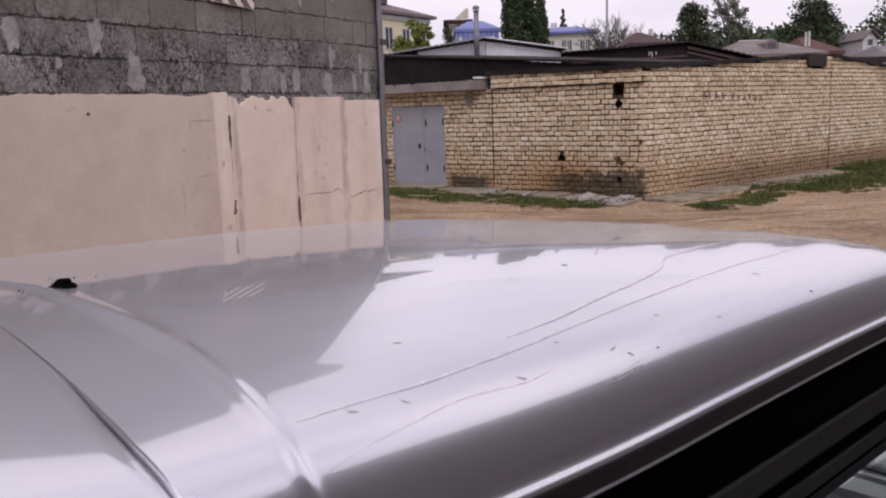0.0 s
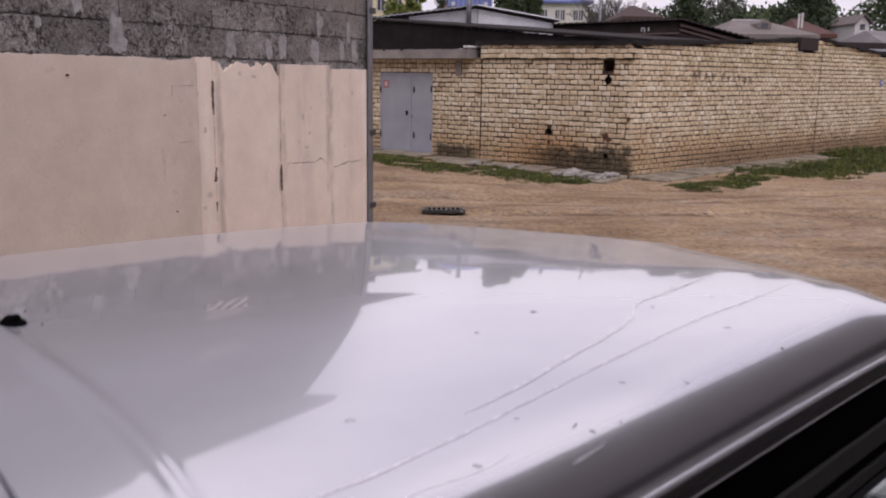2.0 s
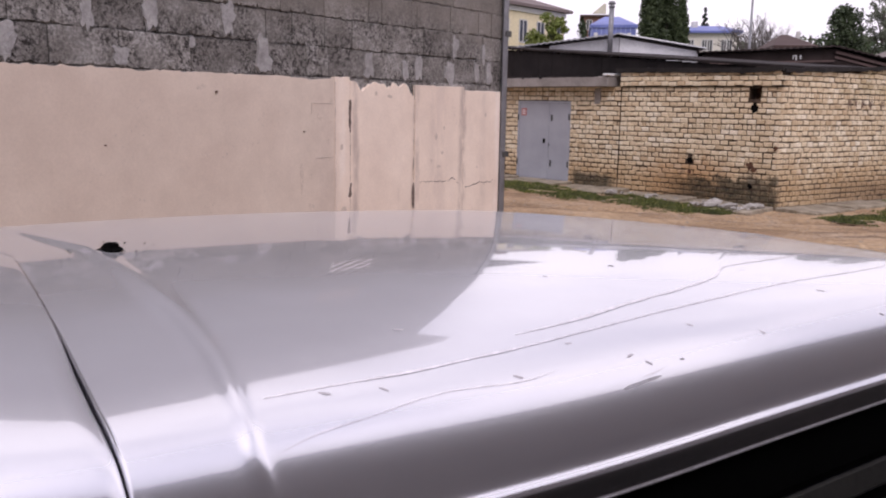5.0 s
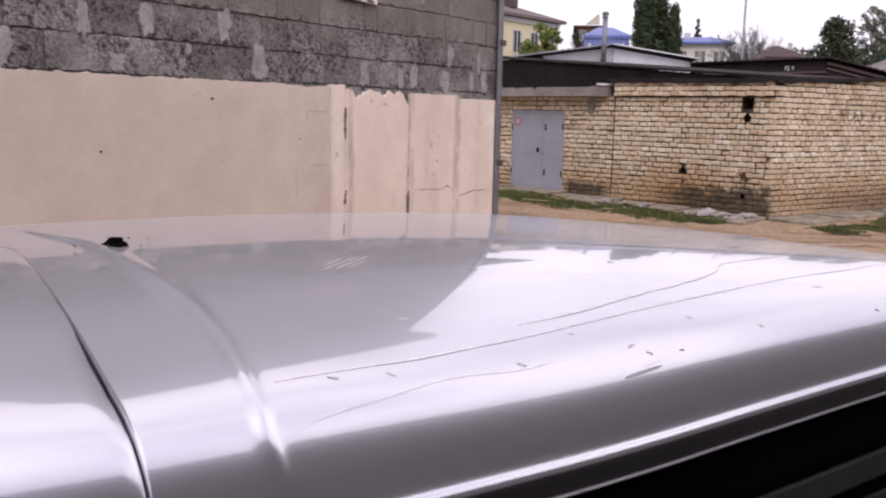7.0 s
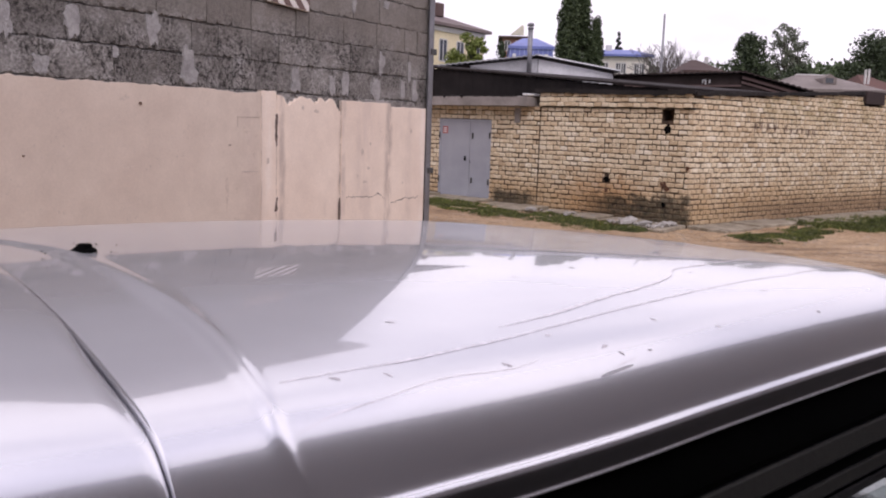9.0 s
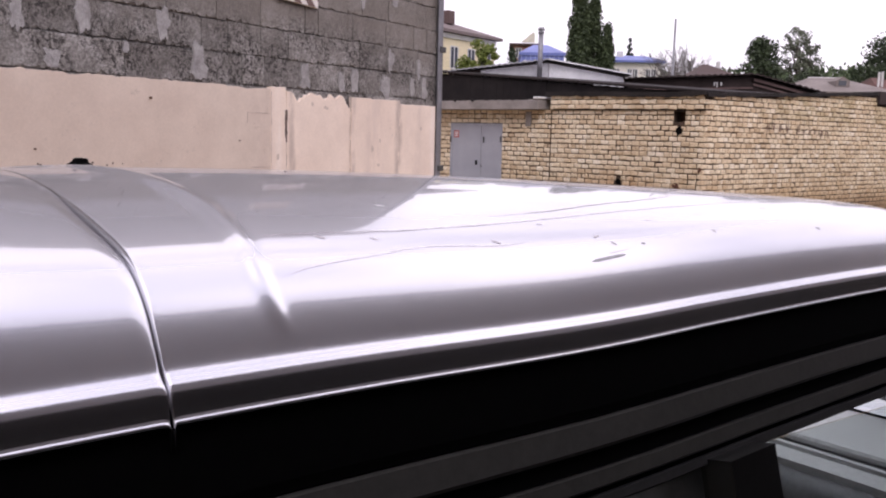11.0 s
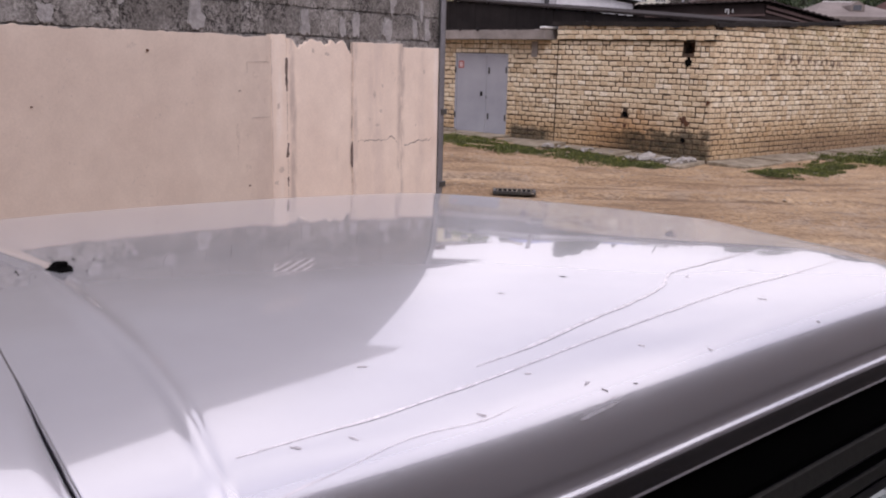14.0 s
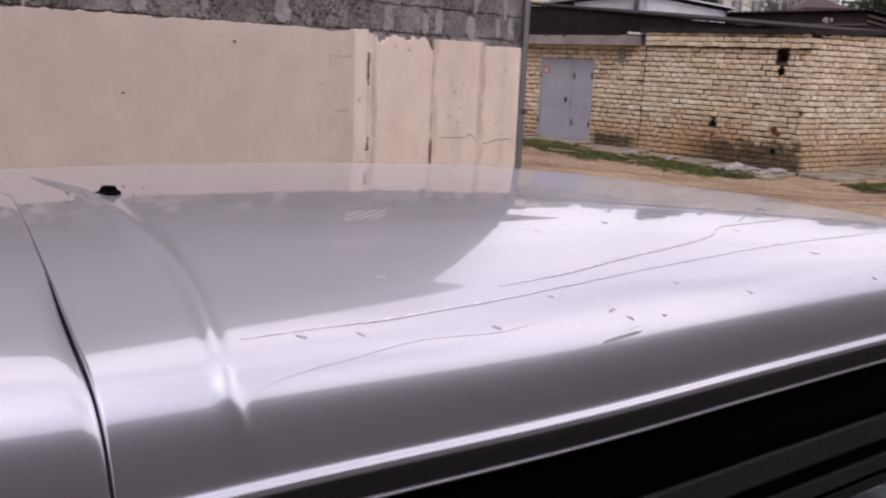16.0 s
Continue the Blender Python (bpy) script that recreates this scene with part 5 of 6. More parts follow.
LEFT_M = wall_pose(CORNER + LEFT_DIR * LEFT_LEN, -LEFT_DIR)
RIGHT_M = wall_pose(CORNER, RIGHT_DIR)
COURSE = 0.1


def backing(pieces, material, parent, name="wall"):
    made = [part(name, box_bm(x0, x1, 0.016, 0.38, z0, z1), material, parent) for x0, x1, z0, z1 in pieces]
    return made


def worn_brick(length, height, seed):
    """A brick with uneven wear at its front corners."""
    me = brick_mesh("brick", length, height, 0.06, 0.012, M["brick"])
    rng = random.Random(seed)
    for v in me.vertices[:8]:
        v.co.x += rng.uniform(-0.010, 0.008)
        v.co.z += rng.uniform(-0.009, 0.007)
        v.co.y += rng.uniform(-0.003, 0.003)
    return me


def lay_bricks(wall, x0, x1, courses, keep, single, seed, stops=()):
    """Courses of bricks, five of stretchers to one of headers. keep(x, z): how far a brick stands out, or None. single(x): built apart."""
    rng = random.Random(seed)
    longs = [worn_brick(0.157, 0.0805, k) for k in range(14)]
    heads = [worn_brick(0.0725, 0.081, 30 + k) for k in range(5)]
    long_b, head_b = longs[0], heads[0]
    vs, fs = [], []
    count = 0
    for k in range(courses):
        z = 0.07 + COURSE * k
        header = k % 6 == 2
        step = 0.086 if header else 0.172
        x = x0 + (0.0 if header or k % 2 else 0.086)
        items = []
        if not header and k % 2 == 0:
            items.append((x0 + 0.038, head_b, 0.086))
        while x + step <= x1 + 0.02:
            items.append((x + (step - 0.012) / 2, head_b if header else long_b, step))
            x += step
        if x1 - x > 0.035:
            items.append(((x + x1) / 2 - 0.004, head_b if x1 - x < 0.09 else long_b, x1 - x))
        for cx, me, st in items:
            out = keep(cx, z)
            if out is None:
                continue
            half, cut = (0.0755 if me is long_b else 0.034), min(1.0, (st - 0.018) / (0.151 if me is long_b else 0.068))
            for a, b, za, zb in stops:
                if za < z < zb and cx + half > a and cx - half < b:
                    lo, hi = (cx - half, a) if cx < (a + b) / 2 else (b, cx + half)
                    cut, cx = max(hi - lo, 0.0) / (2 * half), (lo + hi) / 2
            if cut < 0.2:
                continue
            me = rng.choice(longs if me is long_b else heads)
            jx, jy, jz = rng.uniform(-0.004, 0.004), rng.uniform(-0.006, 0.009) - out, rng.uniform(-0.005, 0.005)
            tilt = rng.uniform(-0.006, 0.006)
            if single(cx) and count < 300 and cut == 1.0:
                count += 1
                child("brick", me, wall, Matrix.Translation((cx + jx, jy, z + jz)) @ Matrix.Rotation(tilt, 4, "Y"))
            else:
                n = len(vs)
                for v in me.vertices:
                    vs.append((v.co.x * cut + cx + jx, v.co.y + jy, v.co.z + z + jz + v.co.x * -tilt))
                fs += [tuple(i + n for i in f.vertices) for f in me.polygons]
    if vs:
        ob = child("brickwork", mesh_from("brickwork", vs, fs, M["brick_far"]), wall)
        ob["kind"] = "stuff"


def ragged_strip(name, pts, y0, y1, thick, parent, material, seed, label=""):
    """A torn strip of roofing felt along (along, up) points, hanging a little over the edge."""
    verts, faces = [], []
    fine = []
    for (a, za), (b, zb) in zip(pts, pts[1:]):
        n = max(1, int((b - a) / 0.07))
        fine += [(a + (b - a) * i / n, za + (zb - za) * i / n) for i in range(n)]
    fine.append(pts[-1])
    for s, z in fine:
        w = noise.noise((s * 2.3, seed, 0)) * 0.03 + noise.noise((s * 8.0, seed, 2)) * 0.022
        sag = 0.035 * max(0.0, noise.noise((s * 3.7, seed, 6)) + 0.15)
        verts += [(s, y0 - abs(w), z - 0.035 + w - sag), (s, y0 - abs(w), z + thick + w * 0.5), (s, y1, z + thick), (s, y1, z - 0.035)]
    for i in range(len(fine) - 1):
        a = i * 4
        for k in range(4):
            faces.append((a + k, a + (k + 1) % 4, a + 4 + (k + 1) % 4, a + 4 + k))
    e = (len(fine) - 1) * 4
    faces += [(0, 1, 2, 3), (e + 3, e + 2, e + 1, e)]
    me = mesh_from(name, verts, faces, material)
    bm = bmesh.new()
    bm.from_mesh(me)
    bmesh.ops.recalc_face_normals(bm, faces=bm.faces)
    bm.to_mesh(me)
    bm.free()
    return child(name, me, parent, None, label)


def right_top(s):
    return 2.45 + 0.36 * min(s / 7.4, 1.0)


def wall_part(g, m, pieces, label=""):
    made = backing(pieces, M["mortar"], g)
    for ob in made:
        ob.matrix_basis = g.matrix_basis.inverted() @ m
    return made[0]


def build_corner_garage():
    g = thing("brick_garage", "old yellowish silicate brick corner garage, stained at the foot", "garage", Matrix.Translation(CORNER))
    a = LEFT_LEN - 3.38
    e = LEFT_LEN
    hx0, hx1, hz0, hz1 = e - 0.63, e - 0.41, 1.985, 2.185
    left = wall_part(g, LEFT_M, [(a, hx0, -0.1, 2.50), (hx1, e - 0.015, -0.1, 2.50), (hx0, hx1, -0.1, hz0), (hx0, hx1, hz1, 2.50)])
    def keep_left(x, z):
        if z > 2.5:
            return None
        if z > 2.22:
            return 0.07 if z < 2.4 else 0.055
        return 0.0

    lay_bricks(left, a, e, 25, keep_left, lambda x: True, 5, [(hx0 - 0.01, hx1 + 0.01, hz0 - 0.02, hz1 + 0.02), (e - 1.80, e - 1.69, 0.74, 0.90)])
    part("upright_joint", box_bm(a - 0.012, a + 0.004, -0.006, 0.014, 0.0, 2.21), M["mortar"], left)
    # black strips stand in for the shade under the projecting courses
    part("corbel_shade", box_bm(a + 0.01, e + 0.02, -0.035, 0.014, 2.205, 2.236), M["felt"], left)
    part("corbel_shade", box_bm(a + 0.01, e + 0.02, -0.040, 0.014, 2.308, 2.332), M["felt"], left)
    part("vent_box", box_bm(hx0, hx1, 0.30, 0.37, hz0, hz1), M["rust"], left)
    for k, (hx, hz, r, mat) in enumerate(((e - 0.497, 1.835, 0.095, "black"), (e - 1.745, 0.80, 0.062, "black"), (e - 0.49, 0.38, 0.050, "black"), (e - 0.52, 0.76, 0.085, "rust"), (e - 0.44, 0.70, 0.06, "rust"),
                                          (e - 1.74, 0.58, 0.045, "rust"), (e - 0.06, 1.10, 0.05, "rust"))):
        bm = bmesh.new()
        rim = [2 * math.pi * i / 16 for i in range(16)]
        front = [bm.verts.new((hx + r * (0.8 + 0.75 * noise.noise((math.cos(t) * 1.9 + k * 5, math.sin(t) * 1.9, k))) * math.cos(t), -0.011, hz + r * (0.9 + 0.75 * noise.noise((math.cos(t) * 1.9 + k * 5, math.sin(t) * 1.9, k))) * math.sin(t))) for t in rim]
        back = [bm.verts.new((v.co.x, 0.03, v.co.z)) for v in front]
        bm.faces.new(front)
        for i in range(16):
            bm.faces.new((front[i], back[i], back[(i + 1) % 16], front[(i + 1) % 16]))
        bmesh.ops.recalc_face_normals(bm, faces=bm.faces)
        part("soot_hole" if mat == "black" else "rust_mark", bm, M[mat], left)
    ragged_strip("roof_edge", [(a - 0.1, 2.53), (a + 1.2, 2.52), (e - 0.9, 2.50), (e + 0.02, 2.51)], -0.10, 0.6, 0.05, left, M["felt"], 1.0, "black roofing felt over the wall head")
    # right face
    right = wall_part(g, RIGHT_M, [(0.015, 6.45, -0.1, 2.42), (6.45, 7.5, -0.1, 2.5), (7.5, 7.80, -0.1, 2.76)])
    bm = bmesh.new()
    box_bm(2.0, 6.45, 0.05, 0.38, 2.42, 2.55, 0, 1, bm)
    box_bm(4.5, 6.45, 0.05, 0.38, 2.55, 2.66, 0, 1, bm)
    part("parapet", bm, M["mortar"], right)

    def keep_right(x, z):
        if 6.45 < x < 7.42 and z > 2.56:
            return None
        return 0.0 if z - 0.005 < right_top(x) else None

    lay_bricks(right, 0.0, 7.80, 29, keep_right, lambda x: x < 3.2, 6)
    ragged_strip("roof_edge", [(-0.05, 2.50), (2.0, 2.58), (4.0, 2.68), (6.4, 2.80)], -0.06, 0.7, 0.03, right, M["felt"], 2.0, "black roofing felt over the wall head")
    part("drain_box", box_bm(6.50, 7.42, -0.05, 0.5, 2.56, 2.86, 0.012, 1), M["dark_sheet"], right, "black sheet rain outlet in the parapet")
    # roof deck
    c = [Vector((0, 0, 0)) + LEFT_DIR * 3.4, Vector((0, 0, 0)), RIGHT_DIR * 7.8, RIGHT_DIR * 7.8 + LEFT_DIR * 6.0, LEFT_DIR * 6.0 + RIGHT_DIR * 0.4]
    back = Vector((-0.10, 0.30, 0))
    bm = bmesh.new()
    low = [bm.verts.new(p + back + Vector((0, 0, 2.40))) for p in c]
    top = [bm.verts.new(p + back + Vector((0, 0, 2.46))) for p in c]
    bm.faces.new(list(reversed(low))), bm.faces.new(top)
    for k in range(5):
        bm.faces.new((low[k], low[(k + 1) % 5], top[(k + 1) % 5], top[k]))
    bmesh.ops.recalc_face_normals(bm, faces=bm.faces)
    part("roof", bm, M["felt"], g)
    # dark strokes of old writing that can no longer be read
    rng = random.Random(8)
    x = 2.02
    for n in (4, 6):
        for k in range(n):
            z = 1.93 - 0.06 * (x - 2.0) / 2.2
            w = 0.20
            for q in range(3):
                dx = rng.uniform(0, w * 0.6)
                bm = box_bm(x + dx, x + dx + rng.uniform(0.015, 0.032), -0.0075, -0.0065, z - rng.uniform(0.02, 0.10), z + rng.uniform(0.03, 0.10))
                part("faded_letter_bar", bm, M["faded_ink"], right)
            x += 0.225
        x += 0.22
    return g


build_corner_garage()


def build_second_garage():
    m = wall_pose(CORNER + RIGHT_DIR * 7.82, RIGHT_DIR)
    g = thing("brick_garage", "pale brick garage with darker joints next to the corner garage", "garage", m)
    w = backing([(0.0, 4.60, -0.1, 2.45)], M["mortar"], g)[0]
    top = lambda x: 2.82 - 0.33 * x / 4.6
    lay_bricks(w, 0.02, 4.6, 29, lambda x, z: 0.0 if z - 0.005 < top(x) else None, lambda x: False, 7)
    part("parapet", box_bm(0.02, 2.4, 0.05, 0.38, 2.45, 2.6), M["mortar"], g)
    ragged_strip("roof_edge", [(0.0, 2.84), (2.2, 2.69), (4.65, 2.52)], -0.06, 0.6, 0.03, g, M["felt"], 3.0)
    part("side_wall", box_bm(4.25, 4.60, 0.382, 6.0, -0.1, 2.45), M["mortar"], g)
    part("roof", box_bm(0.0, 4.6, 0.40, 6.0, 2.455, 2.5), M["felt"], g)
    plate = part("number_plate", box_bm(3.68, 3.86, -0.025, -0.008, 1.74, 1.90, 0.003), M["blue"], g, "small blue enamel plate")
    part("plate_bar", box_bm(3.72, 3.82, -0.029, -0.026, 1.80, 1.85), M["white"], plate)


build_second_garage()


def build_left_garage():
    g = thing("brick_garage", "brick garage with a grey steel door and a concrete slab roof", "garage", LEFT_M)
    e = LEFT_LEN
    d0, d1 = e - 6.14, e - 4.66
    j = e - 3.386
    made = backing([(0.0, d0, -0.1, 2.2), (d1, j, -0.1, 2.2), (d0, d1, 1.92, 2.2)], M["mortar"], g)
    for ob in made:
        for v in ob.data.vertices:
            v.co.y += 0.012
    w = made[0]

    def keep(x, z):
        return -0.012 if z < 2.2 else None

    lay_bricks(w, j - 0.172 * 28, j - 0.004, 22, keep, lambda x: x > e - 4.7, 9, [(d0, d1, 0.0, 1.92)])
    bm = box_bm(-0.3, j - 0.14, -0.30, 5.0, 2.19, 2.40, 0.015)
    for v in bm.verts:
        v.co.z += 0.016 * v.co.x / 4.0
    part("roof_slab", bm, M["slab"], g, "grey stained concrete roof slab")
    part("slab_cap", box_bm(j - 0.25, j - 0.12, -0.34, 0.2, 2.43, 2.475, 0.01), M["white"], g, "bright loose sheet on the slab's end")
    ragged_strip("roof_edge", [(-0.3, 2.42), (2.0, 2.425), (j - 0.4, 2.43)], -0.29, 0.5, 0.012, g, M["felt"], 5.0)
    part("patch", box_bm(j - 0.66, j - 0.52, -0.004, 0.05, 1.86, 2.18, 0.004), M["slab"], g, "grey cement patch")
    door = thing("door_1", "grey painted steel garage door, closed", "door", LEFT_M @ Matrix.Translation((d0, 0.02, 0.12)), kind="structure")
    wd, hd = d1 - d0, 1.79
    bm = bmesh.new()
    box_bm(0.0, 0.05, -0.01, 0.06, 0, hd, 0.004, 1, bm)
    box_bm(wd - 0.05, wd, -0.01, 0.06, 0, hd, 0.004, 1, bm)
    box_bm(0.05, wd - 0.05, -0.01, 0.06, hd - 0.05, hd, 0.004, 1, bm)
    part("door_frame", bm, M["steel"], door)
    part("leaf", box_bm(0.052, wd * 0.60, 0.0, 0.04, 0.01, hd - 0.052, 0.004), M["steel"], door)
    part("leaf", box_bm(wd * 0.60 + 0.006, wd - 0.052, 0.0, 0.04, 0.01, hd - 0.052, 0.004), M["steel"], door)
    for x, z in ((0.02, 0.35), (0.02, 1.35), (wd - 0.03, 0.35), (wd - 0.03, 1.38), (wd * 0.66, 0.36), (wd * 0.66, 1.36)):
        part("hinge", tube_bm([(x, -0.02, z), (x, -0.02, z + 0.13)], 0.016, 8), M["dark_trim"], door)
    part("lock_plate", box_bm(wd * 0.50, wd * 0.54, -0.012, 0.0, 0.86, 0.96, 0.002), M["black"], door)
    part("door_handle", tube_bm([(wd * 0.63, -0.01, 0.82), (wd * 0.63, -0.04, 0.83), (wd * 0.63, -0.04, 0.88)], 0.01, 8), M["dark_trim"], door)
    plate = part("notice", box_bm(0.10, 0.25, -0.006, -0.001, 1.46, 1.62, 0.001), M["red_paint"], door, "small red notice with pale bars")
    for k in range(3):
        part("notice_bar", box_bm(0.125, 0.225, -0.009, -0.0065, 1.49 + 0.04 * k, 1.51 + 0.04 * k), M["white"], plate)
    part("threshold", box_bm(-0.05, wd + 0.05, -0.25, 0.02, -0.2, 0.0, 0.01), M["concrete"], door)


build_left_garage()


# ---- apron, rubble, grass ----
def build_apron():
    rng = random.Random(21)
    for m, length, base, count in ((LEFT_M, LEFT_LEN, 1, 11), (RIGHT_M, 12.4, 0, 9)):
        for k in range(count):
            x = length * k / count + 0.02
            w = length / count - rng.uniform(0.02, 0.10)
            d = rng.uniform(0.65, 1.15)
            p = m @ Vector((x + w / 2, -d / 2, 0))
            z = ground_height(p.x, p.y)
            bm = box_bm(x, x + w, -d, -0.004, z - 0.12, z + rng.uniform(0.02, 0.055), 0.012)
            for v in bm.verts:
                v.co.x += 0.03 * noise.noise((v.co.x * 3, v.co.y * 5, k))
                if v.co.y < -0.2:
                    v.co.y += 0.08 * noise.noise((v.co.x * 4, k, 1.0))
                    v.co.z -= 0.012
            ob = part("apron_slab", bm, M["concrete"], None)
            ob.matrix_basis = m
            tagged(ob, "cracked concrete apron slab at the garage foot", "concrete slab", "apron slabs")


build_apron()


def build_rubble():
    rng = random.Random(31)
    for k in range(44):
        s = rng.uniform(0.1, 1.2) if k < 32 else rng.uniform(1.4, 3.4)
        off = rng.uniform(0.25, 1.0)
        p = CORNER + LEFT_DIR * s - Vector((0.59, 0.807, 0)) * off
        size = rng.uniform(0.03, 0.09) if k % 4 else rng.uniform(0.09, 0.15)
        bm = bmesh.new()
        bmesh.ops.create_icosphere(bm, subdivisions=1, radius=1.0)
        for v in bm.verts:
            q = v.co.copy()
            v.co = Vector((q.x * size, q.y * size * 0.8, q.z * size * 0.5)) * (1 + 0.75 * noise.noise(q * 1.9 + Vector((k * 2.3, 0, 0))))
        ob = part("rubble", bm, M["stone"], None)
        ob.matrix_basis = Matrix.Translation((p.x, p.y, ground_height(p.x, p.y) + 0.03 + size * 0.25)) @ Matrix.Rotation(rng.uniform(0, 6), 4, "Z")
        tagged(ob, "lump of broken pale concrete lying by the garage corner", "rubble", "rubble by the corner")


build_rubble()


def build_grass(name, label, tufts, seed):
    """tufts: rows of (x, y, radius, height, blades)."""
    rng = random.Random(seed)
    vs, fs = [], []
    for x, y, r, h, n in tufts:
        for _ in range(n):
            a, d = rng.uniform(0, 6.283), r * math.sqrt(rng.random())
            px, py = x + d * math.cos(a), y + d * math.sin(a)
            pz = ground_height(px, py) - 0.01
            hh = h * rng.uniform(0.4, 1.1) * (1 - 0.5 * (d / r) ** 2)
            w = rng.uniform(0.004, 0.010)
            t = rng.uniform(0, 6.283)
            lx, ly = rng.uniform(-0.6, 0.6) * hh, rng.uniform(-0.6, 0.6) * hh
            cx, cy = w * math.cos(t), w * math.sin(t)
            k = len(vs)
            vs += [(px - cx, py - cy, pz), (px + cx, py + cy, pz), (px + lx * 0.4 + cx * 0.8, py + ly * 0.4 + cy * 0.8, pz + hh * 0.6), (px + lx * 0.4 - cx * 0.8, py + ly * 0.4 - cy * 0.8, pz + hh * 0.6), (px + lx, py + ly, pz + hh)]
            fs += [(k, k + 1, k + 2, k + 3), (k + 3, k + 2, k + 4)]
    ob = new(name, mesh_from(name, vs, fs, M["grass"]))
    tagged(ob, label, "grass", kind="stuff")


def strip_tufts(m, a, b, lo, hi, n, h, seed, blades=60, gaps=0.15):
    """Low tufts in drifts along a wall, thinning out to both sides of the strip."""
    rng = random.Random(seed)
    out = []
    for _ in range(n):
        s = rng.uniform(a, b)
        mid = (lo + hi) / 2 + 0.30 * (hi - lo) * noise.noise((s * 0.55, seed, 4.0))
        off = rng.gauss(mid, (hi - lo) * 0.24)
        drift = noise.noise((s * 0.8, off * 1.6, seed)) + 0.7 * noise.noise((s * 2.4, off * 3.4, seed + 5))
        if drift < -gaps or off < 0.05:
            continue
        p = m @ Vector((s, -off, 0))
        tall = h * (0.35 + 0.65 * min(1.0, max(0.0, drift + gaps) * 1.6)) * rng.uniform(0.5, 1.0)
        out.append((p.x, p.y, rng.uniform(0.05, 0.14), tall * (1.8 if rng.random() < 0.05 else 1.0), blades))
    return out


build_grass("grass_strip", "short green grass and weeds along the garage foot",
            strip_tufts(LEFT_M, 0.0, LEFT_LEN - 0.2, 0.95, 2.25, 2200, 0.09, 3, 45, 0.22) + strip_tufts(LEFT_M, 1.5, LEFT_LEN - 0.6, 0.45, 1.1, 320, 0.09, 8, 40, -0.15)
            + strip_tufts(RIGHT_M, -0.5, 5.0, 1.15, 1.95, 1300, 0.085, 4, 45, 0.20) + strip_tufts(RIGHT_M, 2.8, 13.2, 0.65, 2.3, 3400, 0.12, 5, 45, 0.75)
            + strip_tufts(RIGHT_M, 7.6, 13.4, 0.10, 1.2, 800, 0.18, 6, 60, 0.9) + strip_tufts(wall_pose((13.4, 27.6, 0), (0.99, 0.14)), 0.0, 9.0, 0.2, 1.1, 700, 0.45, 7, 60, 0.9), 51)


def build_pebbles():
    """Loose gravel over the lane."""
    rng = random.Random(61)
    vs, fs = [], []
    ico = [(0, 0, 1), (0.9, 0, 0.2), (0.28, 0.85, 0.2), (-0.72, 0.52, 0.2), (-0.72, -0.52, 0.2), (0.28, -0.85, 0.2)]
    for k in range(16000):
        x, y = rng.uniform(-1.5, 13.0), rng.uniform(8.0, 19.5)
        if noise.noise((x * 0.5, y * 0.8, 9.0)) < rng.uniform(-0.5, 0.5):
            continue
        p = Vector((x, y, 0)) - CORNER
        if p.dot(Vector((0.59, 0.807, 0))) > -0.5 and p.dot(Vector((-0.666, 0.746, 0))) > -0.6:
            continue
        r = rng.uniform(0.008, 0.020) if rng.random() < 0.96 else rng.uniform(0.022, 0.045)
        a = rng.uniform(0, 6.28)
        z = ground_height(x, y)
        n = len(vs)
        for q in ico:
            j = r * rng.uniform(0.75, 1.25)
            vs.append((x + j * (q[0] * math.cos(a) - q[1] * math.sin(a)), y + j * (q[0] * math.sin(a) + q[1] * math.cos(a)), z + 0.002 + j * q[2] * 0.4))
        fs += [(n, n + 1, n + 2), (n, n + 2, n + 3), (n, n + 3, n + 4), (n, n + 4, n + 5), (n, n + 5, n + 1)]
    ob = new("gravel", mesh_from("gravel", vs, fs, M["gravel"]))
    tagged(ob, "loose pale gravel scattered over the dirt lane", "gravel", kind="stuff")


build_pebbles()


def build_drain():
    d = thing("drain_grate", "pale iron drain grate with dark slots in the dirt", "drain grate", Matrix.Translation((0.2, 12.08, ground_height(0.2, 12.08))))
    bm = bmesh.new()
    for x0, x1, y0, y1 in ((-0.30, 0.30, -0.14, -0.11), (-0.30, 0.30, 0.11, 0.14), (-0.30, -0.26, -0.11, 0.11), (0.26, 0.30, -0.11, 0.11)):
        box_bm(x0, x1, y0, y1, -0.03, 0.016, 0.003, 1, bm)
    part("frame", bm, M["dark_trim"], d)
    for k in range(8):
        x = -0.235 + 0.067 * k
        part("bar", box_bm(x - 0.006, x + 0.009, -0.108, 0.108, -0.02, 0.014, 0.002), M["concrete"], d)
    part("sump", box_bm(-0.258, 0.258, -0.108, 0.108, -0.02, 0.010), M["black"], d)


build_drain()


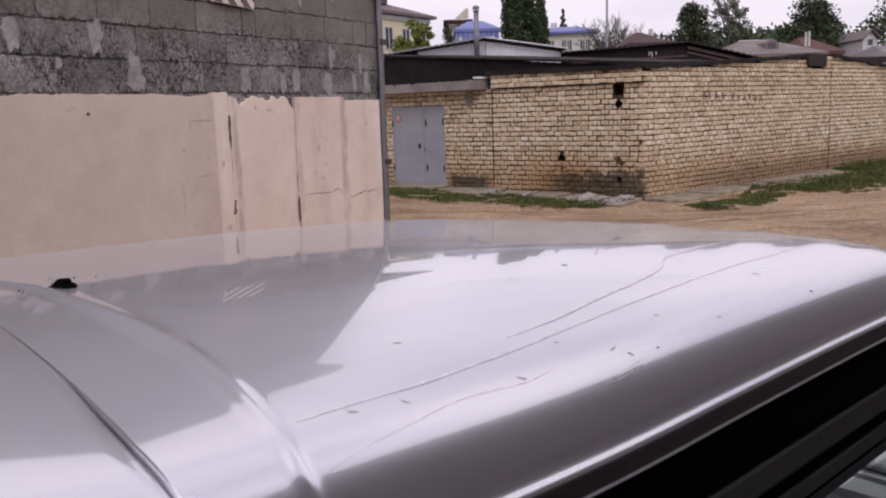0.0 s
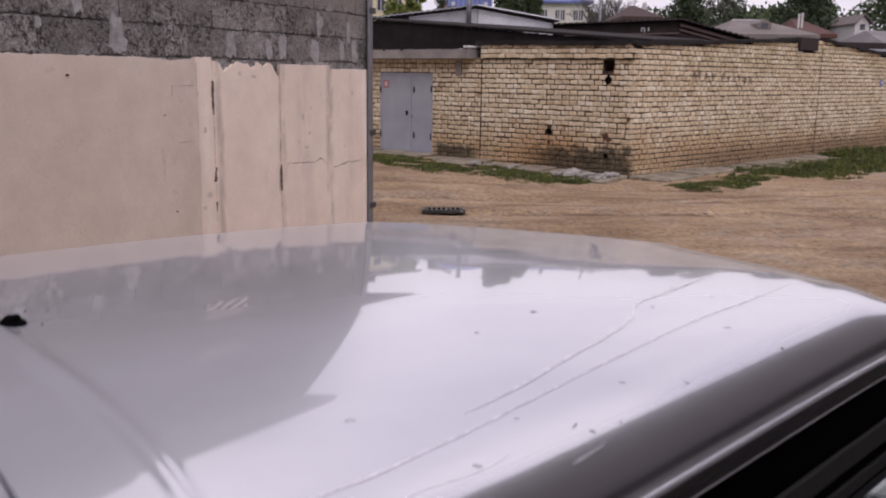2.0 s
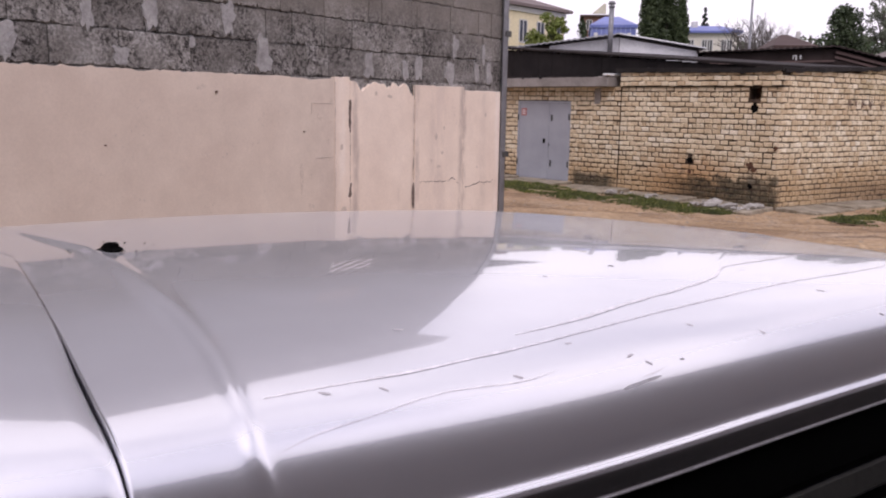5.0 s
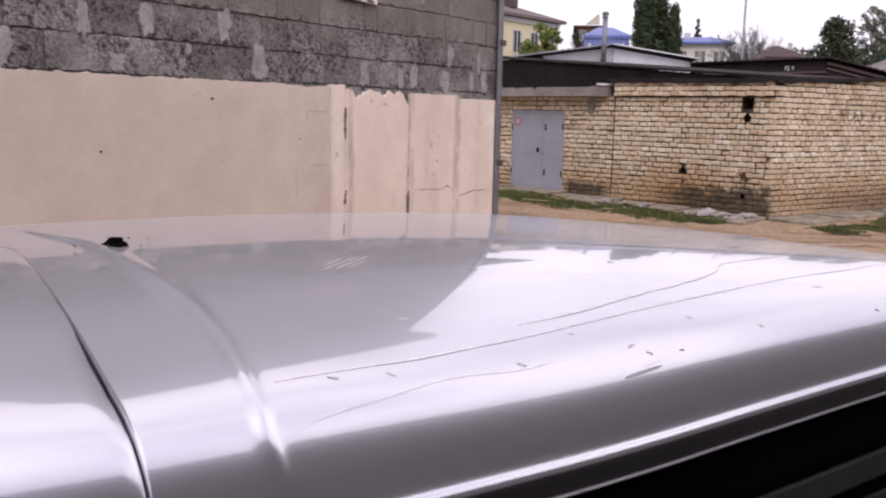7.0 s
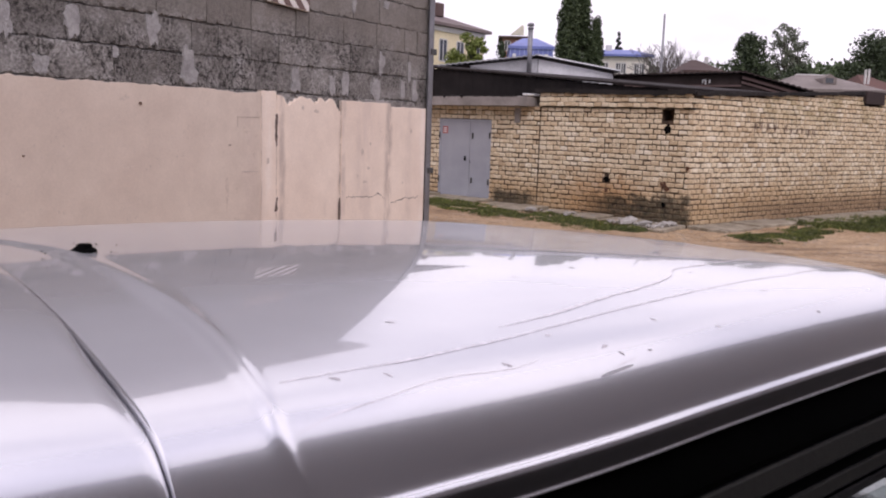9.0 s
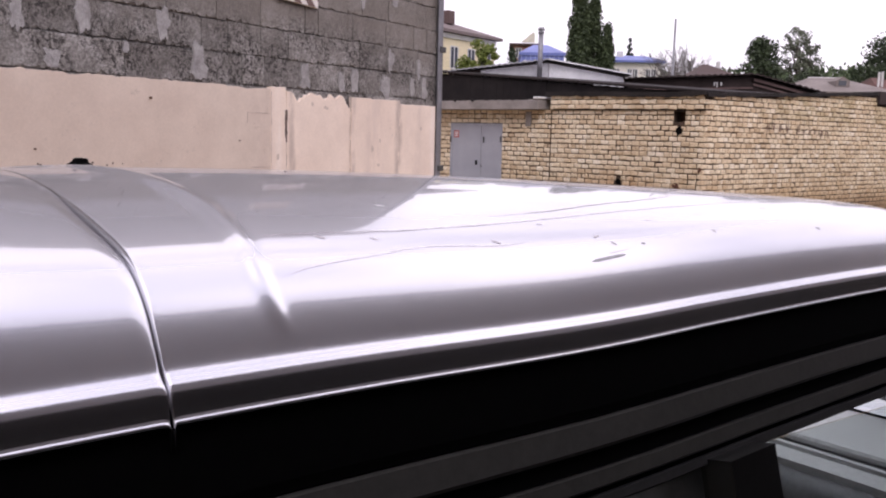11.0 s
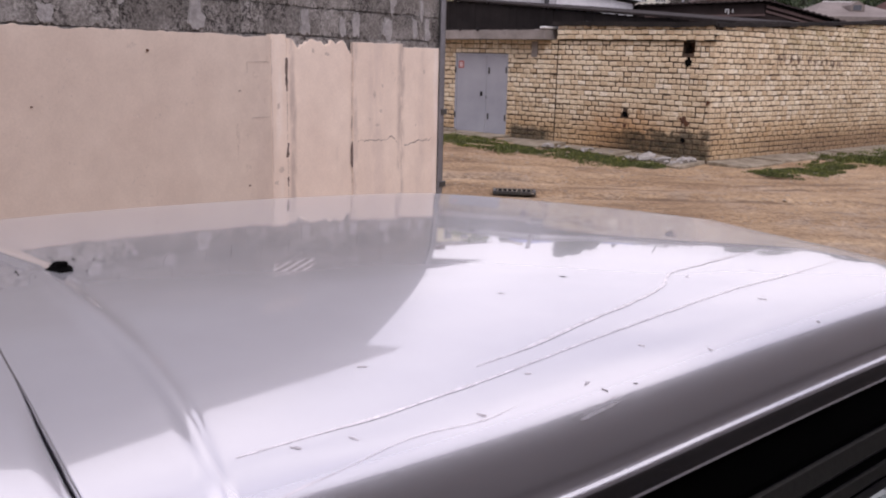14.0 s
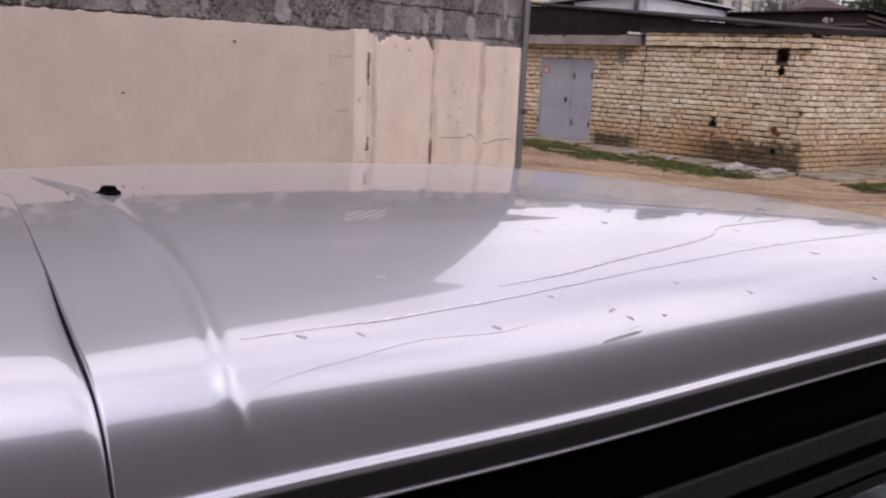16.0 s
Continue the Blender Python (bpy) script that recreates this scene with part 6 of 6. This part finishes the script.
# ---- roofs behind the garages ----
def gable(name, label, xs, zs, y, depth, roof_mat, wall_mat, edge_mat, wave=0.0):
    """A low shed with its gable to the yard: xs, zs give the left eave, ridge and right eave."""
    g = thing(name, label, "shed", Matrix.Translation(((xs[0] + xs[2]) / 2, y, 0)))
    ox = (xs[0] + xs[2]) / 2
    bm = bmesh.new()
    ring = [(xs[0] - ox, 0), (xs[2] - ox, 0), (xs[2] - ox, zs[2] - 0.03), (xs[1] - ox, zs[1] - 0.03), (xs[0] - ox, zs[0] - 0.03)]
    a = [bm.verts.new((x, 0, z)) for x, z in ring]
    b = [bm.verts.new((x, depth, z)) for x, z in ring]
    bm.faces.new(a), bm.faces.new(list(reversed(b)))
    for k in range(5):
        bm.faces.new((a[k], b[k], b[(k + 1) % 5], a[(k + 1) % 5]))
    bmesh.ops.recalc_face_normals(bm, faces=bm.faces)
    part("wall", bm, wall_mat, g)
    for (xa, za), (xb, zb), mat in (((xs[0] - 0.15, zs[0] - 0.02), (xs[1], zs[1]), roof_mat[0]), ((xs[1], zs[1]), (xs[2] + 0.15, zs[2] - 0.02), roof_mat[1])):
        n = max(8, int(abs(xb - xa) / 0.04))
        verts, faces = [], []
        for i in range(n + 1):
            t = i / n
            x, z = xa + (xb - xa) * t - ox, za + (zb - za) * t + (wave if mat is not M["bright_sheet"] else 0.0) * math.sin(2 * math.pi * (xa + (xb - xa) * t) / 0.16)
            verts += [(x, -0.22, z), (x, depth + 0.2, z), (x, -0.22, z + 0.035), (x, depth + 0.2, z + 0.035)]
        for i in range(n):
            k = i * 4
            faces += [(k + 2, k + 6, k + 7, k + 3), (k, k + 1, k + 5, k + 4), (k, k + 4, k + 6, k + 2), (k + 1, k + 3, k + 7, k + 5)]
        faces += [(0, 2, 3, 1), (n * 4, n * 4 + 1, n * 4 + 3, n * 4 + 2)]
        child("roof_sheet", mesh_from("roof_sheet", verts, faces, mat), g)
    return g


def build_tarred_wall():
    m = wall_pose(CORNER + LEFT_DIR * 9.6 + Vector((1.25, 1.70, 0)), -LEFT_DIR)
    w = thing("tarred_shed", "low shed of black tarred boards behind the parapet", "shed", m)
    rng = random.Random(2)
    n = 42
    for k in range(n):
        x = 8.9 * k / n
        part("board", box_bm(x, x + 8.9 / n - 0.006, rng.uniform(-0.004, 0.004), 0.03, 2.0, 3.32 - 0.081 * x + rng.uniform(-0.006, 0.006)), M["tar"], w)
    part("core", box_bm(0, 8.9, 0.032, 3.0, 0.0, 2.5), M["tar"], w)
    bm = box_bm(-0.2, 9.1, -0.08, 3.2, 3.345, 3.40, 0.01)
    for v in bm.verts:
        v.co.z -= 0.081 * v.co.x
        v.co.z += 0.03 * noise.noise((v.co.x, v.co.y, 0)) + 0.12 * max(v.co.y, 0.0) / 3.2
    part("roof", bm, M["old_felt"], w, "sagging weathered felt roof")


build_tarred_wall()
s1 = gable("slate_shed", "shed with a wavy grey slate roof and bright metal sheet", (-1.35, 1.22, 3.3), (3.36, 3.70, 3.36), 24.0, 5.0, (M["slate"], M["bright_sheet"]), M["brown_board"], M["slate"], 0.014)
s2 = gable("dark_shed", "low shed under dark corrugated roof sheets", (3.4, 6.7, 9.3), (3.25, 3.41, 2.75), 24.0, 5.0, (M["dark_sheet"], M["dark_sheet"]), M["brown_board"], M["dark_sheet"], 0.016)


panel("gable_sheet", [(0.26, -0.012, 2.9), (2.3, -0.012, 2.9), (2.3, -0.012, 3.28), (0.26, -0.012, 3.62)], M["bright_sheet"], s1, 0.008, "bright metal sheet on the gable")
panel("gable_sheet", [(-1.60, -0.012, 3.20), (0.245, -0.012, 3.20), (0.245, -0.012, 3.635), (-1.60, -0.012, 3.40)], M["sheet"], s1, 0.008, "dull metal sheet on the gable")
# fascia boards and a white bracket on the dark gable
panel("fascia_board", [(0.36, -0.10, 3.25), (2.95, -0.10, 2.60), (2.95, -0.10, 2.67), (0.36, -0.10, 3.32)], M["brown_roof"], s2, 0.02, "grey-brown fascia board")
panel("fascia_board", [(0.36, -0.05, 3.13), (2.95, -0.05, 2.50), (2.95, -0.05, 2.54), (0.36, -0.05, 3.19)], M["brown_roof"], s2, 0.02, "grey-brown fascia board")
panel("fascia_board", [(-2.75, -0.06, 2.94), (0.35, -0.06, 3.04), (0.35, -0.06, 3.09), (-2.75, -0.06, 2.985)], M["brown_roof"], s2, 0.02, "grey-brown fascia board")
bm = bmesh.new()
for x0, x1, z0, z1 in ((-0.68, -0.655, 3.10, 3.20), (-0.655, -0.58, 3.175, 3.20), (-0.605, -0.58, 3.07, 3.175)):
    box_bm(x0, x1, -0.05, 0.002, z0, z1, 0.003, 1, bm)
part("bracket", bm, M["white"], s2, "small white bracket")
part("bracket", box_bm(-0.50, -0.47, -0.05, 0.002, 3.11, 3.20, 0.003), M["white"], s2, "small white bracket")


def build_flue():
    f = thing("flue_pipe", "grey sheet metal flue pipe with a small cap", "chimney", Matrix.Translation((0.97, 23.6, 3.2)))
    part("pipe", tube_bm([(0, 0, -0.3), (0, 0, 1.22)], 0.065, 14), M["post"], f, "", True)
    part("collar", tube_bm([(0, 0, 1.16), (0, 0, 1.20)], 0.082, 14), M["post"], f, "", True)
    part("cap", tube_bm([(0, 0, 1.24), (0, 0, 1.32)], 0.10, 14, None, True, 0.075), M["post"], f, "", True)


build_flue()


# ---- houses beyond ----
def house(name, label, x0, x1, y, depth, eave, ridge, wall_mat, roof_mat, windows=(), hip=0.35, chimney=None, dormer=None, over=0.4):
    w, ox = x1 - x0, (x0 + x1) / 2
    h = thing(name, label, "house", Matrix.Translation((ox, y, 0)))
    part("wall", box_bm(-w / 2, w / 2, 0, depth, -0.1, eave), wall_mat, h)
    bm = bmesh.new()
    o = over
    base = [bm.verts.new(p) for p in ((-w / 2 - o, -o, eave), (w / 2 + o, -o, eave), (w / 2 + o, depth + o, eave), (-w / 2 - o, depth + o, eave))]
    under_ = [bm.verts.new(v.co - Vector((0, 0, 0.18))) for v in base]
    a = bm.verts.new((-w / 2 + hip * w, depth / 2, ridge))
    b = bm.verts.new((w / 2 - hip * w, depth / 2, ridge))
    bm.faces.new((base[0], base[1], b, a)), bm.faces.new((base[1], base[2], b)), bm.faces.new((base[2], base[3], a, b)), bm.faces.new((base[3], base[0], a))
    for k in range(4):
        bm.faces.new((under_[k], under_[(k + 1) % 4], base[(k + 1) % 4], base[k]))
    bm.faces.new(list(reversed(under_)))
    bmesh.ops.recalc_face_normals(bm, faces=bm.faces)
    part("roof", bm, roof_mat, h)
    for wx, wz, ww, wh in windows:
        win = child("window", None, h, Matrix.Translation((wx - ox, 0, wz)))
        part("pane", box_bm(-ww / 2, ww / 2, -0.02, 0.0, 0, wh), M["pane"], win)
        bm = bmesh.new()
        for q in ((-ww / 2 - 0.07, -ww / 2, 0, wh), (ww / 2, ww / 2 + 0.07, 0, wh), (-ww / 2, ww / 2, wh, wh + 0.07), (-ww / 2, ww / 2, -0.07, 0), (-0.03, 0.03, 0, wh)):
            box_bm(q[0], q[1], -0.05, -0.001, q[2], q[3], 0, 1, bm)
        part("frame", bm, M["white_wall"], win)
    if chimney:
        cx, cz0, cz1, cw = chimney
        part("chimney", box_bm(cx - ox - cw / 2, cx - ox + cw / 2, depth * 0.3, depth * 0.3 + cw, cz0, cz1, 0.02), M["white_wall"], h)
    if dormer:
        dx, dz = dormer
        part("dormer", box_bm(dx - ox - 0.35, dx - ox + 0.35, 1.2, 3.0, dz - 0.5, dz + 0.35, 0.02), M["brown_roof"], h)
    return h


yellow = house("yellow_house", "yellow two-storey house with a brown hipped roof", -7.0, 7.0, 0, 9, 8.05, 9.75, M["yellow"], M["house_roof"],
               [(6.1 - 1.93 * k, 5.75, 0.75, 1.3) for k in range(7)] + [(6.1 - 1.93 * k, 2.2, 0.75, 1.3) for k in range(7)], 0.3, None, (3.6, 9.2))
yellow.matrix_basis = Matrix.Translation((-0.75, 59.8, 0)) @ Matrix.Rotation(radians(58), 4, "Z") @ Matrix.Translation((-7.0, 0, 0))
part("cornice", box_bm(-7.02, 7.02, -0.12, -0.002, 7.55, 7.85, 0.02), M["white_wall"], yellow, "white band under the eaves")
tower = house("brick_tower_house", "brown brick house with a stepped top", 0.75, 2.95, 90, 6, 10.8, 11.0, M["red_brick"], M["dark_brown_roof"], [(1.3, 9.4, 0.5, 0.9), (2.4, 9.4, 0.5, 0.9)])
panel("gable_wall", [(-0.30, -0.45, 10.9), (1.05, -0.45, 10.9), (1.05, -0.45, 11.8), (0.85, -0.45, 11.9)], M["cream_wall"], tower, 0.3, "pale gable wall on the roof")
blue = house("blue_roofed_house", "pale house under a bright blue sheet roof", 1.15, 3.45, 55, 6, 6.72, 7.5, M["white_wall"], M["blue"], (), 0.30, None, None, 0.28)
part("mansard", box_bm(-1.36, 1.36, -0.20, 6.2, 5.95, 6.60, 0.03), M["blue"], blue, "steep blue sheet skirt of the roof")
for k in range(10):
    x = -1.30 + 0.29 * k
    part("roof_rib", box_bm(x - 0.014, x + 0.014, -0.225, -0.201, 5.97, 6.58), M["pale_blue"], blue)
for x in (-1.05, 0.95):
    part("dormer_window", box_bm(x - 0.11, x + 0.11, -0.235, -0.202, 6.02, 6.24, 0.01), M["white_wall"], blue)
house("cream_house", "pale cream two-storey house with a blue roof", 9.0, 13.1, 75, 7, 8.05, 8.75, M["pale_cream"], M["blue"],
      [(x, 6.5, 0.38, 0.8) for x in (9.45, 10.55, 10.95, 12.1, 12.5)], 0.2, (9.95, 7.0, 9.0, 0.5))
house("brown_roofed_house", "house with a reddish brown hipped roof", 11.0, 12.5, 50, 5, 5.2, 6.0, M["red_brick"], M["dark_brown_roof"], (), 0.4, (12.3, 5.4, 6.1, 0.2))
grey = house("grey_roofed_house", "low house under a pale grey-brown slate roof", 11.85, 14.85, 35, 5, 3.60, 4.3, M["white_wall"], M["grey_roof"], (), 0.28)
bm = bmesh.new()
ring = [(-0.26, 3.84), (0.26, 3.84), (0.26, 4.08), (0.0, 4.24), (-0.26, 4.08)]
front, rear = [bm.verts.new((x + 0.04, 0.55, z)) for x, z in ring], [bm.verts.new((x + 0.04, 2.4, z)) for x, z in ring]
bm.faces.new(front), bm.faces.new(list(reversed(rear)))
for k in range(5):
    bm.faces.new((front[k], rear[k], rear[(k + 1) % 5], front[(k + 1) % 5]))
bmesh.ops.recalc_face_normals(bm, faces=bm.faces)
part("dormer", bm, M["grey_roof"], grey)
part("dormer_window", box_bm(-0.13, 0.17, 0.535, 0.549, 3.88, 4.08), M["pane"], grey)
part("ridge_cap", tube_bm([(-0.66, 2.5, 4.31), (0.66, 2.5, 4.31)], 0.03, 6), M["white_wall"], grey)
red = house("red_roofed_house", "low house with a rusty red roof", 17.75, 18.75, 42, 5, 4.0, 4.85, M["red_brick"], M["rust_roof"], (), 0.3)
for x in (-0.62, -0.46):
    part("chimney", box_bm(x, x + 0.09, 0.6, 0.69, 4.0, 5.0 + 0.2 * (x + 0.5), 0.01), M["white_wall"], red)
white = gable("white_house", "small white gabled house on the far side of the lane", (22.05, 22.42, 22.8), (4.75, 5.22, 4.75), 46, 3, (M["grey_roof"], M["grey_roof"]), M["white_wall"], M["grey_roof"])
white["category"] = "house"
part("window", box_bm(-0.12, 0.14, -0.02, -0.001, 4.45, 4.75), M["pane"], white)
house("lane_house", "long low house under a pale sheet roof", 20.9, 29.0, 40, 6, 3.45, 4.25, M["white_wall"], M["pale_roof"], [(22.0, 1.6, 0.9, 1.1)], 0.03)


def build_lane_garage():
    m = wall_pose((13.4, 27.6, 0), (0.99, 0.14))
    g = thing("brick_garage", "further pale brick garage across the lane under a cluttered roof", "garage", m)
    w = backing([(0, 9, -0.1, 2.14)], M["mortar"], g)[0]
    lay_bricks(w, 0.0, 9.0, 22, lambda x, z: 0.0 if z < 2.14 else None, lambda x: False, 12)
    part("roof", box_bm(-0.2, 9.2, -0.18, 5, 2.15, 2.36, 0.05, 2), M["slab"], g)
    part("eave_board", box_bm(-0.2, 9.2, -0.10, 4.8, 2.362, 2.55, 0.01), M["tar"], g)
    part("roof_sheet", box_bm(-0.1, 9.2, 0.1, 4.8, 2.552, 2.64, 0.01), M["slate"], g)
    part("roof_sheet", box_bm(-0.1, 9.2, 0.5, 4.8, 2.642, 2.80, 0.01), M["tar"], g)
    part("roof_sheet", box_bm(0.2, 9.2, 0.8, 4.8, 2.802, 2.88, 0.01), M["slate"], g)
    part("roof_sheet", box_bm(0.2, 9.2, 1.2, 4.8, 2.882, 3.1, 0.01), M["dark_sheet"], g)


build_lane_garage()


# ---- trees ----
def clump(rng, vs, fs, c, r, n, leaf, flat=1.0):
    for _ in range(n):
        d = Vector((rng.gauss(0, 1), rng.gauss(0, 1), rng.gauss(0, 1))).normalized() * r * rng.random() ** 0.45
        d.z *= flat
        p = c + d
        a = Vector((rng.gauss(0, 1), rng.gauss(0, 1), rng.gauss(0, 1))).normalized()
        b = a.cross(Vector((rng.gauss(0, 1), rng.gauss(0, 1), rng.gauss(0, 1)))).normalized()
        s = leaf * rng.uniform(0.6, 1.3)
        k = len(vs)
        vs += [p - a * s, p + b * s * 0.6, p + a * s, p - b * s * 0.6]
        fs.append((k, k + 1, k + 2, k + 3))


def tree(name, label, x, y, z0, height, spread, mat, seed, base=0.25, leaf=0.11, shape="round", leaves=3600, bark="bark"):
    """A tapered trunk with limbs and a crown of clumps; shape: round, column, cone or airy."""
    rng = random.Random(seed)
    t = thing(name, label, "tree", Matrix.Translation((x, y, z0)))
    bm = tube_bm([(0, 0, -0.2), (0.04 * height * rng.uniform(-0.3, 0.3), 0, height * 0.4), (0, 0.02 * height, height * 0.92)], 0.035 * height * 0.6, 8, None, True, 0.03)
    vs, fs = [], []
    centres = []
    limbs = 34 if shape != "column" else 40
    for k in range(limbs):
        f = base + (1 - base) * (k + rng.random()) / limbs
        if shape == "round":
            reach = spread * math.sqrt(max(0.02, 1 - (2 * (f - base) / (1 - base) - 0.85) ** 2 / 1.35))
        elif shape == "column":
            reach = spread * (0.55 + 0.45 * math.sin(math.pi * min(1.0, (f - base) / (1 - base) + 0.15))) * (1.0 if f < 0.9 else 0.5)
        elif shape == "cone":
            reach = spread * (1.05 - (f - base) / (1 - base))
        else:
            reach = spread * rng.uniform(0.4, 1.0)
        a = k * 2.4 + rng.uniform(-0.5, 0.5)
        rad = reach * rng.uniform(0.45, 0.9)
        tip = Vector((rad * math.cos(a), rad * math.sin(a), height * f))
        start = Vector((0, 0, height * max(base * 0.7, f - 0.22)))
        mid = start.lerp(tip, 0.5) + Vector((0, 0, -0.03 * height))
        tube_bm([start, mid, tip], 0.006 * height, 5, bm, False, 0.008)
        centres.append((tip, reach))
    part("trunk", bm, M[bark], t, "", True)
    per = leaves // limbs
    for tip, reach in centres:
        r = {"round": 0.42, "column": 0.62, "cone": 0.5, "airy": 0.33}[shape] * (spread if shape != "cone" else reach + 0.08) * rng.uniform(0.7, 1.15)
        clump(rng, vs, fs, tip, r, per, leaf, 0.8 if shape != "column" else 1.6)
        if shape == "round":
            clump(rng, vs, fs, tip * 0.6 + Vector((0, 0, tip.z * 0.4)), r, per // 2, leaf, 0.8)
    child("crown", mesh_from("crown", vs, fs, mat), t)
    return t


def bare_tree(name, label, x, y, z0, height, seed, levels=6):
    rng = random.Random(seed)
    t = thing(name, label, "tree", Matrix.Translation((x, y, z0)))
    bm = bmesh.new()

    def grow(p, d, length, r, level):
        q = p + d * length
        tube_bm([p, p.lerp(q, 0.5) + Vector((rng.uniform(-1, 1), rng.uniform(-1, 1), 0)) * length * 0.05, q], r, 5 if level < 3 else 3, bm, False, r * 0.62)
        if level == levels:
            return
        for _ in range(3 if level else 5):
            e = (d + Vector((rng.gauss(0, 0.42), rng.gauss(0, 0.42), rng.uniform(-0.05, 0.3)))).normalized()
            grow(q if rng.random() < 0.6 else p.lerp(q, rng.uniform(0.55, 1)), e, length * rng.uniform(0.6, 0.8), r * 0.6, level + 1)

    grow(Vector((0, 0, -0.2)), Vector((0, 0, 1)), height * 0.34, height * 0.022, 0)
    part("trunk", bm, M["twig"], t)


tree("poplar", "tall dark columnar poplar", 5.75, 70, 0, 12.6, 0.85, M["leaf_poplar"], 1, 0.3, 0.12, "column", 14000)
tree("poplar", "tall dark columnar poplar", 6.85, 70.5, 0, 12.2, 0.85, M["leaf_poplar"], 2, 0.3, 0.12, "column", 14000)
tree("poplar", "shorter dark columnar poplar", 7.95, 70.0, 0, 10.0, 0.58, M["leaf_poplar"], 3, 0.3, 0.11, "column", 9000)
tree("garden_tree", "fresh light green garden tree before the yellow house", -0.95, 42, 0, 5.9, 0.95, M["leaf_light"], 4, 0.3, 0.075, "airy", 6500)
tree("garden_tree", "fresh light green garden tree before the yellow house", -1.8, 42.6, 0, 5.2, 0.85, M["leaf_light"], 14, 0.3, 0.075, "round", 4200)
tree("thuja", "narrow dark evergreen by the brick house", 0.5, 62, 0, 7.5, 0.42, M["leaf_dark"], 5, 0.3, 0.1, "column", 1800)
tree("spruce", "small dark spruce behind the cream house", 11.7, 84, 0, 10.9, 0.95, M["conifer"], 6, 0.3, 0.12, "cone", 4200)
tree("spruce", "small dark spruce behind the blue roof", 4.3, 82, 0, 9.2, 0.8, M["conifer"], 16, 0.3, 0.12, "cone", 2400)
bare_tree("bare_tree", "bare pale tree with fine twigs", 11.5, 60, 0, 8.1, 7)
bare_tree("bare_tree", "bare pale tree with fine twigs", 12.5, 61, 0, 7.2, 17)
bare_tree("bare_tree", "bare pale tree with fine twigs", 14.3, 56, 0, 6.6, 27)
tree("broadleaf_tree", "dense dark green broadleaf tree", 12.9, 45, 0, 6.6, 1.15, M["leaf_dark"], 8, 0.35, 0.085, "round", 5200)
tree("birch", "airy grey-green birch with gaps in its crown", 15.3, 47, 0, 7.4, 1.15, M["leaf_grey"], 9, 0.4, 0.07, "airy", 3600)
tree("birch", "airy grey-green birch with gaps in its crown", 16.1, 47.5, 0, 6.9, 0.9, M["leaf_grey"], 19, 0.4, 0.07, "airy", 2600)
tree("broadleaf_tree", "dense dark green broadleaf tree", 15.0, 44, 0, 4.9, 1.2, M["leaf_dark"], 29, 0.4, 0.085, "round", 3000)
tree("broadleaf_tree", "dense dark green broadleaf tree", 21.1, 50, 0, 7.2, 1.7, M["leaf_dark"], 10, 0.35, 0.095, "round", 5600)
tree("broadleaf_tree", "green broadleaf tree by the lane", 26.3, 50, 0, 7.4, 2.2, M["leaf_mid"], 20, 0.3, 0.10, "round", 5200)
tree("broadleaf_tree", "green broadleaf tree by the lane", 25.0, 58, 0, 6.9, 1.8, M["leaf_mid"], 30, 0.3, 0.10, "round", 3600)


def build_mast():
    m = thing("mast", "thin grey steel mast behind the roofs", "mast", Matrix.Translation((8.50, 45, 0)))
    part("pole", tube_bm([(0, 0, 0), (0, 0, 7.6)], 0.075, 10, None, True, 0.05), M["post"], m, "", True)


build_mast()


def build_far_woods():
    rng = random.Random(77)
    vs, fs = [], []
    for k in range(260):
        x = rng.uniform(20, 150)
        y = rng.uniform(118, 150)
        top = 11.0 + 1.6 * noise.noise((x * 0.06, 0, 0)) + (x - 20) * 0.02
        for q in range(3):
            clump(rng, vs, fs, Vector((x + rng.uniform(-2, 2), y, top * (0.35 + 0.28 * q))), 2.6, 60, 0.42, 0.7)
    ob = new("far_woods", mesh_from("far_woods", vs, fs, M["leaf_mid"]))
    tagged(ob, "green wooded slope in the distance", "woods", kind="stuff")


build_far_woods()
